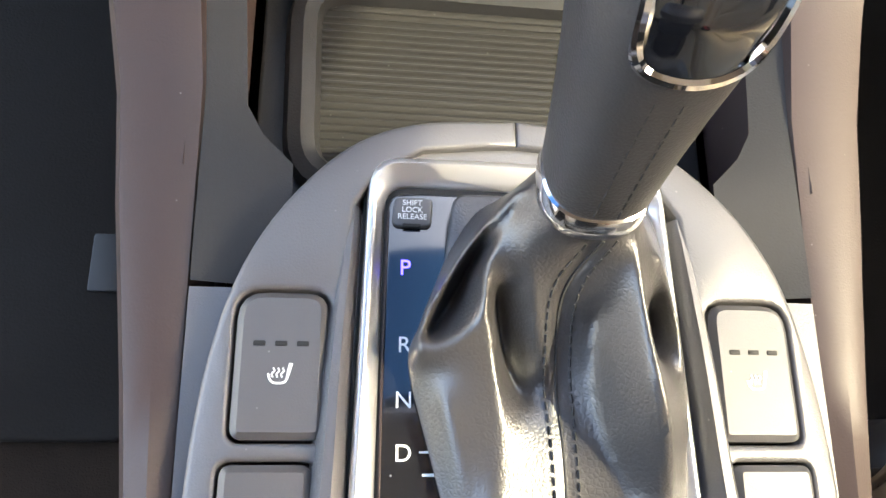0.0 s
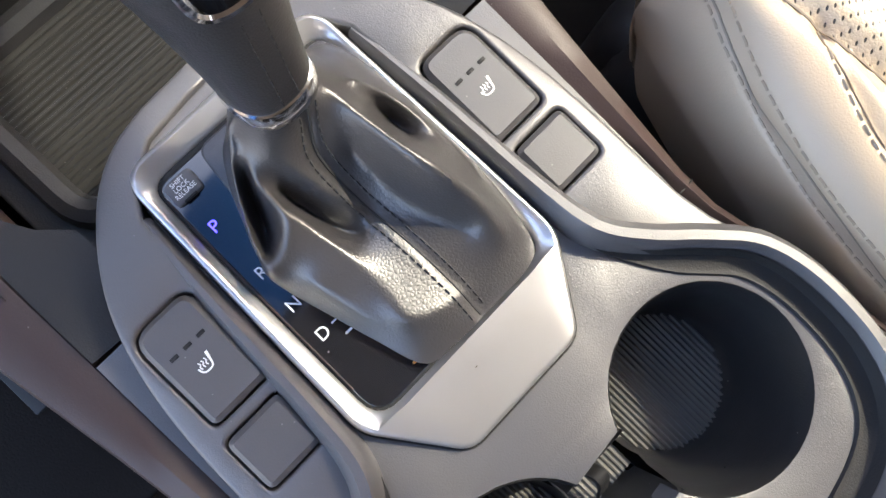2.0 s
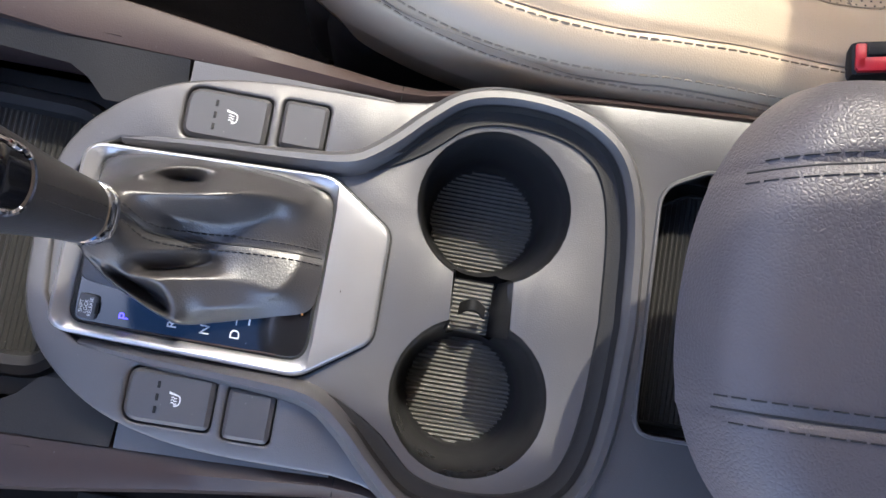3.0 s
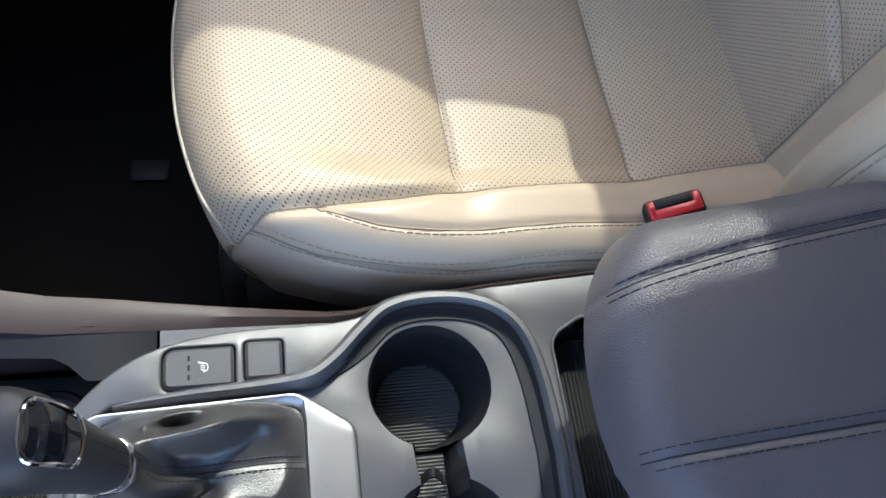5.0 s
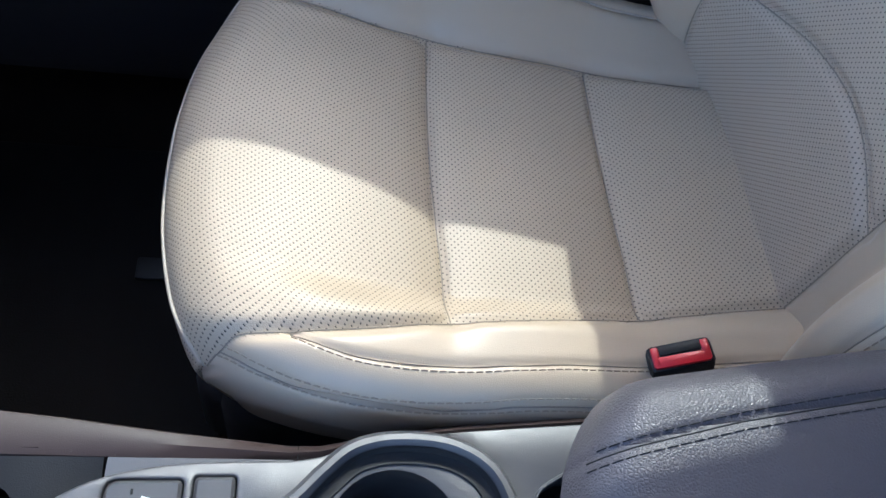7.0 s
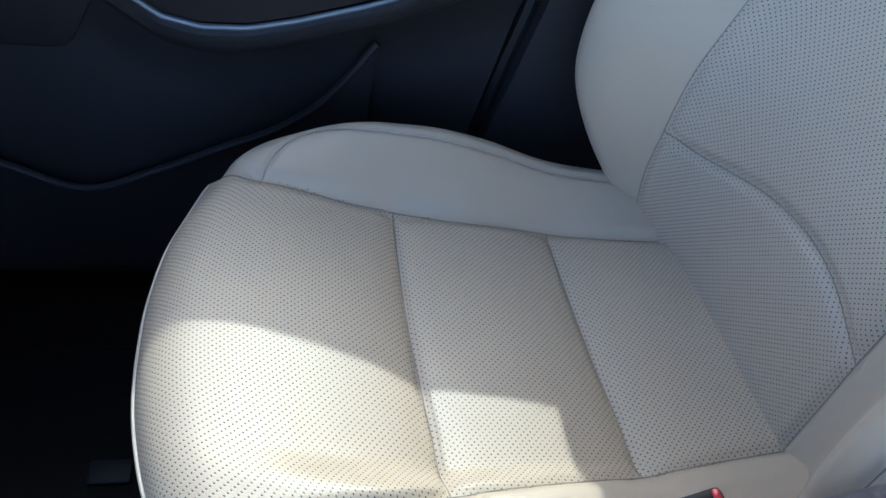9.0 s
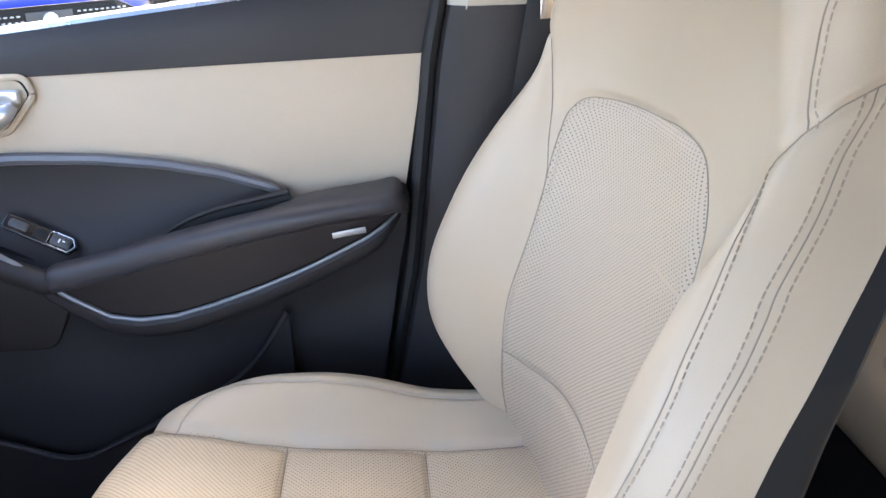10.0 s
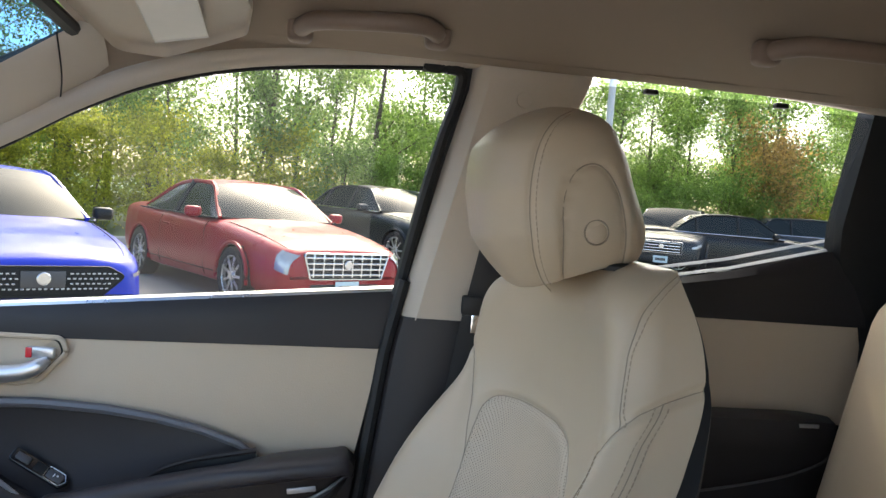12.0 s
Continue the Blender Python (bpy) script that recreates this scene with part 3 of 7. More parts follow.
    part("shift_lock_cap", slab(rounded([(-0.0425, 0.0492), (-0.0295, 0.0492), (-0.0288, 0.0592), (-0.0415, 0.0592)], 0.0022, 4), 0.355, 0.3582, 0.0009), BUTTON, strip, "small dark cap lettered for the shift lock")
    for word, y in (("SHIFT", 0.0572), ("LOCK", 0.0548), ("RELEASE", 0.0524)):
        writing(word, 0.0026, Matrix.Translation((-0.0358, y, 0.3584)), WHITE, strip, "cap_lettering")
    part("cap_notch", block((-0.036, 0.0494, 0.3582), (0.006, 0.0012, 0.0012), 0.0003), GAP, strip)
    part("panel_edge_dust", tube(np.array([(-0.0448, -0.045, 0.3562), (-0.0446, 0.0, 0.3562), (-0.0435, 0.055, 0.3562)]), 0.0004, 5), BROWN, strip)
    # cup holders
    for (cx, cy), nm in ((CUP_R, "cup_holder"), (CUP_L, "cup_holder")):
        rad = CUP_RAD
        prof = [(rad, 0.3545), (rad - 0.0012, 0.3515), (rad - 0.0025, 0.34), (rad - 0.005, 0.316), (rad - 0.0075, 0.303), (rad - 0.010, 0.2965), (rad - 0.012, 0.2945), (0.0, 0.2940)]
        V, F, _ = turned(prof, 48, (cx, cy, 0))
        keep = []
        toward = -1 if cx > 0 else 1
        for f in F:
            m = np.mean([V[i] for i in f], 0)
            if not (abs(m[1] - cy) < 0.0168 and (m[0] - cx) * toward > 0.034 and m[2] > 0.30):
                keep.append(f)
        cup = part(nm, (V, keep, None), CUP, c, "deep black cup holder with a ribbed rubber base")
        part("cup_mat", ribbed(circle((cx, cy), rad - 0.0105), 0.2958, 0.0026, 0.0014), RUBBER, cup)
    # channel between the holders with its little bridge
    P = np.array([[(x, y, z) for y, z in ((-0.1645, 0.3545), (-0.1632, 0.312), (-0.158, 0.302), (-0.148, 0.300), (-0.138, 0.302), (-0.1328, 0.312), (-0.1315, 0.3545))] for x in np.linspace(-0.0165, 0.0165, 14)])
    P[..., 2] += -0.012 * np.abs(np.linspace(-1, 1, 14))[:, None] * (P[..., 2] < 0.33)
    ch = part("cup_channel", sheet(P), CUP, c)
    part("channel_mat", moved(ribbed([(-0.016, -0.160), (0.016, -0.160), (0.016, -0.136), (-0.016, -0.136)], 0.3035, 0.0026), Matrix()), RUBBER, ch)
    ringp = curve_through([(-0.004, -0.140, 0.312), (-0.001, -0.1445, 0.3215), (-0.001, -0.150, 0.3215), (-0.004, -0.156, 0.312)], 6)
    G = np.stack([ringp + (0.0045, 0, 0), ringp + (0.004, 0, 0.0015), ringp + (-0.002, 0, 0.0015), ringp + (-0.003, 0, -0.001)])
    part("channel_bridge", sheet(G), BLACK, ch, "small arched bridge in the channel")
    # rear panel round the tray
    rear_out = [(0.1065, -0.1145), (0.116, -0.15), (0.121, -0.20), (0.127, -0.285), (0.130, -0.36), (-0.130, -0.36), (-0.127, -0.285), (-0.121, -0.20), (-0.116, -0.15), (-0.1065, -0.1145)]
    inner_edge = [tuple(p) for p in (lip_full + nor * 0.0062) if p[1] < -0.117]
    rear = [p for p in rear_out] + inner_edge[::-1]
    tray = rounded([(-0.0555, -0.34), (-0.0555, -0.2385), (0.080, -0.2365), (0.0935, -0.262), (0.0935, -0.34)], (0.004, 0.012, 0.018, 0.012, 0.004), 5)
    part("rear_panel", slab(rear, 0.33, 0.3592, 0.0015, [tray[::-1]], 3), CHARCOAL, c)
    rim = np.array([(x, y, 0.3594) for x, y in tray])
    part("tray_rim", tube(rim, 0.0013, 6, True), CHARCOAL, c)
    P = np.array([[(*p, z) for p in tray + tray[:1]] for z in (0.3590, 0.352, 0.326)])
    t = part("coin_tray", joined(sheet(P), slab(tray, 0.322, 0.3262, 0.0003)), BLACK, c, "black open tray ahead of the armrest")
    mat_out = rounded([(-0.050, -0.335), (-0.050, -0.2445), (0.074, -0.2425), (0.086, -0.264), (0.086, -0.335)], 0.008, 4)
    part("tray_mat", ribbed(mat_out, 0.3275, 0.0030, 0.0012, "x"), CUBBYMAT, t, "ribbed rubber tray mat")
    part("tray_mat_edge", tube(np.array([(x, y, 0.3278) for x, y in mat_out]), 0.0013, 6, True), CUBBYMAT, t)
    # side cheeks, brown, sweeping forward and outward
    for side in (1, -1):
        ys = np.linspace(0.42, -0.56, 50)
        top = np.interp(ys, [-0.56, -0.285, -0.10, -0.02, 0.05, 0.15, 0.42], [0.352, 0.352, 0.348, 0.348, 0.349, 0.356, 0.42])
        xin = np.interp(ys, [-0.56, -0.36, -0.285, -0.2, -0.15, -0.1, -0.084, -0.02, 0.045, 0.1, 0.16, 0.42], [0.130, 0.130, 0.127, 0.121, 0.1155, 0.1055, 0.1035, 0.1045, 0.1055, 0.106, 0.112, 0.17])
        wid = np.interp(ys, [-0.56, -0.1, 0.0, 0.06, 0.15, 0.42], [0.004, 0.008, 0.018, 0.025, 0.032, 0.050])
        G = []
        for y, z, x, w in zip(ys, top, xin, wid):
            G.append([(x - 0.004, y, z - 0.02), (x, y, z - 0.002), (x + 0.001, y, z), (x + w * 0.5, y, z + 0.0025), (x + w, y, z - 0.001), (x + w + 0.004, y, z - 0.012), (x + w + 0.008, y, z - 0.08), (x + w + 0.010, y, 0.0)])
        G = np.array(G)
        G[..., 0] *= side
        part("side_cheek", sheet(G), BROWN, c, "brown plastic side of the console")
        part("cheek_joint", tube(np.array([(side * x, -0.086, z) for x, z in ((0.1035, 0.3485), (0.108, 0.3496), (0.1135, 0.3478), (0.116, 0.338))]), 0.0004, 5), GAP, c)
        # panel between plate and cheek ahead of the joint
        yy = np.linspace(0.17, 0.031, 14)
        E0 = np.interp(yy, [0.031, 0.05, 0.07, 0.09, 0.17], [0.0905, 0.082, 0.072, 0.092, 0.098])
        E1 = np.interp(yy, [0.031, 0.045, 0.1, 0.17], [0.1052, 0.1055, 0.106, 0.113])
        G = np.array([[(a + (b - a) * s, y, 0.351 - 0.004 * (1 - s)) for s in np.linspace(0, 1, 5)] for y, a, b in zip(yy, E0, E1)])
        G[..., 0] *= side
        # black instead of the plates' charcoal: the front's shade is put into the colour
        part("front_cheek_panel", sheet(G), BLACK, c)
        yy = np.linspace(0.029, -0.083, 16)
        E0 = np.interp(yy, [-0.083, -0.02, 0.018, 0.029], [0.1005, 0.099, 0.094, 0.0905])
        E1 = np.interp(yy, [-0.083, -0.02, 0.029], [0.1037, 0.1048, 0.1054])
        G = np.array([[(a + (b - a) * s, y, 0.3505) for s in np.linspace(0, 1, 4)] for y, a, b in zip(yy, E0, E1)])
        G[..., 0] *= side
        part("edge_strip", sheet(G), CHARCOAL, c)
    # storage cubby ahead of the shifter
    mat = rounded([(-0.076, 0.084), (0.076, 0.084), (0.078, 0.175), (-0.078, 0.175)], 0.02, 6)
    cub = part("cubby_floor", slab(rounded([(-0.095, 0.06), (0.095, 0.06), (0.095, 0.22), (-0.095, 0.22)], 0.012), 0.27, 0.302, 0.002), BLACK, c)
    part("cubby_mat", ribbed(mat, 0.3045, 0.0034, 0.0012, "x"), CUBBYMAT, cub, "ribbed dark rubber cubby mat")
    part("cubby_mat_edge", tube(np.array([(x, y, 0.3045) for x, y in mat]), 0.0075, 8, True), BLACK, cub)
    for side in (1, -1):
        G = np.array([[(side * (0.099 + 0.012 * s + 0.10 * max(0, y - 0.2)), y, 0.300 + 0.052 * s + 0.12 * max(0, y - 0.12) * s) for s in np.linspace(0, 1, 5)] for y in np.linspace(0.07, 0.30, 14)])
        G[..., 0] -= side * 0.006 * np.sin(np.linspace(0, math.pi, 5))[None]
        part("cubby_wall", sheet(G), BROWN, cub)
    part("console_front_block", slab([(-0.16, 0.215), (0.16, 0.215), (0.18, 0.44), (-0.18, 0.44)], 0.0, 0.36, 0.02), BLACK, c)
    part("console_body", block((0, -0.10, 0.165), (0.19, 0.64, 0.26), 0.01), BLACK, c)
    # crumb by the boot
    part("crumb", block((-0.0215, -0.0545, 0.3567), (0.0016, 0.0012, 0.001), 0.0004), AMBERMARK, c)
    return c


make_console()


def make_armrest():
    c = thing("console_armrest", "charcoal leather armrest lid with double stitched seams", "armrest", (0, -0.38, 0.40))
    G = np.zeros((90, 60, 3))
    for i, s in enumerate(np.linspace(-1, 1, 90)):
        for j, q in enumerate(np.linspace(0, 1, 60)):
            front = -0.217 - (0.046 if s > 0 else 0.068) * abs(s) ** 2.2
            y = -0.60 + (front + 0.60) * q
            right, left = np.interp(y, [-0.60, -0.40, -0.22], [0.135, 0.126, 0.108]), -0.094
            xc, hw = (right + left) / 2, (right - left) / 2
            x = xc + hw * (1.28 * s - 0.28 * s ** 3)
            dx, dy = max(0.0, hw - abs(x - xc)), max(0.0, front - y)
            rr, rf = 0.030, 0.034
            fx = 0 if dx > rr else rr - math.sqrt(max(rr * rr - (rr - dx) ** 2, 0))
            fy = 0 if dy > rf else rf - math.sqrt(max(rf * rf - (rf - dy) ** 2, 0))
            z = np.interp(y, [-0.60, -0.43, -0.344, -0.22], [0.518, 0.516, 0.507, 0.490]) - math.hypot(fx, fy) - 0.004 * ((x - xc) / hw) ** 2
            G[i, j] = (x, y, z)
    xc = 0.012

    def seam_x(k, y):
        return np.interp(y, [-0.60, -0.396, -0.30, -0.212], [0.110, 0.090, 0.078, 0.061]) if k else np.interp(y, [-0.60, -0.36, -0.217], [-0.020, -0.026, -0.031])

    for k in (0, 1):
        G[..., 2] -= 0.0022 * np.exp(-((G[..., 0] - seam_x(k, G[..., 1])) / 0.0024) ** 2)
    skirt = np.concatenate([G[0, :], G[1:, -1], G[-1, -2::-1]])
    low = skirt.copy()
    low[:, 2] = 0.420
    low[:, 0] = xc + (low[:, 0] - xc) * 0.95
    low[:, 1] = np.where(low[:, 1] > -0.3, low[:, 1] - 0.035, low[:, 1])
    mid = (skirt + low) / 2
    mid[:, 0] = xc + (skirt[:, 0] - xc) * 0.99
    mid[:, 1] = skirt[:, 1] - np.where(skirt[:, 1] > -0.3, 0.010, 0.0)
    # fine grid across the seams
    part("armrest_top", joined(sheet(G), sheet(np.stack([skirt, mid, low]))), ARMREST, c)
    for k in (0, 1):
        for off in (-0.0048, 0.0, 0.0048):
            line = []
            for j in range(0, 59):
                col = G[:, j]
                y = float(col[45, 1])
                x = float(seam_x(k, y)) + off
                line.append([x, np.interp(x, col[:, 0], col[:, 1]), np.interp(x, col[:, 0], col[:, 2]) + (0.0004 if off else 0.0001)])
            if off:
                part("seam_stitching", stitches(np.array(line), 0.0056, 0.0016, 0.00036, 0.0001), THREAD_DARK, c)
            else:
                part("seam_line", tube(np.array(line), 0.0005, 5), THREAD_DARK, c)
    part("armrest_base", block((xc, -0.43, 0.39), (0.18, 0.26, 0.064), 0.008), BLACK, c)
    return c


make_armrest()


# ---- gear shifter ----
def make_shifter():
    s = thing("gear_shifter", "automatic gear selector with stitched black leather boot", "gear shifter", (0.01, 0.0, 0.356))
    n, m = 240, 110
    foot = curve_through([(0.0125, -0.0612), (-0.012, -0.0605), (-0.0205, -0.056), (-0.0255, -0.040), (-0.0305, -0.022), (-0.0370, 0.004), (-0.0345, 0.014), (-0.030, 0.026), (-0.023, 0.042), (-0.012, 0.056), (0.008, 0.0605), (0.036, 0.0605), (0.0455, 0.052), (0.0495, 0.024), (0.0500, -0.012), (0.0480, -0.038), (0.0440, -0.0545), (0.036, -0.0605)], 10, True)
    top_c, top_r, top_z = np.array([0.008, 0.0455]), 0.0138, 0.409
    # ridges and hollows of the slack leather, each a line in space; the hide hangs between them
    folds = [
        [(-0.010, 0.047, 0.402), (-0.018, 0.039, 0.392), (-0.027, 0.027, 0.381), (-0.0335, 0.016, 0.375), (-0.036, 0.006, 0.3725)],
        [(-0.0165, 0.036, 0.374), (-0.0205, 0.030, 0.361), (-0.026, 0.020, 0.3585), (-0.0315, 0.012, 0.363)],
        [(-0.011, 0.042, 0.396), (-0.0175, 0.029, 0.388), (-0.0165, 0.021, 0.386), (-0.0185, 0.014, 0.381), (-0.025, 0.009, 0.377), (-0.035, 0.0055, 0.373)],
        [(-0.027, -0.007, 0.371), (-0.022, -0.028, 0.367), (-0.018, -0.042, 0.364)],
        [(-0.0115, 0.023, 0.372), (-0.009, 0.014, 0.365), (-0.006, 0.002, 0.361), (-0.002, -0.006, 0.362)],
        [(-0.0075, 0.032, 0.397), (-0.004, 0.021, 0.388), (-0.001, 0.010, 0.379), (0.003, 0.0, 0.371)],
        [(-0.015, 0.015, 0.381), (-0.013, 0.003, 0.376), (-0.011, -0.010, 0.373), (-0.011, -0.025, 0.371), (-0.013, -0.041, 0.370), (0.0, -0.048, 0.367), (0.010, -0.049, 0.364)],
        [(0.0095, 0.033, 0.402), (0.005, 0.025, 0.391), (0.006, 0.016, 0.380), (0.009, 0.001, 0.371), (0.011, -0.012, 0.368), (0.013, -0.032, 0.367), (0.0125, -0.049, 0.363), (0.0120, -0.057, 0.3595)],
        [(0.021, 0.033, 0.404), (0.0225, 0.021, 0.402), (0.0245, 0.010, 0.400), (0.0265, -0.002, 0.399), (0.029, -0.011, 0.396), (0.0325, -0.022, 0.389), (0.035, -0.034, 0.379), (0.035, -0.046, 0.370)],
        [(0.0155, 0.016, 0.383), (0.0160, -0.002, 0.374), (0.019, -0.018, 0.370), (0.027, -0.035, 0.3685)],
        [(0.034, 0.023, 0.380), (0.037, 0.015, 0.367), (0.036, 0.004, 0.374)],
        [(0.031, 0.031, 0.396), (0.0395, 0.018, 0.384), (0.0435, 0.002, 0.378), (0.0460, -0.012, 0.372), (0.0450, -0.034, 0.366), (0.0420, -0.049, 0.363), (0.030, -0.051, 0.364)]]
    gx, gy = np.arange(-0.044, 0.0561, 0.0008), np.arange(-0.066, 0.0681, 0.0008)
    XX, YY = np.meshgrid(gx, gy, indexing="ij")
    hide, held = np.full(XX.shape, 0.360), np.zeros(XX.shape, bool)
    out_of = ~inside(XX, YY, foot)
    hide[out_of], held[out_of] = 0.3592, True
    for line in folds:
        for x, y, z in curve_through(line, 24):
            i, j = int(round((x - gx[0]) / 0.0008)), int(round((y - gy[0]) / 0.0008))
            hide[i, j], held[i, j] = z, True
    near_top = np.hypot(XX - top_c[0], YY - top_c[1]) < top_r
    hide[near_top], held[near_top] = top_z, True
    for _ in range(1400):
        soft = hide.copy()
        soft[1:-1, 1:-1] = 0.25 * (hide[:-2, 1:-1] + hide[2:, 1:-1] + hide[1:-1, :-2] + hide[1:-1, 2:])
        hide = np.where(held, hide, soft)
    for _ in range(5):
        soft = hide.copy()
        soft[1:-1, 1:-1] = 0.5 * hide[1:-1, 1:-1] + 0.125 * (hide[:-2, 1:-1] + hide[2:, 1:-1] + hide[1:-1, :-2] + hide[1:-1, 2:])
        hide = soft

    def hide_z(X, Y):
        u, v = np.clip((X - gx[0]) / 0.0008, 0, len(gx) - 1.001), np.clip((Y - gy[0]) / 0.0008, 0, len(gy) - 1.001)
        i, j = u.astype(int), v.astype(int)
        u, v = u - i, v - j
        return (hide[i, j] * (1 - u) + hide[i + 1, j] * u) * (1 - v) + (hide[i, j + 1] * (1 - u) + hide[i + 1, j + 1] * u) * v

    rel = foot - top_c
    fa = np.unwrap(np.arctan2(rel[:, 1], rel[:, 0]))
    if fa[-1] < fa[0]:
        fa, rel = fa[::-1], rel[::-1]
    th = np.linspace(0, 2 * math.pi, n, endpoint=False) + fa[0]
    FX, FY = np.interp(th, fa, rel[:, 0]), np.interp(th, fa, rel[:, 1])
    G = np.zeros((n, m, 3))
    for j, v in enumerate(np.linspace(0, 1, m)):
        X = top_c[0] + FX * (1 - v) + top_r * np.cos(th) * v
        Y = top_c[1] + FY * (1 - v) + top_r * np.sin(th) * v
        G[:, j] = np.stack([X, Y, hide_z(X, Y)], 1)
    seam_line = curve_through([(0.0115, 0.031), (0.0055, 0.0215), (0.0060, 0.004), (0.0080, -0.016), (0.0092, -0.040), (0.0090, -0.0600)], 10)
    flatg = G.reshape(-1, 3)

    def drape(x, y, out=0.0004):
        d2 = (flatg[:, 0] - x) ** 2 + (flatg[:, 1] - y) ** 2
        k = np.argsort(d2)[:4]
        w = 1 / (d2[k] + 1e-9)
        return (x, y, float((flatg[k, 2] * w).sum() / w.sum()) + out)

    G[:, :, 2] -= 0.0009 * np.exp(-(seg_dist(G[:, :, 0], G[:, :, 1], seam_line) / 0.0011) ** 2)
    skirt = G[:, :1].copy()
    skirt[..., 2] = 0.3545
    skirt[..., :2] = top_c + (skirt[..., :2] - top_c) * 0.985
    boot = part("boot", sheet(np.concatenate([skirt, G], 1), True), BOOT, s, "creased black leather boot", smooth=80)
    for off in (-0.0038, 0.0038):
        line = [drape(x + off, y) for x, y in seam_line]
        part("boot_stitching", stitches(np.array(line), 0.0024, 0.0012, 0.0004, 0.0002), THREAD_DARK, boot)
    part("boot_seam", tube(np.array([drape(x, y, 0.0001) for x, y in seam_line]), 0.0005, 5), THREAD_DARK, boot)
    part("boot_panel_front", slab(rounded([(-0.026, 0.03), (0.046, 0.03), (0.044, 0.0618), (-0.022, 0.0618)], 0.006), 0.352, 0.3572, 0.001), BOOT, s)
    # collar and grip
    ax0, ax1 = np.array([0.008, 0.046, 0.409]), np.array([0.011, 0.088, 0.494])
    def ring(f, rx, ry, turn=0.0):
        c = ax0 + (ax1 - ax0) * f
        a = np.linspace(0, 2 * math.pi, 40, endpoint=False)
        x = np.sign(np.cos(a)) * np.abs(np.cos(a)) ** 0.8 * rx
        y = np.sign(np.sin(a)) * np.abs(np.sin(a)) ** 0.8 * ry
        return np.stack([c[0] + x, c[1] + y, np.full(40, c[2])], 1) + np.outer(y, [0, 0, -0.16])
    part("collar", sheet(np.stack([ring(-0.05, 0.0135, 0.0135), ring(-0.03, 0.0150, 0.0150), ring(0.0, 0.0154, 0.0154), ring(0.035, 0.0150, 0.0150), ring(0.045, 0.0135, 0.0135)]), False, True), CHROME, s, "thin chrome collar")
    spec = [(0.035, 0.0140, 0.0142), (0.06, 0.0150, 0.0154), (0.2, 0.0162, 0.0175), (0.4, 0.0186, 0.0208), (0.6, 0.0216, 0.0245), (0.75, 0.0236, 0.0268), (0.88, 0.0230, 0.0265), (0.96, 0.0185, 0.0225), (1.0, 0.009, 0.0135), (1.005, 0.0005, 0.0005)]
    grip = part("grip", sheet(np.stack([ring(*q) for q in spec]), False, True), KNOB, s, "black leather wrapped grip")
    # stitched rear seam of the grip
    for dx in (-0.0032, 0.0032):
        line = []
        for f in np.linspace(0.06, 0.54, 20):
            ry = np.interp(f, [q[0] for q in spec], [q[2] for q in spec])
            c = ax0 + (ax1 - ax0) * f
            line.append((c[0] + dx, c[1] - ry * 0.985, c[2] + ry * 0.16))
        part("grip_stitching", stitches(np.array(line), 0.0026, 0.0012, 0.0004, 0.0002), THREAD_DARK, grip)
    # display window in a chrome frame on the rear face
    def on_face(u, f, out=0.0):
        rx = np.interp(f, [q[0] for q in spec], [q[1] for q in spec])
        ry = np.interp(f, [q[0] for q in spec], [q[2] for q in spec])
        c = ax0 + (ax1 - ax0) * f
        a = -math.pi / 2 + u
        x = math.copysign(abs(math.cos(a)) ** 0.8, math.cos(a)) * (rx + out)
        y = math.copysign(abs(math.sin(a)) ** 0.8, math.sin(a)) * (ry + out)
        return np.array([c[0] + x, c[1] + y, c[2] - 0.16 * y])
    loop = [on_face(u, f, 0.0006) for u, f in [(-0.40, 0.615), (0.0, 0.585), (0.40, 0.615), (0.50, 0.75), (0.58, 0.92), (0.0, 0.965), (-0.58, 0.92), (-0.50, 0.75)]]
    part("window_surround", tube(curve_through(loop, 6, True), 0.0016, 8, True), CHROME, grip, "chrome surround of the grip's window")
    G = np.array([[on_face(u * (0.40 + 0.40 * (f - 0.6)), f, 0.0008) for u in np.linspace(-1, 1, 13)] for f in np.linspace(0.60, 0.94, 14)])
    part("grip_window", sheet(G), PIANO, grip, "gloss black window in the grip")
    return s


make_shifter()


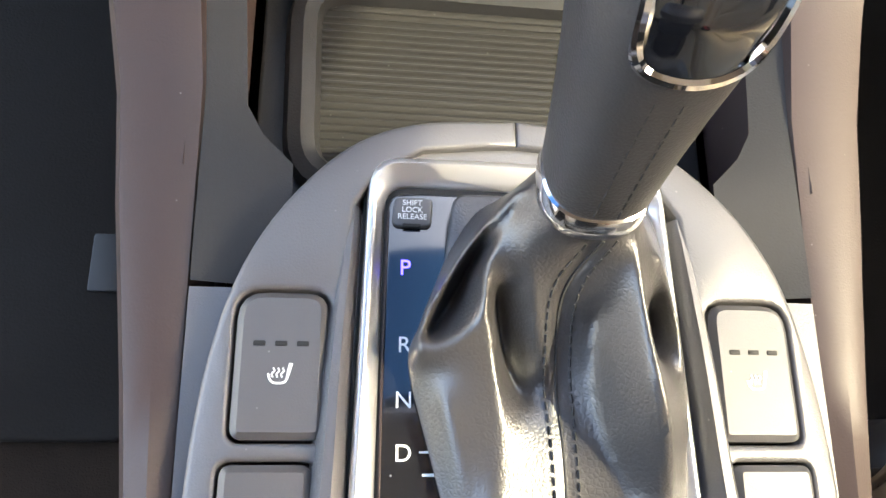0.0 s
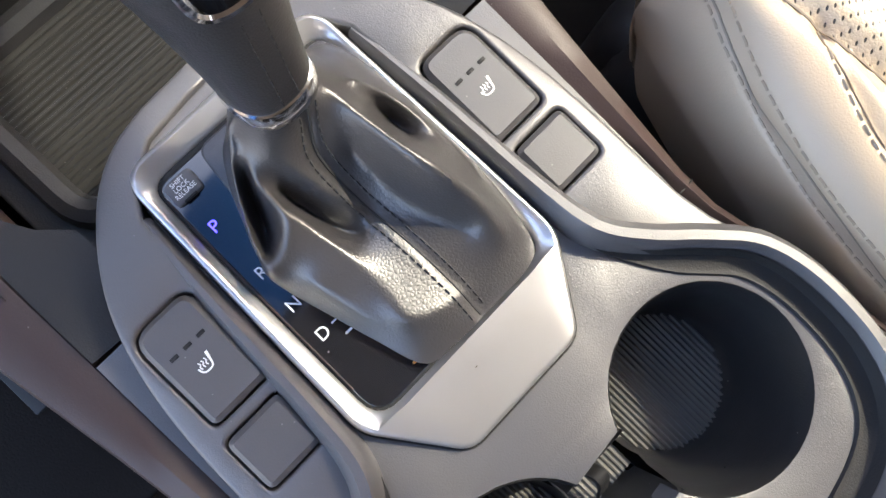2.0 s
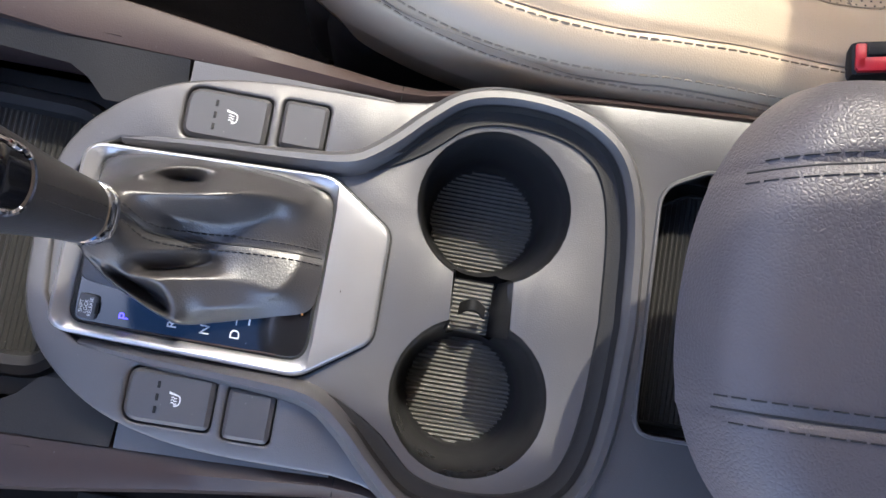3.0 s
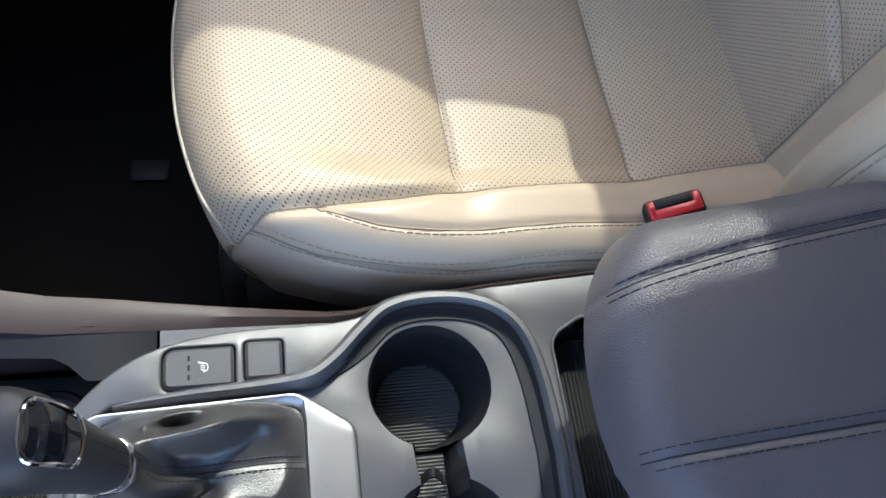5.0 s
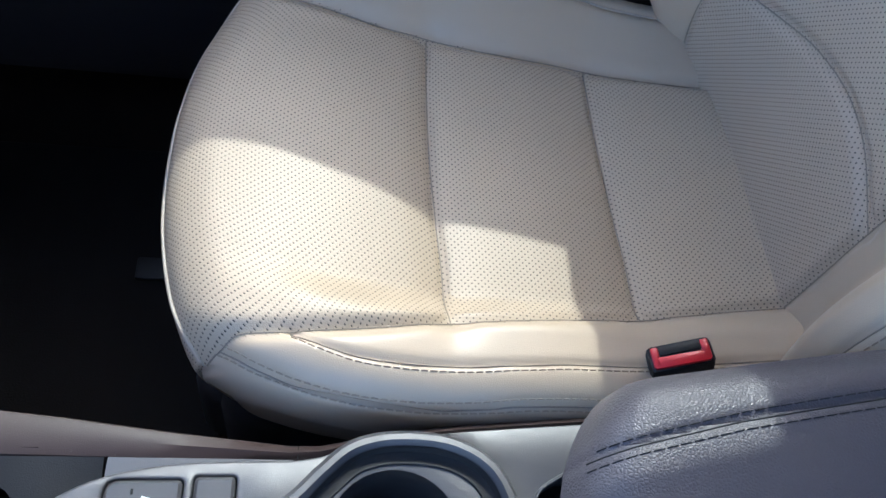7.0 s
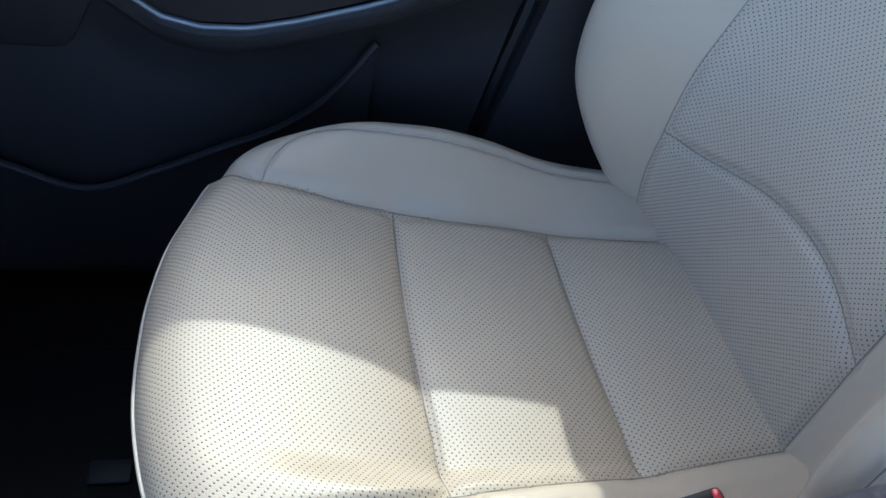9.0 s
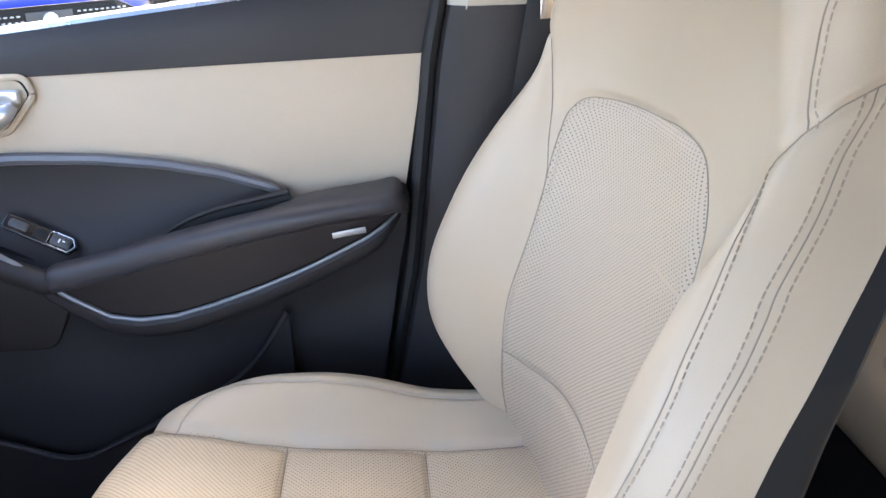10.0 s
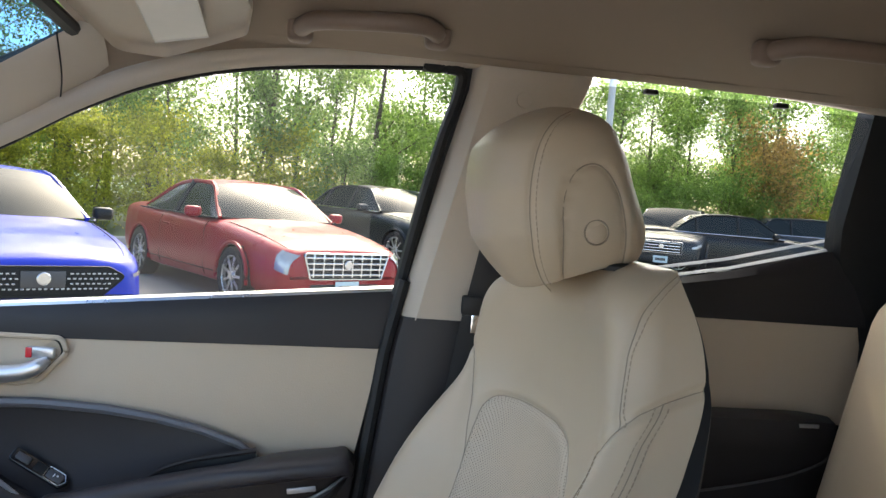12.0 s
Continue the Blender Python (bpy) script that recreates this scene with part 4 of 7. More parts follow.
# ---- front passenger seat ----
def cushion_grid():
    """The cushion's leather: a sheet that rolls over its sides and its bowed front."""
    xm, hw, r = 0.362, 0.236, 0.036
    S = np.linspace(-0.345, 0.345, 261)
    y0, rf = 0.025, 0.042
    Q = np.linspace(-0.47, 0.13, 221)
    s1 = np.abs(S)
    thx = np.clip((s1 - (hw - r)) / r, 0, math.pi / 2)
    X = np.sign(S) * (np.minimum(s1, hw - r) + r * np.sin(thx))
    dropx = r * (1 - np.cos(thx)) + np.maximum(0, s1 - (hw - r) - r * math.pi / 2)
    thy = np.clip((Q - (y0 - rf)) / rf, 0, math.pi / 2)
    Y = np.minimum(Q, y0 - rf) + rf * np.sin(thy)
    dropy = rf * (1 - np.cos(thy)) + np.maximum(0, Q - (y0 - rf) - rf * math.pi / 2)
    XX, YY = np.meshgrid(X, Y, indexing="ij")
    DX, DY = np.meshgrid(dropx, dropy, indexing="ij")
    xi = XX / hw
    YN = YY
    for _ in range(3):
        x_in = eased(YN, [-0.47, -0.30, -0.20, -0.16, -0.13, -0.10, -0.075, -0.05, -0.03, 0.0], [0.142, 0.133, 0.131, 0.132, 0.134, 0.138, 0.144, 0.153, 0.163, 0.178], 0.012)
        x_out = eased(YN, [-0.47, -0.30, -0.17, -0.12, -0.08, -0.05, -0.02, 0.0], [0.580, 0.594, 0.594, 0.588, 0.579, 0.570, 0.556, 0.540], 0.015)
        XN = xm + xi * np.where(xi < 0, xm - x_in, x_out - xm)
        yf = eased(XN, [0.13, 0.156, 0.174, 0.199, 0.238, 0.28, 0.324, 0.379, 0.44, 0.509, 0.543, 0.59], [-0.042, -0.022, -0.010, 0.003, 0.014, 0.022, 0.0255, 0.0255, 0.018, -0.003, -0.017, -0.05], 0.014)
        YN = YY + (yf - y0) * step(-0.24, -0.02, YY)
    top = eased(YN, [-0.5, -0.44, -0.345, -0.27, -0.19, -0.12, -0.05, 0.02], [0.362, 0.352, 0.340, 0.350, 0.354, 0.371, 0.383, 0.380], 0.018)
    near_i = eased(YN, [-0.47, -0.40, -0.22, -0.10, -0.03], [0.6, 0.9, 1.0, 0.70, 0.0], 0.02)
    near_o = eased(YN, [-0.47, -0.40, -0.30, -0.22, -0.16, -0.10, -0.06, -0.02], [0.010, 0.020, 0.042, 0.054, 0.048, 0.024, 0.006, -0.006], 0.022)
    bol = near_i * 0.024 * step(0.135, 0.178, -XX) + near_o * step(0.125, 0.205, XX)
    ZN = top + bol - np.minimum(DX + DY, np.hypot(DX, DY) + 0.02)
    # sides and front tuck under towards the foot
    deep = np.maximum(0, np.hypot(DX, DY) - 0.04) / (DX + DY + 1e-6)
    XN = XN - np.sign(XX) * (0.35 * deep * DX * step(0.0, 0.03, DY) + 0.2 * np.maximum(0, DX - 0.07))
    YN = YN - 0.5 * deep * DY
    return S, Q, np.stack([XN, YN, ZN], -1), DX


def on_grid(S, Q, G, a, b, out=0.0):
    """A point of a sheet by its two coordinates, lifted off it by out."""
    i = int(np.clip(np.searchsorted(S, a), 1, len(S) - 1))
    j = int(np.clip(np.searchsorted(Q, b), 1, len(Q) - 1))
    u = np.clip((a - S[i - 1]) / (S[i] - S[i - 1]), 0, 1)
    v = np.clip((b - Q[j - 1]) / (Q[j] - Q[j - 1]), 0, 1)
    p = (G[i - 1, j - 1] * (1 - u) + G[i, j - 1] * u) * (1 - v) + (G[i - 1, j] * (1 - u) + G[i, j] * u) * v
    w = np.cross(G[i, j - 1] - G[i - 1, j - 1], G[i - 1, j] - G[i - 1, j - 1])
    return p + out * w / (np.linalg.norm(w) + 1e-12)


def backrest_grid():
    """The backrest's leather, wrapped over the top and both sides; the inner shoulder is slimmer than the outer one."""
    S = np.linspace(-0.36, 0.36, 301)
    H = np.linspace(0.33, 1.0, 261)
    SS, HH = np.meshgrid(S, H, indexing="ij")
    zt, rt = 0.938, 0.055
    tht = np.clip((HH - (zt - rt)) / rt, 0, math.pi / 2)
    Z = np.minimum(HH, zt - rt) + rt * np.sin(tht)
    back_t = rt * (1 - np.cos(tht)) + np.maximum(0, HH - (zt - rt) - rt * math.pi / 2)
    zl = Z[0]
    zk = [0.33, 0.40, 0.47, 0.56, 0.65, 0.72, 0.77, 0.82, 0.86, 0.89, 0.915, 0.93, 0.94]
    h_in = eased(zl, zk, [0.214, 0.243, 0.258, 0.259, 0.236, 0.201, 0.172, 0.153, 0.142, 0.134, 0.123, 0.112, 0.095], 0.014)
    h_out = eased(zl, zk, [0.184, 0.218, 0.244, 0.257, 0.258, 0.250, 0.239, 0.229, 0.217, 0.200, 0.172, 0.144, 0.111], 0.014)
    hwz = np.where(SS < 0, h_in, h_out)
    rr = np.interp(Z, [0.33, 0.8, 0.94], [0.036, 0.036, 0.05])
    scale = (hwz / 0.238) ** 0.9
    sa = np.abs(SS) * scale
    thx = np.clip((sa - (hwz - rr)) / rr, 0, math.pi / 2)
    X = np.sign(SS) * (np.minimum(sa, hwz - rr) + rr * np.sin(thx))
    back_x = rr * (1 - np.cos(thx)) + np.maximum(0, sa - (hwz - rr) - rr * math.pi / 2)
    yf = eased(zl, [0.33, 0.40, 0.45, 0.52, 0.60, 0.68, 0.75, 0.83, 0.90, 0.94], [-0.459, -0.463, -0.464, -0.474, -0.502, -0.529, -0.557, -0.562, -0.562, -0.556], 0.02)
    pk = [0.33, 0.40, 0.47, 0.55, 0.63, 0.70, 0.76, 0.82, 0.88]
    p_out = eased(zl, pk, [0.044, 0.083, 0.113, 0.123, 0.115, 0.097, 0.075, 0.074, 0.082], 0.02)
    p_in = eased(zl, pk, [0.028, 0.051, 0.064, 0.063, 0.057, 0.036, 0.017, -0.003, -0.019], 0.02)
    inn = X < 0
    e0 = np.interp(Z, [0.33, 0.55, 0.68], [0.166, 0.160, 0.118])
    e1 = np.interp(Z, [0.33, 0.55, 0.68], [0.214, 0.210, 0.176])
    rise_out = eased(X, [0.0, 0.03, 0.07, 0.105, 0.13, 0.155, 0.175, 0.194, 0.21, 0.27], [0.0, 0.005, 0.04, 0.11, 0.20, 0.37, 0.68, 0.93, 1.0, 1.0], 0.010)
    bol = np.where(inn, p_in * step(e0, e1, -X), p_out * rise_out)
    drop = np.minimum(back_x + back_t, np.hypot(back_x, back_t) + 0.03)
    dk = [0.33, 0.6, 0.75, 0.82, 0.88, 0.94]
    deep = np.where(inn, eased(zl, dk, [0.067, 0.077, 0.084, 0.086, 0.080, 0.072], 0.02), eased(zl, dk, [0.132, 0.142, 0.118, 0.102, 0.084, 0.065], 0.02))
    Yv = yf + bol - np.minimum(drop, deep)
    return S, H, np.stack([0.367 + X, Yv, Z], -1), SS * scale, back_x, scale


def make_seat():
    s = thing("passenger_seat", "beige leather front passenger seat with perforated centre panels", "car seat", (0.36, -0.2, 0))
    S, Q, G, DX = cushion_grid()
    SS, QQ = np.meshgrid(S, Q, indexing="ij")
    qi = [-0.47, -0.423, -0.341, -0.251, -0.178, -0.121, -0.057, -0.015, 0.002, 0.018, 0.035, 0.06, 0.13]
    si = [-0.145, -0.146, -0.152, -0.163, -0.172, -0.183, -0.196, -0.210, -0.223, -0.237, -0.250, -0.260, -0.265]
    qo = [-0.47, -0.441, -0.342, -0.269, -0.176, -0.109, -0.033, 0.0, 0.025, 0.06, 0.13]
    so = [0.118, 0.120, 0.134, 0.134, 0.139, 0.143, 0.163, 0.190, 0.215, 0.245, 0.265]
    lin_i, lin_o = list(zip(si, qi)), list(zip(so, qo))
    a1 = [(-0.172, -0.183), (-0.114, -0.185), (-0.029, -0.182), (0.025, -0.181), (0.084, -0.180), (0.139, -0.179)]
    a2 = [(-0.152, -0.344), (-0.089, -0.344), (-0.028, -0.341), (0.062, -0.340), (0.134, -0.341)]
    bolA = [(-0.2005, -0.044), (-0.2045, -0.056), (-0.209, -0.083), (-0.209, -0.121), (-0.207, -0.183), (-0.204, -0.24), (-0.202, -0.29), (-0.200, -0.46)]
    bolB = [(-0.226, 0.006), (-0.235, -0.009), (-0.240, -0.033), (-0.242, -0.074), (-0.240, -0.143), (-0.236, -0.209), (-0.233, -0.257), (-0.230, -0.46)]
    bolC = [(0.165, -0.033), (0.188, -0.034), (0.207, -0.043), (0.210, -0.068), (0.202, -0.129), (0.198, -0.212), (0.196, -0.274), (0.195, -0.46)]
    low = np.zeros_like(SS)
    for line, depth, w in ((lin_i, 0.006, 0.005), (lin_o, 0.008, 0.007), (a1, 0.0045, 0.0032), (a1, 0.0040, 0.016), (a2, 0.0045, 0.0032), (a2, 0.0040, 0.016), (bolA, 0.0030, 0.003), (bolB, 0.0036, 0.0035), (bolC, 0.003, 0.004)):
        low += depth * np.exp(-(seg_dist(SS, QQ, curve_through(line, 4)) / w) ** 2)
    low = np.minimum(low, 0.008)
    G[..., 2] -= low * np.where(DX > 0.03, 0.2, 1.0)
    G[..., 0] -= np.where(DX > 0.02, np.sign(SS) * low, 0)
    SF, QF = (SS[:-1, :-1] + SS[1:, 1:]) / 2, (QQ[:-1, :-1] + QQ[1:, 1:]) / 2
    insf = (SF > np.interp(QF, qi, si)) & (SF < np.interp(QF, qo, so))
    region = np.where(insf, np.where(QF > -0.182, 1, np.where(QF > -0.342, 2, 3)), np.where(SF < 0, 4, 5))
    names = {1: ("cushion_front_panel", PUNCHED), 2: ("cushion_middle_panel", PUNCHED), 3: ("cushion_rear_panel", PUNCHED), 4: ("cushion_bolster", BEIGE), 5: ("cushion_bolster", BEIGE)}
    UV = np.stack([SS, QQ], -1)
    for code, geo in split_sheet(G, UV, region).items():
        nm, mat = names[code]
        part(nm, geo, mat, s, "perforated beige leather" if mat is PUNCHED else "smooth beige leather bolster", smooth=80)

    def on(a, b, out=0.0):
        return on_grid(S, Q, G, a, b, out)

    for line, offs in ((bolA, (0.0042,)), (bolB, (-0.005, 0.005))):
        P = curve_through(line, 10)
        for o in offs:
            T = np.gradient(P, axis=0)
            T /= np.linalg.norm(T, axis=1)[:, None]
            L = P + np.stack([T[:, 1], -T[:, 0]], 1) * o
            part("seam_stitching", stitches(np.array([on(a, b, 0.0002) for a, b in L]), 0.0046, 0.0018, 0.00065, 0.0003), THREAD_BEIGE, s)
    for line in (lin_i, lin_o, a1, a2, bolA, bolB):
        part("seam_line", tube(np.array([on(a, b, 0.0002) for a, b in curve_through(line, 8) if abs(a) < 0.3 and b < 0.03]), 0.0006, 5), CREASE, s)
    # pale piping round the front edge
    front = curve_through([(-0.244, 0.022), (-0.225, 0.029), (-0.195, 0.036), (-0.14, 0.040), (-0.079, 0.044), (-0.018, 0.045), (0.045, 0.044), (0.111, 0.042), (0.17, 0.038), (0.215, 0.025)], 8)
    part("front_piping", tube(np.array([on(a, b, 0.0008) for a, b in front]), 0.0015, 6), PIPING, s)
    part("bolster_piping", tube(np.array([on(a, b, 0.0006) for a, b in curve_through(bolC, 8)]), 0.0011, 6), PIPING, s)
    part("seat_base", block((0.362, -0.22, 0.175), (0.40, 0.40, 0.19), 0.03, 3), BLACK, s, "black plastic seat base")
    part("seat_skirt", block((0.362, -0.03, 0.20), (0.36, 0.06, 0.12), 0.025, 3), BLACK, s)
    for x in (0.19, 0.53):
        part("seat_rail", block((x, -0.2, 0.035), (0.05, 0.52, 0.06), 0.006), BLACK, s)

    # backrest
    S, H, G, PX, back_x, scale = backrest_grid()
    HH = np.broadcast_to(H, PX.shape)
    # seam lines, inner (-1) and outer (+1), as distance from the middle and height
    up = {-1: [(-0.140, 0.33), (-0.136, 0.456), (-0.128, 0.56), (-0.112, 0.652), (-0.124, 0.700), (-0.134, 0.735), (-0.138, 0.760), (-0.147, 0.774), (-0.154, 0.788), (-0.163, 0.798), (-0.184, 0.812), (-0.201, 0.820), (-0.220, 0.827), (-0.26, 0.835)],
          1: [(0.150, 0.33), (0.153, 0.387), (0.148, 0.451), (0.148, 0.510), (0.149, 0.577), (0.155, 0.647), (0.167, 0.691), (0.178, 0.724), (0.194, 0.758), (0.206, 0.785), (0.220, 0.800), (0.24, 0.815), (0.28, 0.83)]}
    arch = [(0.155, 0.647), (0.163, 0.700), (0.165, 0.722), (0.158, 0.736), (0.140, 0.7395), (0.100, 0.7415), (0.050, 0.7430), (0.010, 0.7445), (-0.038, 0.7385), (-0.070, 0.718), (-0.092, 0.695), (-0.105, 0.670), (-0.112, 0.652)]
    top = {-1: [(-0.154, 0.788), (-0.144, 0.808), (-0.138, 0.826), (-0.133, 0.856), (-0.136, 0.884), (-0.139, 0.914), (-0.131, 0.941), (-0.118, 0.965)]}
    cross = [(0.148, 0.451), (0.114, 0.452), (0.078, 0.461), (0.025, 0.476), (-0.03, 0.484), (-0.08, 0.478), (-0.136, 0.455)]
    crest = {-1: [(-0.232, 0.36), (-0.233, 0.48), (-0.229, 0.580), (-0.220, 0.632), (-0.205, 0.665), (-0.188, 0.696), (-0.163, 0.734), (-0.139, 0.762)],
             1: [(0.268, 0.36), (0.272, 0.48), (0.272, 0.583), (0.264, 0.633), (0.250, 0.690), (0.236, 0.740), (0.220, 0.800)]}
    ridge = {-1: [(-0.268, 0.36), (-0.268, 0.50), (-0.261, 0.598), (-0.246, 0.656), (-0.231, 0.688), (-0.219, 0.708), (-0.204, 0.742), (-0.191, 0.772), (-0.188, 0.788), (-0.187, 0.813)]}
    low = np.zeros_like(PX)
    for lines, depth, w in ((up, 0.005, 0.0055), (top, 0.0030, 0.0035), (crest, 0.0018, 0.0030), (ridge, 0.0005, 0.0026)):
        for base in lines.values():
            low += depth * np.exp(-(seg_dist(PX, HH, curve_through(base, 5)) / w) ** 2)
    low += 0.005 * np.exp(-(seg_dist(PX, HH, curve_through(arch, 5)) / 0.005) ** 2)
    low += 0.006 * np.exp(-(seg_dist(PX, HH, curve_through(cross, 5)) / 0.006) ** 2)
    low = np.minimum(low, 0.0045)
    onside = step(0.010, 0.030, back_x)
    G[..., 1] -= (1 - onside) * low
    G[..., 0] -= np.sign(PX) * onside * low
    mx, mh = (PX[:-1, :-1] + PX[1:, 1:]) / 2, (HH[:-1, :-1] + HH[1:, 1:]) / 2
    lim = {k: np.interp(mh, [p[1] for p in up[k]], [p[0] for p in up[k]]) for k in (-1, 1)}
    beyond = np.where(mx < 0, mx < lim[-1], mx > lim[1])
    panel = curve_through(arch, 5)
    inner = inside(mx, mh, panel) | ((mh <= 0.650) & ~beyond)
    line = curve_through(cross, 5)[::-1]
    region = np.where(inner, np.where(mh < np.interp(mx, line[:, 0], line[:, 1]), 2, 1), np.where(beyond & (mh < 0.83), np.where(mx < 0, 3, 4), 5))
    names = {1: ("backrest_panel", PUNCHED_FINE), 2: ("backrest_lower_panel", PUNCHED_FINE), 3: ("backrest_bolster", BEIGE), 4: ("backrest_bolster", BEIGE), 5: ("backrest_upper", BEIGE)}
    UV = np.stack([PX, HH], -1)
    for code, geo in split_sheet(G, UV, region).items():
        nm, mat = names[code]
        part(nm, geo, mat, s, "perforated beige leather" if mat is PUNCHED_FINE else "smooth beige leather", smooth=80)

    def onb(a, h, out=0.0006):
        j = int(np.clip(np.searchsorted(H, h), 1, len(H) - 2))
        v = np.clip((h - H[j - 1]) / (H[j] - H[j - 1]), 0, 1)
        row = 0 if a < 0 else -1
        q = a / (scale[row, j - 1] * (1 - v) + scale[row, j] * v)
        i = int(np.clip(np.searchsorted(S, q), 1, len(S) - 2))
        u = np.clip((q - S[i - 1]) / (S[i] - S[i - 1]), 0, 1)
        p = (G[i - 1, j - 1] * (1 - u) + G[i, j - 1] * u) * (1 - v) + (G[i - 1, j] * (1 - u) + G[i, j] * u) * v
        w = np.cross(G[i + 1, j] - G[i - 1, j], G[i, j + 1] - G[i, j - 1])
        return p - out * w / (np.linalg.norm(w) + 1e-12)

    for base in [*up.values(), arch, *top.values(), *crest.values(), *ridge.values(), cross]:
        part("seam_line", tube(np.array([onb(a, b, 0.0002) for a, b in curve_through(base, 8)]), 0.00055, 5), CREASE, s)
    for lines, offs in ((top, (0.006,)), (crest, (0.006,)), (ridge, (-0.006, 0.006))):
        for sg, base in lines.items():
            P = curve_through(base, 12)
            T = np.gradient(P, axis=0)
            T /= np.linalg.norm(T, axis=1)[:, None]
            for o in offs:
                L = P + np.stack([T[:, 1], -T[:, 0]], 1) * o * sg
                part("seam_stitching", stitches(np.array([onb(a, b) for a, b in L]), 0.0046, 0.002, 0.0007, 0.0), THREAD_BEIGE, s)
    # dark back shell joining the two leather edges
    E0, E1 = G[0, ::4], G[-1, ::4]
    rows = []
    for f in np.r_[0, 0.004, 0.015, 0.04, 0.09, np.linspace(0.17, 0.83, 9), 0.91, 0.96, 0.985, 0.996, 1.0]:
        swell = np.interp(E0[:, 2], [0.33, 0.5, 0.72, 0.85, 0.94], [0.085, 0.085, 0.052, 0.012, 0.002]) * max(0.0, math.sin(math.pi * f)) ** 0.16
        rows.append(E0 + (E1 - E0) * (0.01 + 0.98 * f) - np.stack([0 * swell, swell, 0 * swell], 1))
    part("back_shell", sheet(np.array(rows)), BLACK, s, "dark plastic backrest shell")

    # headrest: a deep rounded pad whose underside rises towards the rear
    hx0, hw0, zt, zbf, zbr = 0.4061, 0.1164, 1.1051, 0.8994, 0.9420
    quarters = [0, 0.25, 0.5, 0.75, 1]

    def head_section(f):
        r = max(0.02, 1 - (max(0.0, f - 0.35) / 0.65) ** 4.68) ** 0.5 * (1 - 0.206 * (max(0.0, 0.3 - f) / 0.3) ** 2)
        y0 = np.interp(f, quarters, [-0.4719, -0.4488, -0.4383, -0.4371, -0.4563])
        y1 = np.interp(f, quarters, [-0.6507, -0.6276, -0.6098, -0.5966, -0.6042])
        return hw0 * r, (y0 + y1) / 2, (y0 - y1) / 2 * r ** 1.274

    def head_under(y, yc, hy):
        return zbr + (zbf - zbr) * np.clip((y - yc + hy) / (2 * hy + 1e-9), 0, 1) ** 1.5

    def head_side(y, z):
        """Half width of the pad at a point of its side."""
        f = (z - 0.91) / 0.195
        for _ in range(4):
            hx, yc, hy = head_section(float(np.clip(f, 0, 1)))
            zb = float(head_under(y, yc, hy))
            f = (z - zb) / (zt - zb)
        q = min(0.999, abs((y - yc) / hy)) ** (1 / 0.6878)
        return hx * math.sqrt(1 - q * q) ** 0.6139

    a = np.linspace(0, 2 * math.pi, 144, endpoint=False)
    HG = []
    for f in np.r_[0, 0.015, 0.03, 0.05, np.linspace(0.08, 0.8, 44), 0.82, 0.84, 0.86, 0.88, 0.90, 0.92, 0.935, 0.95, 0.962, 0.973, 0.982, 0.991, 0.997, 1.0]:
        hx, yc, hy = head_section(f)
        y = np.sign(np.sin(a)) * np.abs(np.sin(a)) ** 0.6878 * hy
        zb = head_under(yc + y, yc, hy)
        HG.append(np.stack([hx0 + np.sign(np.cos(a)) * np.abs(np.cos(a)) ** 0.6139 * hx, yc + y, zb + (zt - zb) * f], 1))
    HG = np.array(HG)
    edge_seam = curve_through([(-0.520, 0.902), (-0.506, 0.918), (-0.492, 0.945), (-0.483, 0.985), (-0.482, 1.025), (-0.489, 1.058), (-0.507, 1.082), (-0.535, 1.098)], 8)
    cover = curve_through([(-0.534, 0.908), (-0.525, 0.935), (-0.519, 0.966), (-0.516, 0.996), (-0.521, 1.020), (-0.532, 1.034), (-0.547, 1.038), (-0.562, 1.030), (-0.577, 1.009), (-0.586, 0.979), (-0.593, 0.945), (-0.598, 0.925)], 6)
    off = np.abs(HG[..., 0] - hx0)
    flank = step(0.055, 0.085, off)
    sunk = 0.0028 * np.exp(-(seg_dist(HG[..., 1], HG[..., 2], edge_seam) / 0.0032) ** 2)
    sunk += 0.0030 * np.exp(-(seg_dist(HG[..., 1], HG[..., 2], cover) / 0.0032) ** 2) + 0.0025 * inside(HG[..., 1], HG[..., 2], np.r_[cover, [[-0.57, 0.90]]])
    HG[..., 0] -= np.sign(HG[..., 0] - hx0) * sunk * flank
    head = part("headrest", sheet(np.concatenate([np.repeat(HG[:1].mean(1, keepdims=True), 144, 1), HG]), False, True), BEIGE, s, "rounded beige leather headrest", smooth=60)
    for sg in (-1, 1):
        def side_pt(y, z, out=0.0):
            return (hx0 + sg * (head_side(y, z) + out), y, z)
        part("headrest_seam", tube(np.array([side_pt(y, z, -0.0022) for y, z in edge_seam]), 0.0006, 5), CREASE, head)
        part("headrest_stitching", stitches(np.array([side_pt(y - 0.0055, z, -0.0001) for y, z in edge_seam[4:-4]]), 0.0042, 0.002, 0.0006, 0), THREAD_BEIGE, head)
        part("side_cover_edge", tube(np.array([side_pt(y, z, -0.0030) for y, z in cover[2:-2]]), 0.0007, 6), CREASE, head)
        m = Matrix.Translation(side_pt(-0.5535, 0.9685, -0.0026)) @ pose(0, 0, 0, 0, 90 * sg, 0)
        part("release_button", moved(turned([(0.0, 0.0012), (0.0102, 0.0012), (0.0110, 0.0006), (0.0112, -0.002)], 32), m), BEIGE, head)
        part("button_rim", moved(tube(np.array([(0.0128 * math.cos(q), 0.0128 * math.sin(q), 0.0012) for q in np.linspace(0, 2 * math.pi, 32, endpoint=False)]), 0.0009, 6, True), m), CREASE, head)
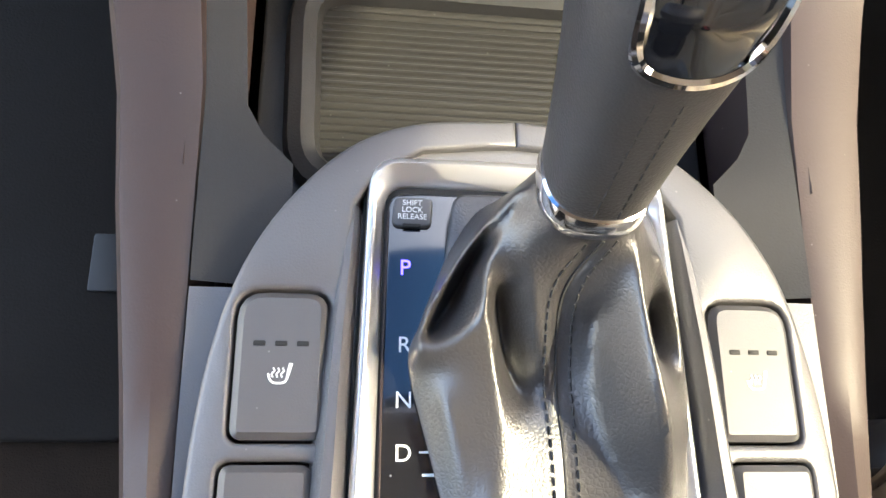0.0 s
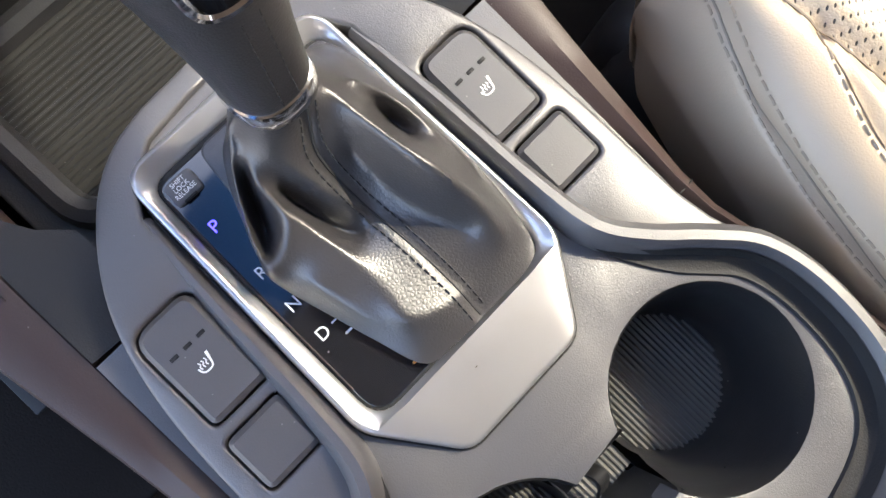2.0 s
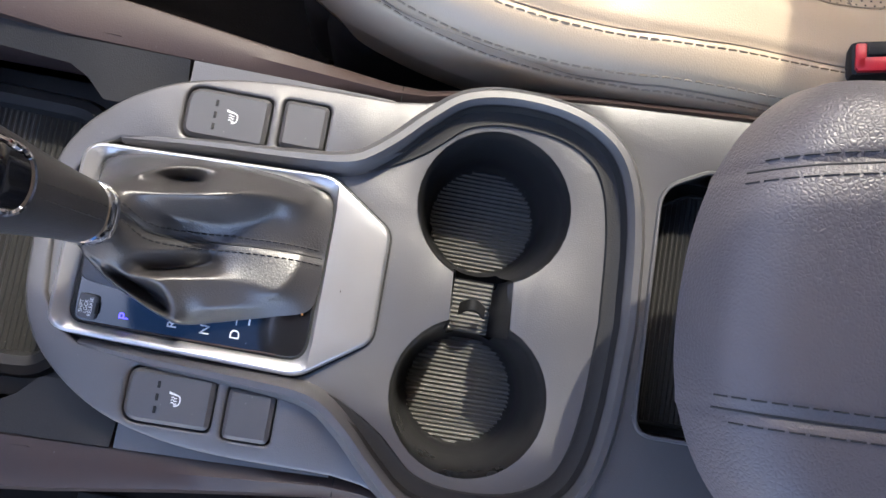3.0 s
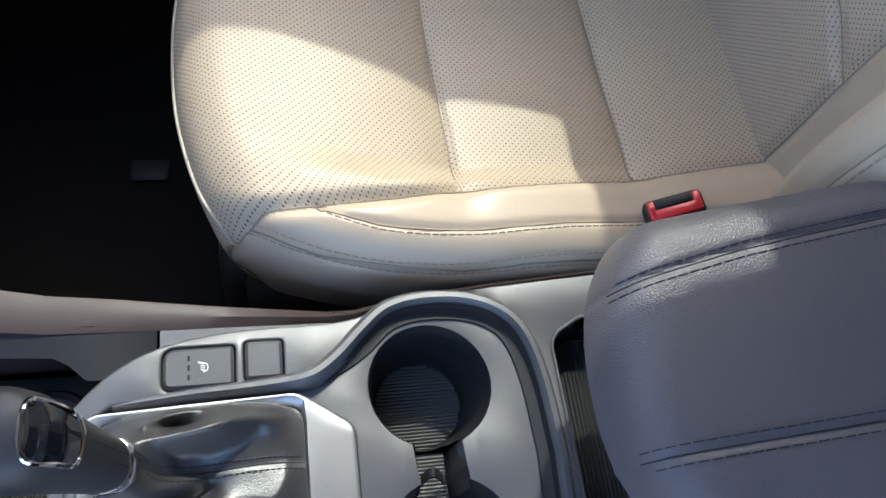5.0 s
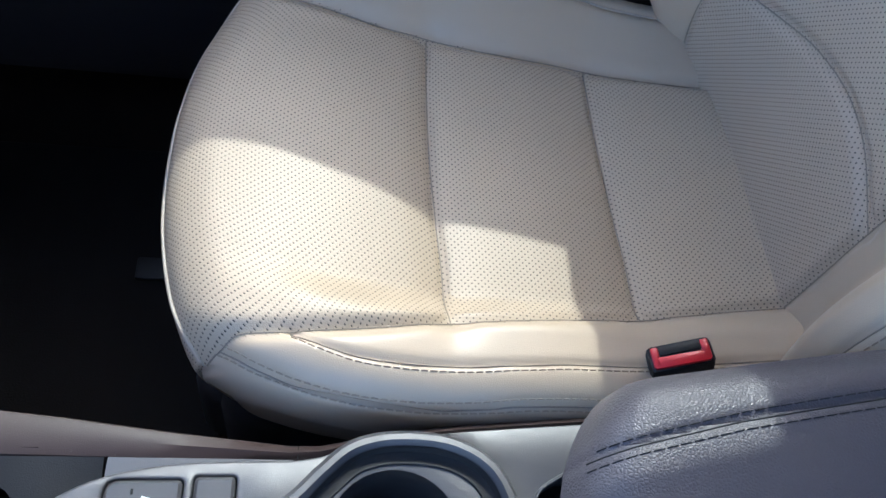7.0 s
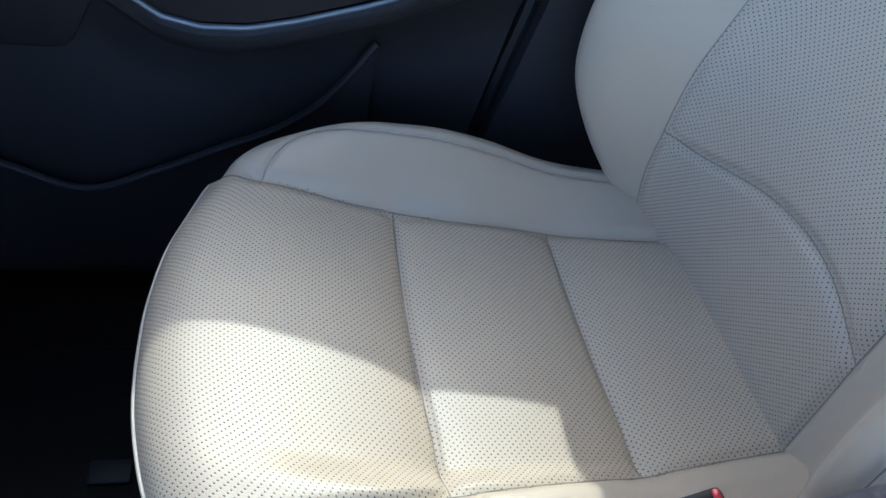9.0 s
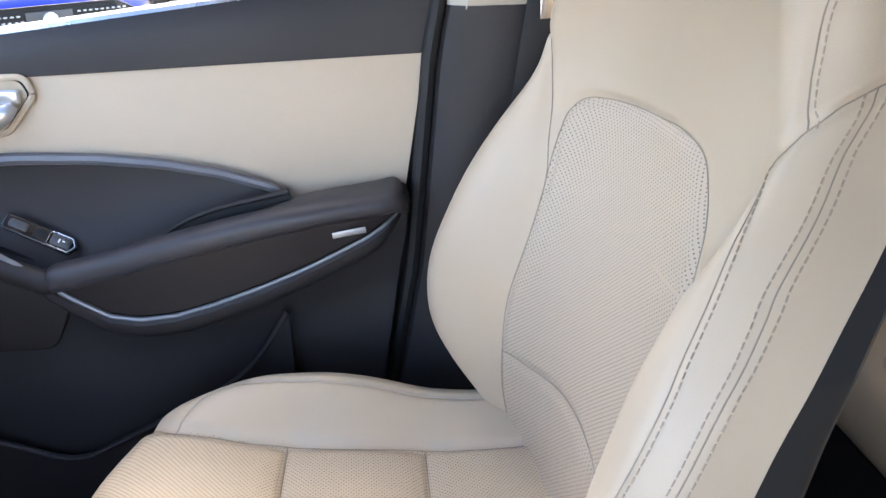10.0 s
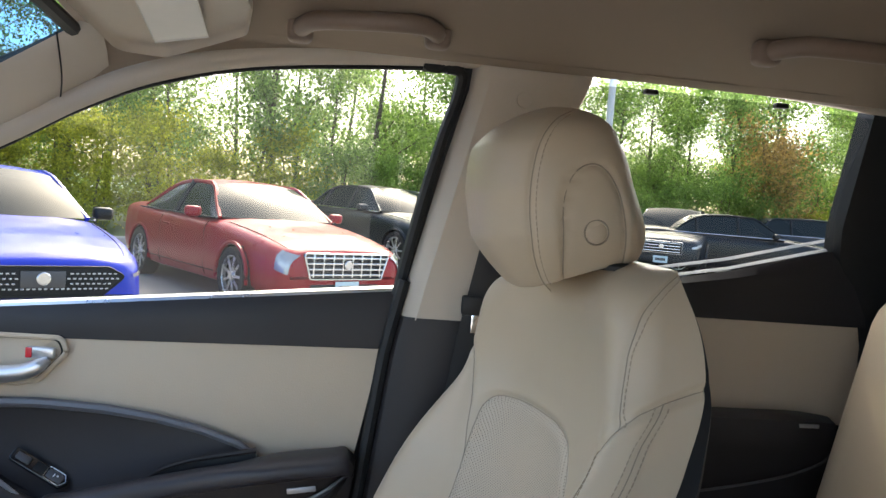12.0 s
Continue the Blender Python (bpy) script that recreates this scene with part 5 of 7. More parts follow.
    for x in (0.330, 0.475):
        part("headrest_post", tube(np.array([(x, -0.592, 0.90), (x, -0.586, 0.97)]), 0.0062, 12), CHROME, s)
        part("post_guide", turned([(0.020, 0.0), (0.020, 0.005), (0.016, 0.008), (0.009, 0.009)], 20, (x, -0.590, 0.929)), BLACK, s)
    # belt buckle
    b = thing("seat_belt_buckle", "black seat belt buckle with a red release button", "seat belt buckle", (0.16, -0.34, 0.36))
    m = Matrix.Translation((0.170, -0.352, 0.374)) @ pose(0, 0, 0, -22, 0, 4) @ Matrix.Diagonal((0.82, 0.92, 1, 1))
    part("buckle_case", moved(block((0, 0, -0.025), (0.026, 0.050, 0.07), 0.005), m), BLACK, b)
    part("release_key", moved(joined(block((-0.0055, 0, 0.0102), (0.010, 0.042, 0.004), 0.001), block((0.0, 0.019, 0.0102), (0.018, 0.006, 0.004), 0.001), block((0.0, -0.019, 0.0102), (0.018, 0.006, 0.004), 0.001)), m), RED, b, "red release button")
    part("tongue_slot", moved(block((0.004, 0, 0.0098), (0.006, 0.03, 0.003), 0.0005), m), GAP, b)
    return s


make_seat()


# ---- passenger door ----
def sill_z(y):
    return np.interp(y, [-0.5, -0.386, 0.19, 0.75], [0.855, 0.846, 0.784, 0.72])


def belt_z(y):
    return np.interp(y, [-0.5, -0.36, 0.19, 0.75], [0.749, 0.748, 0.735, 0.70])


def rear_edge(z):
    return np.interp(z, [0.0, 0.25, 0.47, 0.75, 0.85, 1.17], [-0.20, -0.30, -0.342, -0.372, -0.392, -0.462])


def pull_z(y):
    return np.interp(y, [-0.21, -0.193, -0.168, -0.11, -0.044, 0.03, 0.13, 0.35], [0.566, 0.576, 0.594, 0.614, 0.628, 0.637, 0.642, 0.635])


def make_door():
    d = thing("passenger_door", "front passenger door with beige insert, charcoal armrest and silver trim", "car door", (0.74, 0.1, 0.2))
    ys = np.linspace(0.75, -0.40, 90)
    # upper charcoal band
    P = []
    for v in np.linspace(0, 1, 10):
        row = []
        for y in np.linspace(0.75, -1, 80) * 0:
            pass
        yy = np.linspace(0.75, rear_edge(belt_z(-0.36) + v * 0.1) + 0.004, 80)
        z = belt_z(yy) + (sill_z(yy) - 0.004 - belt_z(yy)) * v
        x = 0.730 + 0.004 * math.cos(v * math.pi * 0.9) + 0.019 * v ** 2
        P.append(np.stack([np.full_like(yy, x), yy, z], 1))
    part("upper_trim", sheet(np.array(P)), DOORBLACK, d, "charcoal grained upper door band")
    yy = np.linspace(0.75, -0.388, 80)
    prof = [(0.744, -0.006), (0.746, -0.001), (0.752, 0.0012), (0.764, 0.0012), (0.771, -0.002)]
    part("sill_strip", sheet(np.array([np.stack([np.full_like(yy, x), yy, sill_z(yy) + dz], 1) for x, dz in prof])), SATIN, d, "pale window sill strip")
    # beige insert
    P = []
    for v in np.linspace(0, 1, 14):
        yy = np.linspace(0.75, -0.372 + 0.032 * (1 - v), 80)
        z0 = 0.56
        z = z0 + (belt_z(yy) - z0) * v
        x = 0.737 - 0.006 * math.sin(math.pi * v) + 0.0 * yy
        P.append(np.stack([np.full_like(yy, x), yy, z], 1))
    part("beige_insert", sheet(np.array(P)), DOORBEIGE, d, "beige vinyl door insert")
    # armrest: charcoal shelf, low at the front, rising to a padded rear block
    def crest(y):
        return np.interp(y, [-0.345, -0.337, -0.326, -0.25, -0.18, -0.12, -0.04, 0.057, 0.10, 0.16, 0.3, 0.4], [0.574, 0.588, 0.594, 0.589, 0.581, 0.571, 0.555, 0.533, 0.526, 0.545, 0.60, 0.64])

    def silver(y):
        return np.interp(y, [-0.345, -0.328, -0.287, -0.223, -0.158, -0.093, -0.047, -0.003, 0.033, 0.075, 0.125, 0.22, 0.4], [0.572, 0.560, 0.535, 0.508, 0.484, 0.464, 0.4535, 0.452, 0.460, 0.490, 0.532, 0.588, 0.64])

    yy = np.linspace(0.40, -0.345, 100)
    out = np.interp(yy, [-0.345, -0.335, -0.31, -0.2, 0.0, 0.1, 0.2, 0.4], [0.71, 0.678, 0.655, 0.640, 0.630, 0.630, 0.655, 0.69])
    rows = []
    dip = np.interp(yy, [-0.26, -0.19, 0.12, 0.3], [0.0, 1.0, 1.0, 0.5])
    back = np.where(yy < -0.2, crest(yy) - 0.022, pull_z(yy) - 0.004)
    for fx, fz in ((0.7245, 0), (0.7235, 0.18), (0.715, 0.62), (0.70, 0.84), (0.685, 0.95), (0.674, 1.0)):
        rows.append(np.stack([fx + 0 * yy, yy, back + (crest(yy) - 0.018 * dip - back) * fz], 1))
    for dx, dz in ((0.034, -0.014), (0.028, -0.005), (0.020, 0.0), (0.010, -0.0005), (0.004, -0.004), (0.0005, -0.010), (0.0, -0.017), (0.002, -0.024), (0.0045, -0.0275)):
        rows.append(np.stack([out + dx, yy, crest(yy) + dz * np.where(dx > 0.025, dip, 1)], 1))
    rows.append(np.stack([out + 0.0075, yy, crest(yy) - 0.029], 1))
    for g in np.linspace(0.1, 1, 6):
        rows.append(np.stack([out + 0.007 + 0.008 * g, yy, crest(yy) - 0.029 + (silver(yy) + 0.004 - crest(yy) + 0.029) * g], 1))
    G = np.array(rows)
    arm = part("door_armrest", sheet(G), BOWL, d, "dark brown moulded door armrest")
    # leather pad along the armrest, rounded at both ends, with a double stitched lower seam
    py = np.linspace(0.098, -0.343, 90)
    po = np.interp(py, [-0.345, -0.335, -0.31, -0.2, 0.0, 0.1], [0.668, 0.660, 0.650, 0.637, 0.628, 0.628])
    cap = np.sqrt(np.clip(np.minimum((0.0985 - py) / 0.018, (py + 0.3435) / 0.016), 0.0, 1.0))
    cap = np.clip(1 - (1 - cap) ** 2, 0.03, 1)
    ang = np.linspace(0, 2 * math.pi, 36, endpoint=False)
    wide = np.interp(py, [-0.343, -0.22, -0.17, 0.0, 0.1], [0.040, 0.036, 0.021, 0.019, 0.018])
    rows = []
    for q in ang:
        ex, ez = math.copysign(abs(math.cos(q)) ** 0.7, math.cos(q)), math.copysign(abs(math.sin(q)) ** 0.75, math.sin(q))
        rows.append(np.stack([po + wide + ex * wide * cap, py, crest(py) - 0.0135 + ez * 0.0165 * cap], 1))
    pad = part("arm_pad", sheet(np.array(rows), True), ARMPAD, d, "padded charcoal leather armrest top", smooth=70)
    for drop, lift in ((0.0185, 0.0), (0.0245, 0.0014)):
        keep = (py < 0.085) & (py > -0.332)
        part("arm_pad_stitching", stitches(np.stack([po - 0.0004 + lift, py, crest(py) - drop], 1)[keep] - np.array([0.0012, 0, 0]), 0.0046, 0.0020, 0.0005, 0), BROWN, pad)
    # rolled underside below the silver strip
    rows = [np.stack([out + dx, yy, silver(yy) - dz * np.interp(yy, [-0.345, -0.3, 0.05, 0.2], [0.35, 1.0, 1.0, 0.8])], 1) for dx, dz in ((0.012, 0.0), (0.007, 0.006), (0.008, 0.018), (0.016, 0.028), (0.032, 0.034), (0.060, 0.037))]
    part("armrest_underside", sheet(np.array(rows)), DOORBLACK, d)
    # finger recess in the bowl behind the pad, under a soft lip
    hi = curve_through([(-0.043, 0.547), (-0.065, 0.560), (-0.100, 0.572), (-0.150, 0.582), (-0.195, 0.590)], 6)
    lo = curve_through([(-0.043, 0.543), (-0.070, 0.545), (-0.104, 0.549), (-0.150, 0.558), (-0.195, 0.572)], 6)
    # a black sheet in front of the bowl stands in for the recess's shade
    R = np.array([[(0.7000 - 0.002 * math.sin(math.pi * q), a_[0] + (b_[0] - a_[0]) * q, a_[1] + (b_[1] - a_[1]) * q) for q in np.linspace(0, 1, 5)] for a_, b_ in zip(hi, lo)])
    R[..., 0] += np.linspace(-0.006, 0.0, len(R))[:, None] - 0.006
    part("pull_recess_shade", sheet(R), GAP, arm, "dark finger recess in the armrest")
    part("recess_lip", tube(np.stack([R[:, 0, 0] - 0.001, R[:, 0, 1], R[:, 0, 2] + 0.002], 1), np.interp(np.arange(len(R)), [0, 4, len(R) - 1], [0.0012, 0.0035, 0.0045]), 8), BOWL, arm)
    # curved grey pull trim
    yy2 = np.linspace(0.38, -0.2, 70)
    part("pull_trim", tube(np.stack([0.722 - 0.010 * step(0.1, -0.15, yy2), yy2, pull_z(yy2)], 1), np.interp(yy2, [-0.2, -0.17, 0.1], [0.003, 0.0065, 0.008]), 8), TRIMGREY, d, "grey curved trim above the armrest")
    # silver strip under the armrest
    part("silver_strip", tube(np.stack([out + np.interp(yy, [-0.345, 0.1, 0.4], [0.012, 0.013, 0.01]), yy, silver(yy)], 1), np.interp(yy, [-0.345, -0.32, 0.0, 0.3], [0.0016, 0.0026, 0.0034, 0.0034]), 8), DULLSILVER, d, "satin silver strip under the armrest")
    b = np.array([(0.652, -0.247, 0.544), (0.655, -0.287, 0.553)])
    part("door_badge", moved(block((0, 0, 0), (0.003, 0.042, 0.0085), 0.0012), Matrix.Translation(b.mean(0)) @ pose(0, 0, 0, -7, 0, 3)), SOFTSILVER, d, "small satin metal plate")
    # lower door
    P = []
    for v in np.linspace(0, 1, 16):
        y1 = np.linspace(0.75, -0.345, 80)
        up_ = silver(np.clip(y1, -0.345, 0.4)) - 0.006
        lo_ = np.full_like(y1, 0.05)
        z = lo_ + (up_ - lo_) * v
        yy_ = np.linspace(0.75, 1, 80) * 0 + np.linspace(0.75, float(rear_edge(0.05 + 0.45 * v)) + 0.003, 80)
        x = 0.715 - 0.012 * math.sin(math.pi * v) - 0.03 * max(0, v - 0.8) / 0.2
        P.append(np.stack([np.full_like(y1, x), yy_, z], 1))
    part("lower_trim", sheet(np.array(P)), DOORBLACK, d, "dark lower door panel")
    pk = curve_through([(0.40, 0.30), (0.30, 0.28), (0.216, 0.249), (0.135, 0.217), (0.06, 0.245), (-0.022, 0.286), (-0.075, 0.312), (-0.119, 0.346), (-0.150, 0.385), (-0.178, 0.428)], 6)
    part("pocket_rim", tube(np.array([(0.682, y, z) for y, z in pk]), 0.0045, 8), DOORBLACK, d, "rim of the door pocket")
    inner = np.array([[(0.684 + 0.012 * s, y, z + (0.06 + 0.25 * s - 0.0) * 0 - s * (z - 0.08)) for y, z in pk] for s in np.linspace(0, 1, 6)])
    part("pocket_panel", sheet(inner), DOORBLACK, d)
    part("speaker_panel", moved(slab(rounded([(-0.10, -0.05), (0.11, -0.05), (0.16, 0.05), (-0.10, 0.075)], 0.03, 5), 0.0, 0.006, 0.003), Matrix.Translation((0.704, 0.24, 0.435)) @ Matrix(((0, 0, -1, 0), (-1, 0, 0, 0), (0, 1, 0, 0), (0, 0, 0, 1)))), BOWL, d, "fine grained speaker panel")
    # window switch panel
    u = Vector((0.0, -0.85, -0.50)).normalized()
    nrm = Vector((-0.72, -0.15, 0.68))
    nrm = (nrm - u * nrm.dot(u)).normalized()
    w_ = nrm.cross(u)
    m = Matrix.Translation((0.689, 0.104, 0.552)) @ Matrix((u, w_, nrm)).transposed().to_4x4()
    plate = part("switch_plate", moved(slab(rounded([(-0.050, -0.010), (0.032, -0.011), (0.040, 0.0), (0.034, 0.010), (-0.050, 0.010)], 0.005, 4), -0.006, 0.002, 0.0015), m), PIANO, d, "gloss black window switch panel")
    part("switch_well", moved(block((-0.004, 0, 0.002), (0.018, 0.014, 0.002), 0.0008), m), GAP, plate)
    part("window_switch", moved(block((0.019, 0, 0.003), (0.024, 0.0135, 0.006), 0.0025), m), BUTTON, plate)
    part("switch_frame", moved(tube(np.array([(x, y, 0.0035) for x, y in rounded([(0.004, -0.009), (0.030, -0.009), (0.036, 0.0), (0.030, 0.009), (0.004, 0.009)], 0.004, 3)]), 0.0007, 5, True), m), SATIN, plate, "thin bright switch outline")
    part("switch_mark", moved(joined(block((0.017, 0, 0.0062), (0.002, 0.005, 0.0004), 0), block((0.022, 0.001, 0.0062), (0.003, 0.002, 0.0004), 0)), m), WHITE, plate)
    part("lock_switch", moved(block((-0.032, 0, 0.003), (0.022, 0.011, 0.005), 0.002), m), BUTTON, plate)
    # inner handle in its dish
    hd = rounded([(0.037, 0.120), (0.037, -0.042), (0.016, -0.050), (-0.028, -0.012), (-0.034, 0.02), (-0.034, 0.120)], (0.01, 0.014, 0.012, 0.02, 0.02, 0.01), 6)
    cy_, cz_ = 0.143, 0.702
    ring_ = lambda k, x: np.array([(x, cy_ + 0.02 + (y - 0.02) * k, cz_ + z * k) for z, y in hd])
    dish = part("handle_surround", tube(ring_(1.0, 0.7285), 0.0040, 8, True), DOORBEIGE, d, "beige surround of the inner handle")
    part("handle_dish", sheet(np.stack([ring_(0.97, 0.7283), ring_(0.90, 0.7315), ring_(0.02, 0.7330)]), False, True), DOORBEIGE, d)
    part("dish_line", tube(ring_(0.92, 0.7285), 0.0012, 6, True), GAP, dish)
    lever = np.array([(0.722, 0.270, 0.684), (0.713, 0.225, 0.683), (0.711, 0.185, 0.684), (0.712, 0.150, 0.689), (0.716, 0.127, 0.699), (0.720, 0.115, 0.708)])
    lever = curve_through(lever, 6)
    part("inner_handle", tube(lever, np.interp(np.arange(len(lever)), [0, 12, 24, len(lever) - 1], [0.013, 0.0125, 0.010, 0.005]), 12, flat=1.1), SATIN, d, "satin silver inner door handle")
    part("lock_tab", block((0.722, 0.127, 0.717), (0.008, 0.040, 0.018), 0.004, 3), SATIN, d, "silver lock tab")
    part("lock_mark", block((0.7178, 0.143, 0.717), (0.002, 0.009, 0.015), 0.0008), RED, d, "red unlocked mark")
    # pane, seal and outer skin
    top = curve_through([(0.722, 0.42, 0.885), (0.712, 0.194, 1.008), (0.708, 0.085, 1.073), (0.705, -0.027, 1.1225), (0.705, -0.183, 1.16), (0.705, -0.456, 1.187)], 6)
    bot = np.stack([np.full(len(top), 0.757), np.linspace(0.60, -0.385, len(top)), sill_z(np.linspace(0.60, -0.385, len(top))) - 0.004], 1)
    w = part("window_pane", sheet(np.stack([bot, bot * 0.5 + top * 0.5 + np.array([0.012, 0, 0]), top])), GLASS, d, "clear door glass")
    seal = np.array([(0.742, -0.392, 0.835), (0.737, -0.403, 0.90), (0.727, -0.422, 1.0), (0.716, -0.442, 1.09), (0.708, -0.458, 1.15), (0.702, -0.456, 1.186), (0.700, -0.40, 1.189)])
    part("window_seal", tube(curve_through(seal, 5), 0.0095, 8), SEAL, d, "black rubber window seal")
    part("roof_seal", tube(top + np.array([-0.003, 0, 0.003]), 0.0035, 6), SEAL, d)
    z_ = np.linspace(0.03, 0.86, 30)
    part("door_edge_seal", tube(np.stack([np.full(30, 0.726), rear_edge(z_) - 0.006, z_], 1), 0.010, 8), SEAL, d)
    ys_ = np.linspace(0.78, -0.42, 20)
    part("outer_skin", sheet(np.array([np.stack([np.full(20, x), ys_, np.where(z > 0.5, sill_z(ys_) + z - 1.0, z)], 1) for x, z in ((0.772, 0.0), (0.772, 0.996), (0.80, 0.98), (0.84, 0.9), (0.86, 0.4), (0.83, 0.0))])), BLACK, d)
    return d


make_door()


def make_pillar_and_rear():
    # centre pillar: black lower cover, beige upper cover
    zz = np.linspace(0.03, 0.806, 22)
    rows = []
    for z in zz:
        y1 = float(rear_edge(z)) - 0.012
        w = np.interp(z, [0.0, 0.4, 0.806], [0.20, 0.18, 0.17])
        rows.append([(0.735, y1, z), (0.712, y1 - 0.008, z), (0.700, y1 - 0.03, z), (0.700, y1 - w * 0.7, z), (0.715, y1 - w, z), (0.75, y1 - w - 0.01, z)])
    P = np.array(rows)
    tagged(part("pillar_lower_cover", sheet(P), DOORBLACK), "charcoal plastic lower cover of the door pillar", "pillar", kind="structure")
    zz = np.linspace(0.802, 1.205, 20)
    rows = []
    for z in zz:
        f = (z - 0.802) / 0.403
        y1 = float(rear_edge(z)) - 0.016
        x = 0.712 - 0.022 * f ** 1.1
        w = 0.155 + 0.02 * f ** 3 + 0.03 * max(0, f - 0.8) * 2
        rows.append([(x + 0.03, y1 + 0.004, z), (x + 0.004, y1 - 0.004, z), (x - 0.010, y1 - 0.022, z), (x - 0.010, y1 - w * 0.75, z), (x + 0.004, y1 - w, z), (x + 0.03, y1 - w - 0.008, z)])
    tagged(part("pillar_upper_cover", sheet(np.array(rows)), PILLARBEIGE), "beige plastic upper cover of the door pillar", "pillar", kind="structure")
    # hidden post, added to stop sun leaking past the open pillar covers
    zz = np.linspace(0.0, 1.2, 24)
    rows = []
    for z in zz:
        y1 = float(rear_edge(min(z, 1.17)))
        x = 0.765 - 0.045 * max(0, (z - 0.84) / 0.36)
        e = 0.004 if z > 0.86 else -0.012
        rows.append([(x - 0.01, y1 + e, z), (x + 0.02, y1 + e, z), (x + 0.02, y1 - 0.13, z), (x - 0.01, y1 - 0.13, z)])
    tagged(part("pillar_outer_post", sheet(np.array(rows), False, True), SEAL), "black outer post between the doors", "pillar", kind="structure")
    cap = thing("pillar_airbag_cap", "small round beige cover cap on the pillar", "cover cap", (0.68, -0.556, 1.15))
    m = Matrix.Translation((0.681, -0.556, 1.150)) @ pose(0, 0, 0, 0, -86, 0)
    part("cap_disc", moved(turned([(0.0, 0.0015), (0.012, 0.0015), (0.0125, 0.0)], 24), m), PILLARBEIGE, cap)
    # seat belt
    b = thing("seat_belt", "black seat belt hanging from its pillar guide", "seat belt", (0.68, -0.46, 0.9))
    line = curve_through([(0.682, -0.535, 0.955), (0.682, -0.522, 0.88), (0.682, -0.508, 0.80), (0.684, -0.495, 0.70), (0.688, -0.47, 0.5)], 6)
    G = np.stack([line + np.array([0.0, 0.022, 0]), line + np.array([-0.004, 0, 0]), line + np.array([0.0, -0.022, 0]), line + np.array([0.0015, -0.022, 0]), line + np.array([0.0015, 0.022, 0])])
    part("webbing", sheet(G, True), WEBBING, b)
    part("belt_guide", tube(curve_through([(0.678, -0.515, 0.955), (0.674, -0.535, 0.972), (0.674, -0.56, 0.965), (0.678, -0.565, 0.945), (0.682, -0.54, 0.935)], 5, True), 0.006, 8, True), BLACK, b)
    part("tongue", block((0.672, -0.512, 0.835), (0.012, 0.055, 0.03), 0.004), BLACK, b)
    part("tongue_plate", block((0.672, -0.510, 0.808), (0.003, 0.018, 0.03), 0.001), CHROME, b)
    # rear door
    d = thing("rear_door", "rear passenger door with beige insert and charcoal armrest", "car door", (0.74, -0.9, 0.2))

    def rsill(y):
        return np.interp(y, [-1.25, -1.1, -0.95, -0.833, -0.6], [0.988, 0.951, 0.913, 0.891, 0.863])

    y = np.linspace(-0.50, -1.25, 60)
    P = np.array([np.stack([np.full(60, 0.732 + 0.01 * max(0, v - 0.9) * 10), y, 0.832 + (rsill(y) - 0.832) * v], 1) for v in np.linspace(0, 1, 8)])
    part("upper_trim", sheet(P), DOORBLACK, d)
    for dx, dz in ((0.751, 0.004), (0.766, 0.018)):
        prof = ((0.0, -0.003), (0.001, -0.001), (0.004, 0.002), (0.006, 0.001), (0.006, -0.003))
        part("sill_strip", sheet(np.array([np.stack([np.full(60, dx + a), y, rsill(y) + dz + b_], 1) for a, b_ in prof])), STRIP, d)
    P = np.array([np.stack([np.full(60, 0.738), y, 0.66 + 0.172 * v + 0.0 * y], 1) for v in np.linspace(0, 1, 4)])
    part("beige_insert", sheet(P), DOORBEIGE, d)
    arm = curve_through([(0.69, -0.62, 0.705), (0.675, -0.72, 0.690), (0.67, -0.9, 0.682), (0.67, -1.06, 0.682), (0.70, -1.14, 0.672)], 6)
    rows = [arm + np.array(o) for o in ((0.06, 0, 0.002), (0.02, 0, 0.006), (0.0, 0, 0.0), (-0.006, 0, -0.018), (0.0, 0, -0.05), (0.02, 0, -0.10), (0.035, 0, -0.2), (0.045, 0, -0.6))]
    part("door_armrest", sheet(np.array(rows)), DOORBLACK, d)
    part("armrest_line", tube(curve_through([(0.668, -0.80, 0.548), (0.668, -0.93, 0.568), (0.669, -1.03, 0.588), (0.675, -1.10, 0.610), (0.69, -1.13, 0.622)], 6), 0.0022, 6), BUTTON, d)
    part("ashtray_handle", block((0.668, -1.07, 0.675), (0.004, 0.035, 0.006), 0.001), SATIN, d)
    part("inner_handle", block((0.705, -0.655, 0.725), (0.03, 0.07, 0.035), 0.012, 3), BLACK, d)
    top = curve_through([(0.702, a, z + 0.006) for a, z in [(-0.56, 1.15), (-0.66, 1.180), (-0.9, 1.182), (-1.15, 1.175)]], 6)
    bot = np.stack([np.full(len(top), 0.742), np.linspace(-0.52, -1.2, len(top)), rsill(np.linspace(-0.52, -1.2, len(top)))], 1)
    w = part("window_pane", sheet(np.stack([bot, (bot + top) / 2 + np.array([0.012, 0, 0]), top])), GLASS, d, "clear rear door glass")
    for yy_ in (-0.76, -0.98):
        part("roof_clip", block((0.700, yy_, 1.186), (0.012, 0.022, 0.008), 0.002), BLACK, d)
    part("outer_skin", sheet(np.array([np.stack([np.full(60, x), y, np.where(z > 0.5, rsill(y) + z - 1.0, z)], 1) for x, z in ((0.757, 0.0), (0.757, 0.998), (0.79, 0.985), (0.84, 0.9), (0.86, 0.4), (0.83, 0.0))])), SEAL, d)
    # black rear pillar
    rows = []
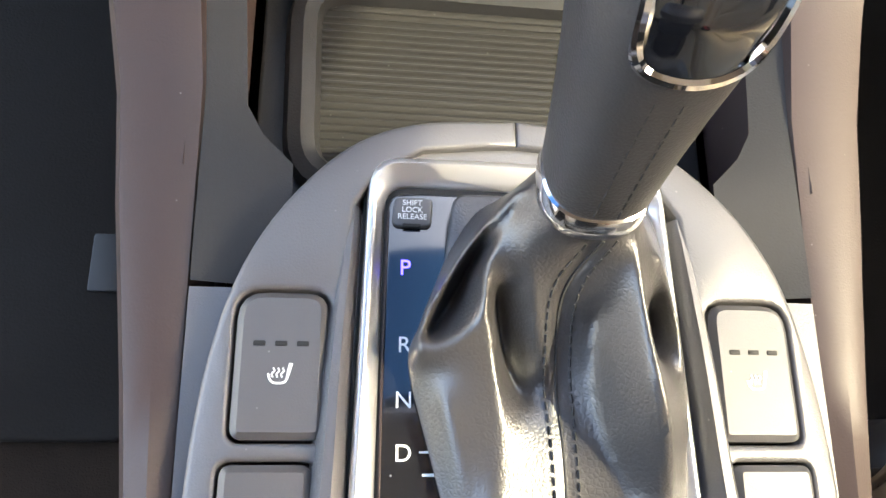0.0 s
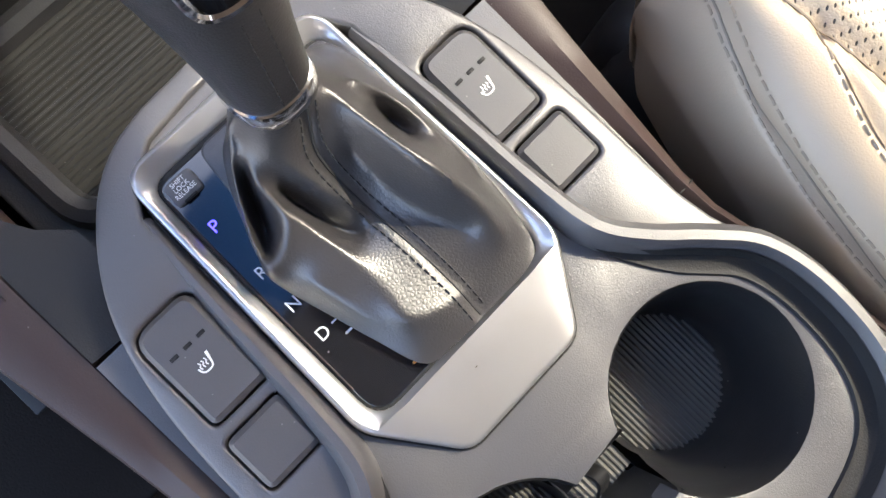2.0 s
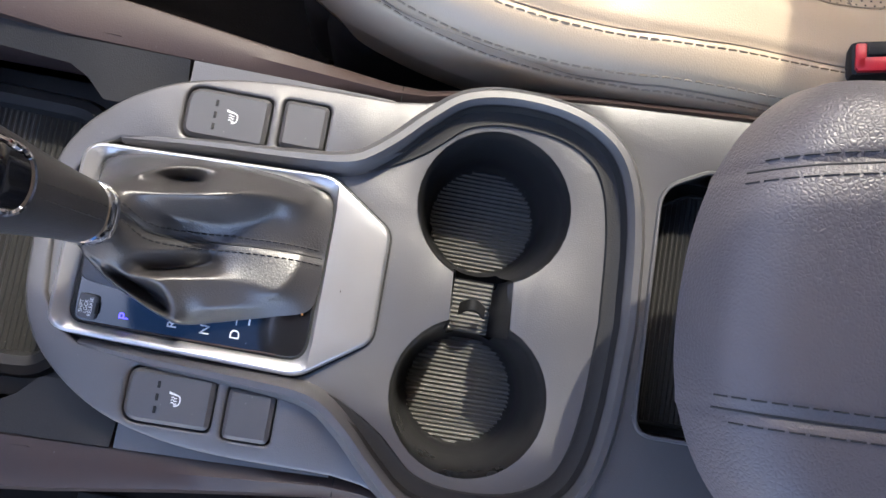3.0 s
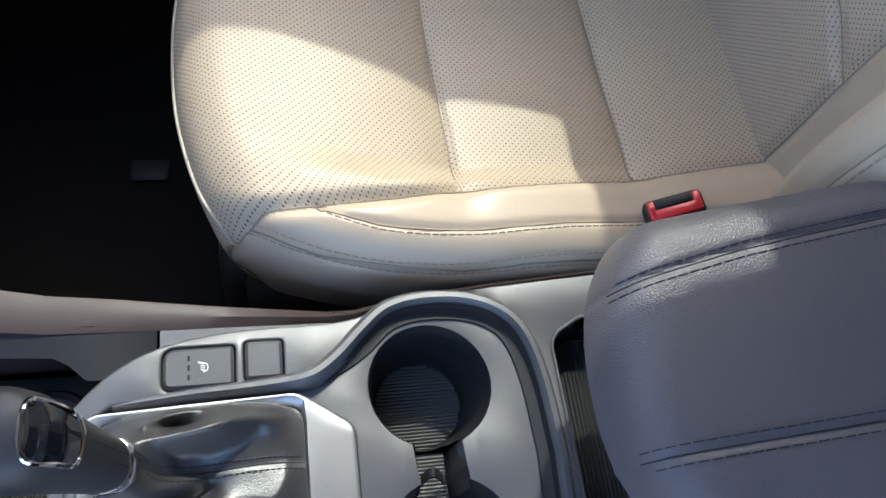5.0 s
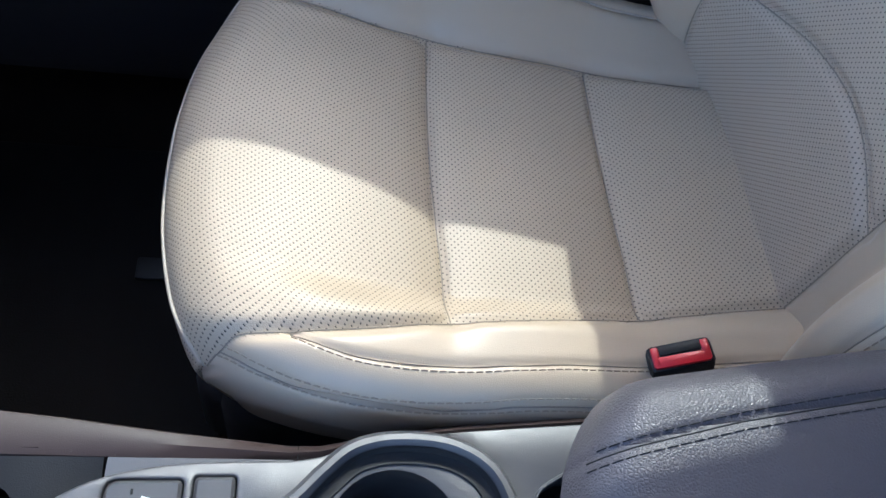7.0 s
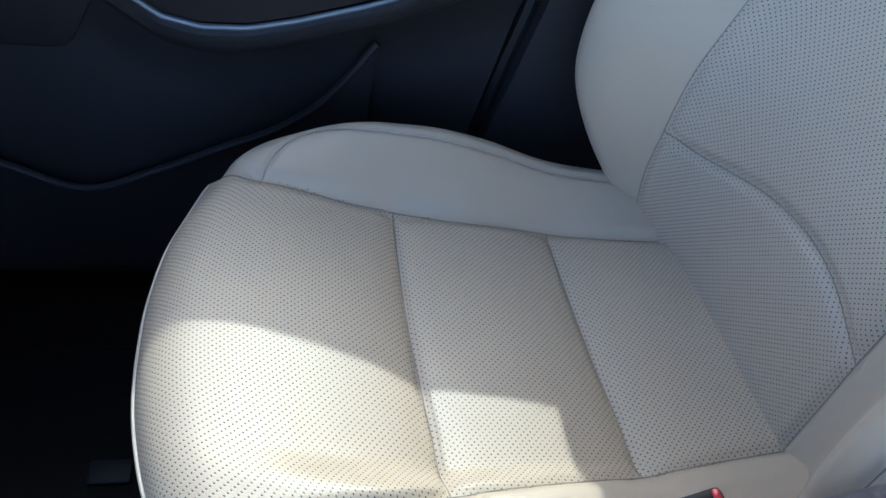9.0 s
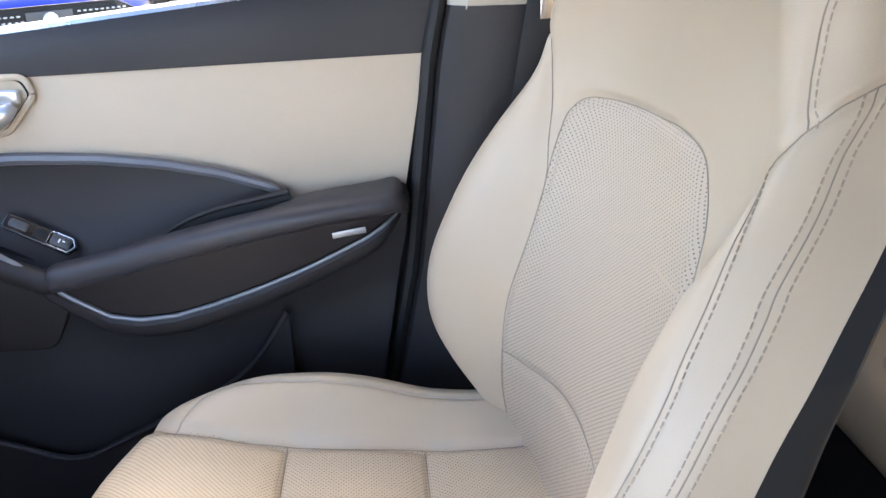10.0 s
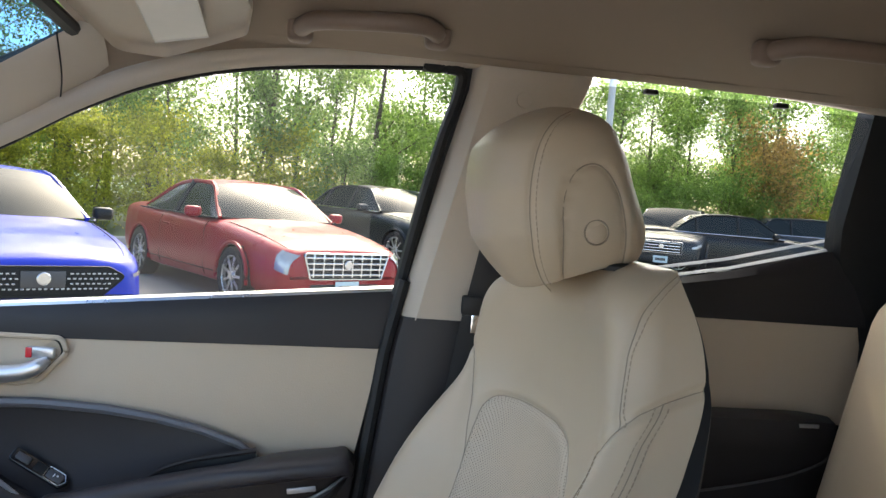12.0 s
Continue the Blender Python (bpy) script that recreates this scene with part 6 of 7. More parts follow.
    for z in np.linspace(0.05, 1.2, 24):
        yy_ = np.interp(z, [0.05, 0.83, 0.965, 1.20], [-1.2, -1.195, -1.125, -1.148])
        x = 0.735 - 0.035 * max(0, (z - 0.9) / 0.3)
        rows.append([(x + 0.03, yy_ + 0.01, z), (x, yy_, z), (x - 0.012, yy_ - 0.04, z), (x - 0.012, yy_ - 0.4, z), (x + 0.03, yy_ - 0.75, z)])
    tagged(part("pillar_rear", sheet(np.array(rows)), SEAL), "charcoal rear pillar cover beside the rear seat", "pillar", kind="structure")
    # rear seat
    r = thing("rear_seat", "beige leather rear bench seat", "car seat", (0.35, -1.2, 0))

    def pad(c, size, rad, rx=0.0):
        bm = bmesh.new()
        bmesh.ops.create_cube(bm, size=1)
        for v in bm.verts:
            v.co = Vector([v.co[i] * size[i] for i in range(3)])
        bmesh.ops.bevel(bm, geom=bm.edges[:], offset=rad, segments=5, affect="EDGES", profile=0.5)
        bmesh.ops.transform(bm, matrix=Matrix.Translation(c) @ pose(0, 0, 0, rx, 0, 0), verts=bm.verts)
        return from_bmesh(bm)

    for k in range(2):
        x = 0.36 - 0.72 * k
        part("seat_cushion", pad((x, -1.07, 0.315), (0.66, 0.36, 0.16), 0.06, 4), BEIGE, r)
        part("cushion_centre", pad((x, -1.07, 0.380), (0.34, 0.32, 0.05), 0.02, 4), BEIGE, r)
        part("seat_back", pad((x * 0.93, -1.14, 0.62), (0.62, 0.17, 0.60), 0.075, 12), BEIGE, r)
        part("seat_headrest", pad((x, -1.30, 1.00), (0.26, 0.10, 0.16), 0.045, 14), BEIGE, r)
    part("rear_seat_base", block((0, -1.08, 0.12), (1.30, 0.32, 0.24), 0.03), BLACK, r)


make_pillar_and_rear()


# ---- overhead and small things ----
def make_door_mirror():
    v = thing("door_mirror", "gloss black door mirror outside the passenger window", "door mirror", (0.9, 0.3, 0.8))
    bm = bmesh.new()
    bmesh.ops.create_cube(bm, size=1)
    for p in bm.verts:
        p.co = Vector((p.co.x * 0.20, p.co.y * (0.09 if p.co.x > 0 else 0.11), p.co.z * (0.105 if p.co.x > 0 else 0.125)))
    bmesh.ops.bevel(bm, geom=bm.edges[:], offset=0.032, segments=5, affect="EDGES", profile=0.5)
    bmesh.ops.transform(bm, matrix=Matrix.Translation((0.955, 0.378, 0.875)) @ pose(0, 0, 0, 0, 0, 8), verts=bm.verts)
    part("housing", from_bmesh(bm), PIANO, v, "gloss black mirror housing")
    part("mirror_glass", moved(slab(rounded([(-0.080, -0.045), (0.080, -0.040), (0.080, 0.040), (-0.080, 0.045)], 0.022, 5), 0.0, 0.003, 0.001), Matrix.Translation((0.950, 0.3245, 0.875)) @ pose(0, 0, 0, 90, 0, 8)), CHROME, v, "mirror glass")
    part("stalk", block((0.845, 0.401, 0.825), (0.09, 0.05, 0.03), 0.012, 3), BLACK, v)
    part("foot", block((0.800, 0.416, 0.80), (0.04, 0.09, 0.05), 0.015, 3), BLACK, v)


make_door_mirror()


def make_grab_handle(p, q, drop=0.045):
    p, q = Vector(p), Vector(q)
    h = thing("grab_handle", "beige plastic grab handle on the headliner", "grab handle", tuple((p + q) / 2), "grab handles")
    ax = (q - p).normalized()
    down = Vector((-1, 0, 0.06)).normalized()
    pts = [p, p + ax * 0.01 + down * drop * 0.6, p + ax * 0.04 + down * drop, q - ax * 0.04 + down * drop, q - ax * 0.01 + down * drop * 0.6, q]
    L = curve_through([tuple(v) for v in pts], 8)
    part("grip", tube(L, 0.0125, 10), TAUPE, h)
    for c in (p, q):
        part("mount", block(tuple(c), (0.03, 0.035, 0.034), 0.010, 3), TAUPE, h)
    part("coat_hook", tube(curve_through([tuple(q - ax * 0.03 + down * 0.01), tuple(q - ax * 0.035 + down * 0.03), tuple(q - ax * 0.03 + down * 0.045 + Vector((-0.012, 0, 0)))], 5), 0.004, 8), TAUPE, h)
    return h


make_grab_handle((0.598, -0.222, 1.200), (0.578, -0.405, 1.207), 0.055)
make_grab_handle((0.485, -0.825, 1.214), (0.485, -1.02, 1.214), 0.05)


def make_visor():
    v = thing("sun_visor", "beige sun visor with a white warning label", "sun visor", (0.4, 0.0, 1.16))
    out = rounded([(0.14, 0.045), (0.635, 0.022), (0.655, -0.040), (0.565, -0.158), (0.49, -0.172), (0.14, -0.165)][::-1], 0.03, 6)

    def hang(x, y):
        return roof_z(x, y) - 0.026

    part("visor_board", slab(out, -0.008, 0.008, 0.006, (), 3, hang), PILLARBEIGE, v)
    lab = [(0.44, -0.044), (0.602, -0.036), (0.576, -0.108), (0.44, -0.114)][::-1]
    part("warning_label", slab(lab, -0.0095, -0.0072, 0.0002, (), 1, hang), LABELWHITE, v, "plain white label")
    return v


make_visor()


def make_floor_mat():
    f = thing("floor_mat", "black rubber floor mat with a grey anchor clip", "floor mat", (0.4, 0.3, 0))
    part("mat", slab(rounded([(0.17, 0.0), (0.62, 0.0), (0.62, 0.62), (0.17, 0.62)], 0.05), 0.001, 0.012, 0.004), MATRUBBER, f)
    part("anchor_clip", block((0.437, 0.095, 0.015), (0.030, 0.045, 0.006), 0.003), BLACK, f)
    g = thing("floor_mat", "black rubber floor mat with a grey anchor clip", "floor mat", (-0.4, 0.3, 0))
    part("mat", slab(rounded([(-0.62, 0.0), (-0.17, 0.0), (-0.17, 0.62), (-0.62, 0.62)], 0.05), 0.001, 0.012, 0.004), MATRUBBER, g)
    part("anchor_clip", block((-0.230, 0.130, 0.0135), (0.03, 0.045, 0.005), 0.002), BLACK, g)


make_floor_mat()


# ---- outside ----
def ground_z(x):
    return -0.42 + 0.027 * np.clip(np.asarray(x, float) - 8.0, 0, 25)


ASPHALT = surface("asphalt", (0.24, 0.232, 0.215), 0.9, grain=220, bump=0.8, vary=0.25, stain=0.7)
GRASS = surface("grass", (0.07, 0.10, 0.03), 0.95, grain=60, bump=1.0, vary=0.5, stain=1.5)
KERB = surface("concrete_kerb", (0.35, 0.34, 0.32), 0.9, grain=150, bump=0.5)
BARK = surface("bark", (0.13, 0.10, 0.075), 0.95, grain=40, bump=1.0, vary=0.4, stain=6)
TYRE = surface("tyre_rubber", (0.015, 0.015, 0.016), 0.8, grain=200, bump=0.3)
ALLOY = surface("wheel_alloy", (0.6, 0.6, 0.62), 0.3, metal=0.9, bump=0)
LENS = surface("headlight_lens", (0.42, 0.42, 0.43), 0.18, metal=0.5, coat=1.0, grain=45, bump=0.6, vary=0.35, stain=14)
CARGLASS = surface("dark_car_glass", (0.02, 0.026, 0.028), 0.05, coat=0.0, bump=0, spec=0.16)
PLATE = surface("number_plate", (0.55, 0.68, 0.72), 0.5, bump=0)
POLE = surface("painted_pole", (0.62, 0.62, 0.62), 0.5, bump=0)


def paint(name, color, metal=0.35):
    return surface(name, color, 0.34, metal=metal, grain=4000, bump=0.02, vary=0.04, stain=3, coat=0.3, spec=0.3)


def leaf_material(name, color):
    m, t, p = nodes(name)
    geo = t.nodes.new("ShaderNodeNewGeometry")
    base = mixed(t, geo.outputs["Random Per Island"], rgb(color, 0.55), rgb((color[0] * 1.2, color[1] * 1.15, color[2]), 1.25))
    t.links.new(base, p.inputs["Base Color"])
    p.inputs["Roughness"].default_value = 0.55
    thin = add(t, "ShaderNodeBsdfTranslucent")
    t.links.new(base, thin.inputs["Color"])
    mix = t.nodes.new("ShaderNodeMixShader")
    mix.inputs[0].default_value = 0.55
    t.links.new(p.outputs[0], mix.inputs[1])
    t.links.new(thin.outputs[0], mix.inputs[2])
    t.links.new(mix.outputs[0], t.nodes["Material Output"].inputs[0])
    return m


LEAF = leaf_material("green_leaves", (0.205, 0.325, 0.08))
LEAF_PALE = leaf_material("pale_green_leaves", (0.27, 0.40, 0.12))
LEAF_YELLOW = leaf_material("yellowing_leaves", (0.42, 0.45, 0.055))
LEAF_BROWN = leaf_material("browning_leaves", (0.48, 0.33, 0.12))


TREELINE = [Vector((*p, 0.0)) for p in ((9.5, 40.0), (10.5, 20.0), (12.0, 10.0), (13.6, 5.0), (16.0, 0.0), (18.2, -6.0), (19.6, -12.0), (21.0, -20.0), (23.0, -34.0), (24.0, -50.0))]


def make_ground():
    xs = np.r_[-3000, -200, -30, 0, 3, 10, 16, 20, 33, 60, 300, 3000]
    ys = np.r_[-3000, -200, -40, -10, 0, 10, 40, 200, 3000]
    P = np.array([[(x, y, float(ground_z(x))) for y in ys] for x in xs])
    tagged(part("ground", sheet(P), ASPHALT), "grey asphalt parking lot", "ground", kind="structure")
    # verge behind the parked cars, along the line of trees
    line = curve_through([(p.x, p.y, 0) for p in TREELINE], 10)
    T = np.gradient(line, axis=0)
    T /= np.linalg.norm(T, axis=1)[:, None]
    n = np.stack([-T[:, 1], T[:, 0], 0 * T[:, 0]], 1)
    rows = []
    for k in np.r_[0, 0.6, 2, 5, 12, 40]:
        P = line + n * k
        P[:, 2] = ground_z(P[:, 0]) + 0.13 + 0.04 * np.sin(P[:, 1] * 0.9) * (k > 0.3) + 0.015 * k
        rows.append(P)
    tagged(part("ground_verge", sheet(np.array(rows)), GRASS), "rough grass verge behind the parked cars", "grass", kind="structure")
    line[:, 2] = ground_z(line[:, 0])
    G = np.stack([line + n * a + np.array([0, 0, z]) for a, z in ((-0.16, -0.02), (-0.16, 0.12), (-0.14, 0.14), (0.0, 0.14), (0.02, 0.1))])
    tagged(part("kerb", sheet(G), KERB), "pale concrete kerb along the verge", "kerb", kind="structure")


make_ground()


def make_wheel(car, x, y, r, w=0.2):
    side = 1 if y > 0 else -1
    m = Matrix.Translation((x, y, r)) @ pose(0, 0, 0, -90 * side, 0, 0)
    prof = [(r * 0.70, 0.0), (r * 0.74, 0.01), (r * 0.94, 0.012), (r, -0.02), (r, -w + 0.02), (r * 0.94, -w), (r * 0.6, -w)]
    tyre = part("wheel", moved(turned(prof, 32), m), TYRE, car)
    spokes = [turned([(r * 0.72, 0.002), (r * 0.70, -0.012), (r * 0.66, -0.014), (r * 0.65, -0.05)], 32), turned([(0.0, 0.0), (r * 0.16, -0.002), (r * 0.2, -0.03)], 20)]
    for k in range(9):
        a = k * 2 * math.pi / 9
        spokes.append(moved(block((r * 0.42, 0, -0.018), (r * 0.54, r * 0.085, 0.02), 0.006), pose(0, 0, 0, 0, 0, math.degrees(a))))
    part("rim", moved(joined(*spokes), m), ALLOY, tyre, "spoked alloy rim")
    part("brake_disc", moved(turned([(0, -0.06), (r * 0.64, -0.06)], 24), m), GAP, tyre)


def make_car(label, colour, at, heading, L=4.75, W=1.84, H=1.43, kind="sedan", grille="bars", mirrors=None):
    """A parked car; x runs forward from its middle, z up from the ground."""
    car = thing("parked_car", label, "car", (0, 0, 0), "parked cars")
    f = L / 2
    hw = W / 2
    tall = H / 1.43
    st = np.array([f, f - 0.03, f - 0.12, f - 0.30, f - 0.6, f - 1.05, f - 1.5, 0.2, -0.8, -1.5, -f + 0.55, -f + 0.2, -f + 0.05, -f])
    top = np.array([0.60, 0.68, 0.735, 0.78, 0.84, 0.90, 0.945, 0.95, 0.97, 1.0, 1.02, 1.0, 0.93, 0.80]) * tall
    wid = np.array([*((0.74, 0.80, 0.87, 0.92) if grille == "bars" else (0.68, 0.77, 0.85, 0.91) if grille == "mesh" else (0.60, 0.70, 0.80, 0.89)), 0.95, 0.985, 1.0, 1.0, 1.0, 1.0, 0.96, 0.90, 0.82, 0.74]) * hw
    bot = np.array([0.30, 0.25, 0.21, 0.19, 0.19, 0.19, 0.19, 0.19, 0.19, 0.19, 0.22, 0.26, 0.32, 0.42])
    xs = np.linspace(f, -f, 140)
    rings = []
    for x in xs:
        t_, w_, b_ = (np.interp(-x, -st, a) for a in (top, wid, bot))
        crown = 0.035
        sh = t_ - 0.10
        pts = [(0, b_), (w_ * 0.8, b_), (w_ * 0.95, b_ + 0.05), (w_ * 0.995, b_ + 0.16), (w_ * 1.0, 0.5 * (b_ + sh)), (w_ * 0.985, sh - 0.05), (w_ * 0.96, sh + 0.02), (w_ * 0.91, t_ - 0.035), (w_ * 0.82, t_ - 0.008), (w_ * 0.5, t_ + crown * 0.75), (0, t_ + crown)]
        run = np.r_[0, np.cumsum(np.hypot(*np.diff(np.array(pts), axis=0).T))]
        cut = np.linspace(0, run[-1], 34)
        pts = [(float(np.interp(q, run, [p[0] for p in pts])), float(np.interp(q, run, [p[1] for p in pts]))) for q in cut]
        ring = pts + [(-y, z) for y, z in pts[-2:0:-1]]
        rings.append([(x, y, z) for y, z in ring])
    V, F, _ = sheet(np.array(rings), False, True)
    n = len(rings[0])
    F = F + [tuple(range(n)), tuple(range(139 * n, 140 * n))[::-1]]
    # wheel arches: faces near the wheels are left out
    xf, xr, r = f - 0.93, -f + 1.02, 0.335
    keep = []
    for q in F:
        c = np.mean([V[i] for i in q], 0)
        if len(q) == 4 and abs(c[1]) > hw * 0.7 and min(math.hypot(c[0] - xf, c[2] - r), math.hypot(c[0] - xr, c[2] - r)) < r * 1.13:
            continue
        keep.append(q)
    part("body", (V, keep, None), colour, car)
    for x in (xf, xr):
        for y in (hw * 0.985, -hw * 0.985):
            make_wheel(car, x, y, r)
            sg = 1 if y > 0 else -1
            arc = [(x + r * 1.13 * math.cos(a), sg * hw * 0.985, r + r * 1.13 * math.sin(a)) for a in np.linspace(-0.15, math.pi + 0.15, 24)]
            part("arch_lip", tube(np.array(arc), 0.022, 6), colour, car)
            m = np.array([[(x + q * math.cos(a), sg * (hw * 0.96 - d), r + q * math.sin(a)) for a in np.linspace(-0.2, math.pi + 0.2, 20)] for q, d in ((r * 1.14, 0), (r * 1.14, 0.3), (0.02, 0.3))])
            part("wheel_housing", sheet(m), GAP, car)
    # greenhouse
    coupe = kind == "coupe"
    b0, b1 = f - 1.42, -f + (0.65 if coupe else 0.72)
    r0, r1 = f - 2.18, (-0.95 if coupe else -1.12)
    belt = 0.955 * tall
    if kind == "suv":
        b0, b1, r0, r1 = f - 1.15, -f + 0.2, f - 1.75, -f + 0.6
    rw, bw = hw * 0.64, hw * 0.89

    def roof_pt(u, v):
        x = r0 + (r1 - r0) * u
        z = H - 0.055 * (2 * u - 0.8) ** 2 - 0.05 * abs(v) ** 2.6
        return (x, rw * v, z)

    part("roof", sheet(np.array([[roof_pt(u, v) for v in np.linspace(-1, 1, 17)] for u in np.linspace(0, 1, 12)])), colour, car)

    def screen(x0, x1, u):
        out = []
        for s in np.linspace(0, 1, 8):
            row = []
            for v in np.linspace(-1, 1, 17):
                p = np.array((x0 - 0.16 * v * v * math.copysign(1, x0), bw * 0.94 * v, belt + 0.01))
                q = np.array(roof_pt(u, v))
                row.append(p + (q - p) * s + np.array([0, 0, 0.03 * math.sin(math.pi * s)]))
            out.append(row)
        return np.array(out)

    part("windscreen", sheet(screen(b0, r0, 0.0)), CARGLASS, car)
    part("rear_screen", sheet(screen(b1, r1, 1.0)), CARGLASS, car)
    for sg in (1, -1):
        lo = [np.array((b0 - 0.16 + (b1 + 0.16 - b0 + 0.16) * u, sg * bw, belt)) for u in np.linspace(0, 1, 25)]
        hi = []
        for p in lo:
            x = p[0]
            if x > r0:
                k = (b0 - 0.16 - x) / (b0 - 0.16 - r0)
                q = np.array(roof_pt(0, sg))
                s0 = np.array((b0 - 0.16, sg * bw * 0.94, belt))
                hi.append(s0 + (q - s0) * k)
            elif x < r1:
                k = (x - (b1 + 0.16)) / (r1 - b1 - 0.16)
                q = np.array(roof_pt(1, sg))
                s0 = np.array((b1 + 0.16, sg * bw * 0.94, belt))
                hi.append(s0 + (q - s0) * k)
            else:
                hi.append(np.array(roof_pt((x - r0) / (r1 - r0), sg)))
        G = np.array([lo, [a * 0.5 + b * 0.5 + np.array([0, sg * 0.015, 0]) for a, b in zip(lo, hi)], hi])
        part("side_glass", sheet(G), CARGLASS, car)
        rail = curve_through([tuple(hi[k]) for k in range(0, 25, 3)], 4)
        part("roof_rail", tube(rail, 0.028, 6), colour, car)
        part("belt_strip", tube(np.array([tuple(p + np.array([0, sg * 0.02, 0.0])) for p in lo]), 0.012, 6), CHROME if not coupe else BLACK, car)
        for x in ((-0.35,) if coupe else (-0.15, -1.05)):
            k = int(np.argmin([abs(p[0] - x) for p in lo]))
            part("door_pillar", tube(np.array([lo[k], G[1][k] + np.array([0, sg * 0.004, 0]), hi[k]]), 0.03, 6), BLACK, car)
        part("door_mirror", moved(block((0, 0, 0), (0.12, 0.20, 0.13), 0.045, 3), Matrix.Translation((b0 - 0.42, sg * (hw + 0.075), belt + 0.055))), mirrors or colour, car)
        part("mirror_stalk", block((b0 - 0.40, sg * (hw - 0.04), belt + 0.0), (0.05, 0.12, 0.03), 0.01), BLACK, car)
        def skin(x, z, out=0.001):
            t_, w_, b_ = (np.interp(-x, -st, k) for k in (top, wid, bot))
            return (x, sg * (w_ * float(np.interp(z, [b_ + 0.05, b_ + 0.16, t_ - 0.15, t_ - 0.08, t_ - 0.035], [0.95, 0.995, 0.985, 0.96, 0.91])) + out), z)

        for x, lean in ((b0 - 0.22, 0.06), (-0.62, 0.05)) if coupe else ((b0 - 0.22, 0.06), (-0.15, 0.02), (-1.12, 0.14)):
            part("door_seam", tube(np.array([skin(x - lean * q, 0.27 + (0.90 * tall - 0.27) * q) for q in np.linspace(0, 1, 12)]), 0.005, 5), GAP, car)
        part("sill_line", tube(np.array([skin(x, 0.34) for x in np.linspace(xf - 0.45, xr + 0.45, 16)]), 0.006, 5), GAP, car)
        part("hood_seam", tube(np.array([(x, sg * 0.82 * np.interp(-x, -st, wid), np.interp(-x, -st, top) - 0.007) for x in np.linspace(f - 0.16, b0 + 0.05, 14)]), 0.004, 5), GAP, car)
        part("door_handle", block((-0.45, sg * hw * 0.985, 0.80 * tall), (0.18, 0.02, 0.025), 0.008), colour, car)
        # headlamp wrapped round the corner
        z0, z1, x0, x1, rise = {"bars": (0.455, 0.665, 0.02, 0.16, 0.05), "mesh": (0.575, 0.635, 0.03, 0.42, 0.06)}.get(grille, (0.56 * tall, 0.64 * tall, 0.03, 0.34, 0.05))
        P = []
        for q in np.linspace(0, 1, 5):
            row = []
            for x in f - np.linspace(x0, x1, 9):
                back_by = (f - x - x0) / (x1 - x0)
                z = z0 + (z1 - z0) * q * (1.0 if grille == "bars" else 0.45 + 0.55 * back_by) + rise * back_by
                t_, w_, b_ = (np.interp(-x, -st, k) for k in (top, wid, bot))
                row.append((x, sg * (w_ * float(np.interp(z, [b_ + 0.05, b_ + 0.16, t_ - 0.15, t_ - 0.08, t_ - 0.035, t_], [0.95, 0.995, 0.985, 0.96, 0.91, 0.80])) + 0.006), z))
            P.append(row)
        lampg = np.array(P)
        lampg[..., 0] += 0.012
        part("headlight", sheet(lampg), LENS, car, "clear headlight")
        if grille != "bars":
            part("fog_recess", block((f - 0.10, sg * hw * 0.72, 0.36), (0.12, 0.28, 0.12), 0.03), BLACK, car)
    part("lower_intake", block((f - 0.02, 0, 0.30), (0.06, hw * 1.0, 0.12), 0.03), BLACK, car)
    stand = Matrix.Translation((f - 0.03, 0, 0)) @ Matrix(((0, 0, 1, 0), (1, 0, 0, 0), (0, 1, 0, 0), (0, 0, 0, 1)))
    if grille == "mesh":
        mouth = [(-0.48, 0.665), (-0.62, 0.59), (-0.44, 0.43), (0.44, 0.43), (0.62, 0.59), (0.48, 0.665)]
    elif grille == "bars":
        mouth = [(-0.56, 0.690), (-0.47, 0.41), (0.47, 0.41), (0.56, 0.690)]
    else:
        mouth = [(-0.44, 0.68 * tall), (-0.44, 0.43 * tall), (0.44, 0.43 * tall), (0.44, 0.68 * tall)]
    rim = rounded(mouth, 0.03, 4)
    back = part("grille", moved(slab(rim, 0.0, 0.045, 0.01), stand), GAP, car, "dark grille")
    part("grille_frame", moved(tube(np.array([(y, z, 0.045) for y, z in rim]), 0.011 if grille == "bars" else 0.007, 6, True), stand), CHROME if grille in ("bars", "plain") else BLACK, back)
    if grille == "bars":
        bars = [block((f + 0.018, 0, z), (0.012, 1.08 - 0.64 * (0.66 - z), 0.020), 0.004) for z in np.linspace(0.46, 0.645, 4)]
        bars += [block((f + 0.020, y, 0.557), (0.012, 0.018, 0.26), 0.004) for y in np.linspace(-0.44, 0.44, 8)]
        for b in bars:
            part("grille_bar", b, CHROME, back)
    elif grille == "mesh":
        dots = []
        for i in range(-14, 15):
            for j in range(6):
                y, z = i * 0.041 + (j % 2) * 0.02, 0.45 + j * 0.040
                if inside(np.array([y]), np.array([z]), inset(rim, 0.02))[0] and not (abs(y) < 0.17 and 0.50 < z < 0.63):
                    dots.append(block((f + 0.018, y, z), (0.006, 0.024, 0.012), 0.002))
        part("grille_mesh", joined(*dots), ALLOY, back)
        part("grille_centre", block((f + 0.018, 0, 0.565), (0.012, 0.32, 0.13), 0.02), BUTTON, back)
    else:
        for z in np.linspace(0.47, 0.65, 4):
            part("grille_bar", block((f + 0.022, 0, z * tall), (0.012, 0.8, 0.02), 0.004), BLACK if grille == "dark" else CHROME, back)
    m = Matrix.Translation((f + 0.036, 0, 0.575 * tall)) @ pose(0, 0, 0, 0, 90, 0)
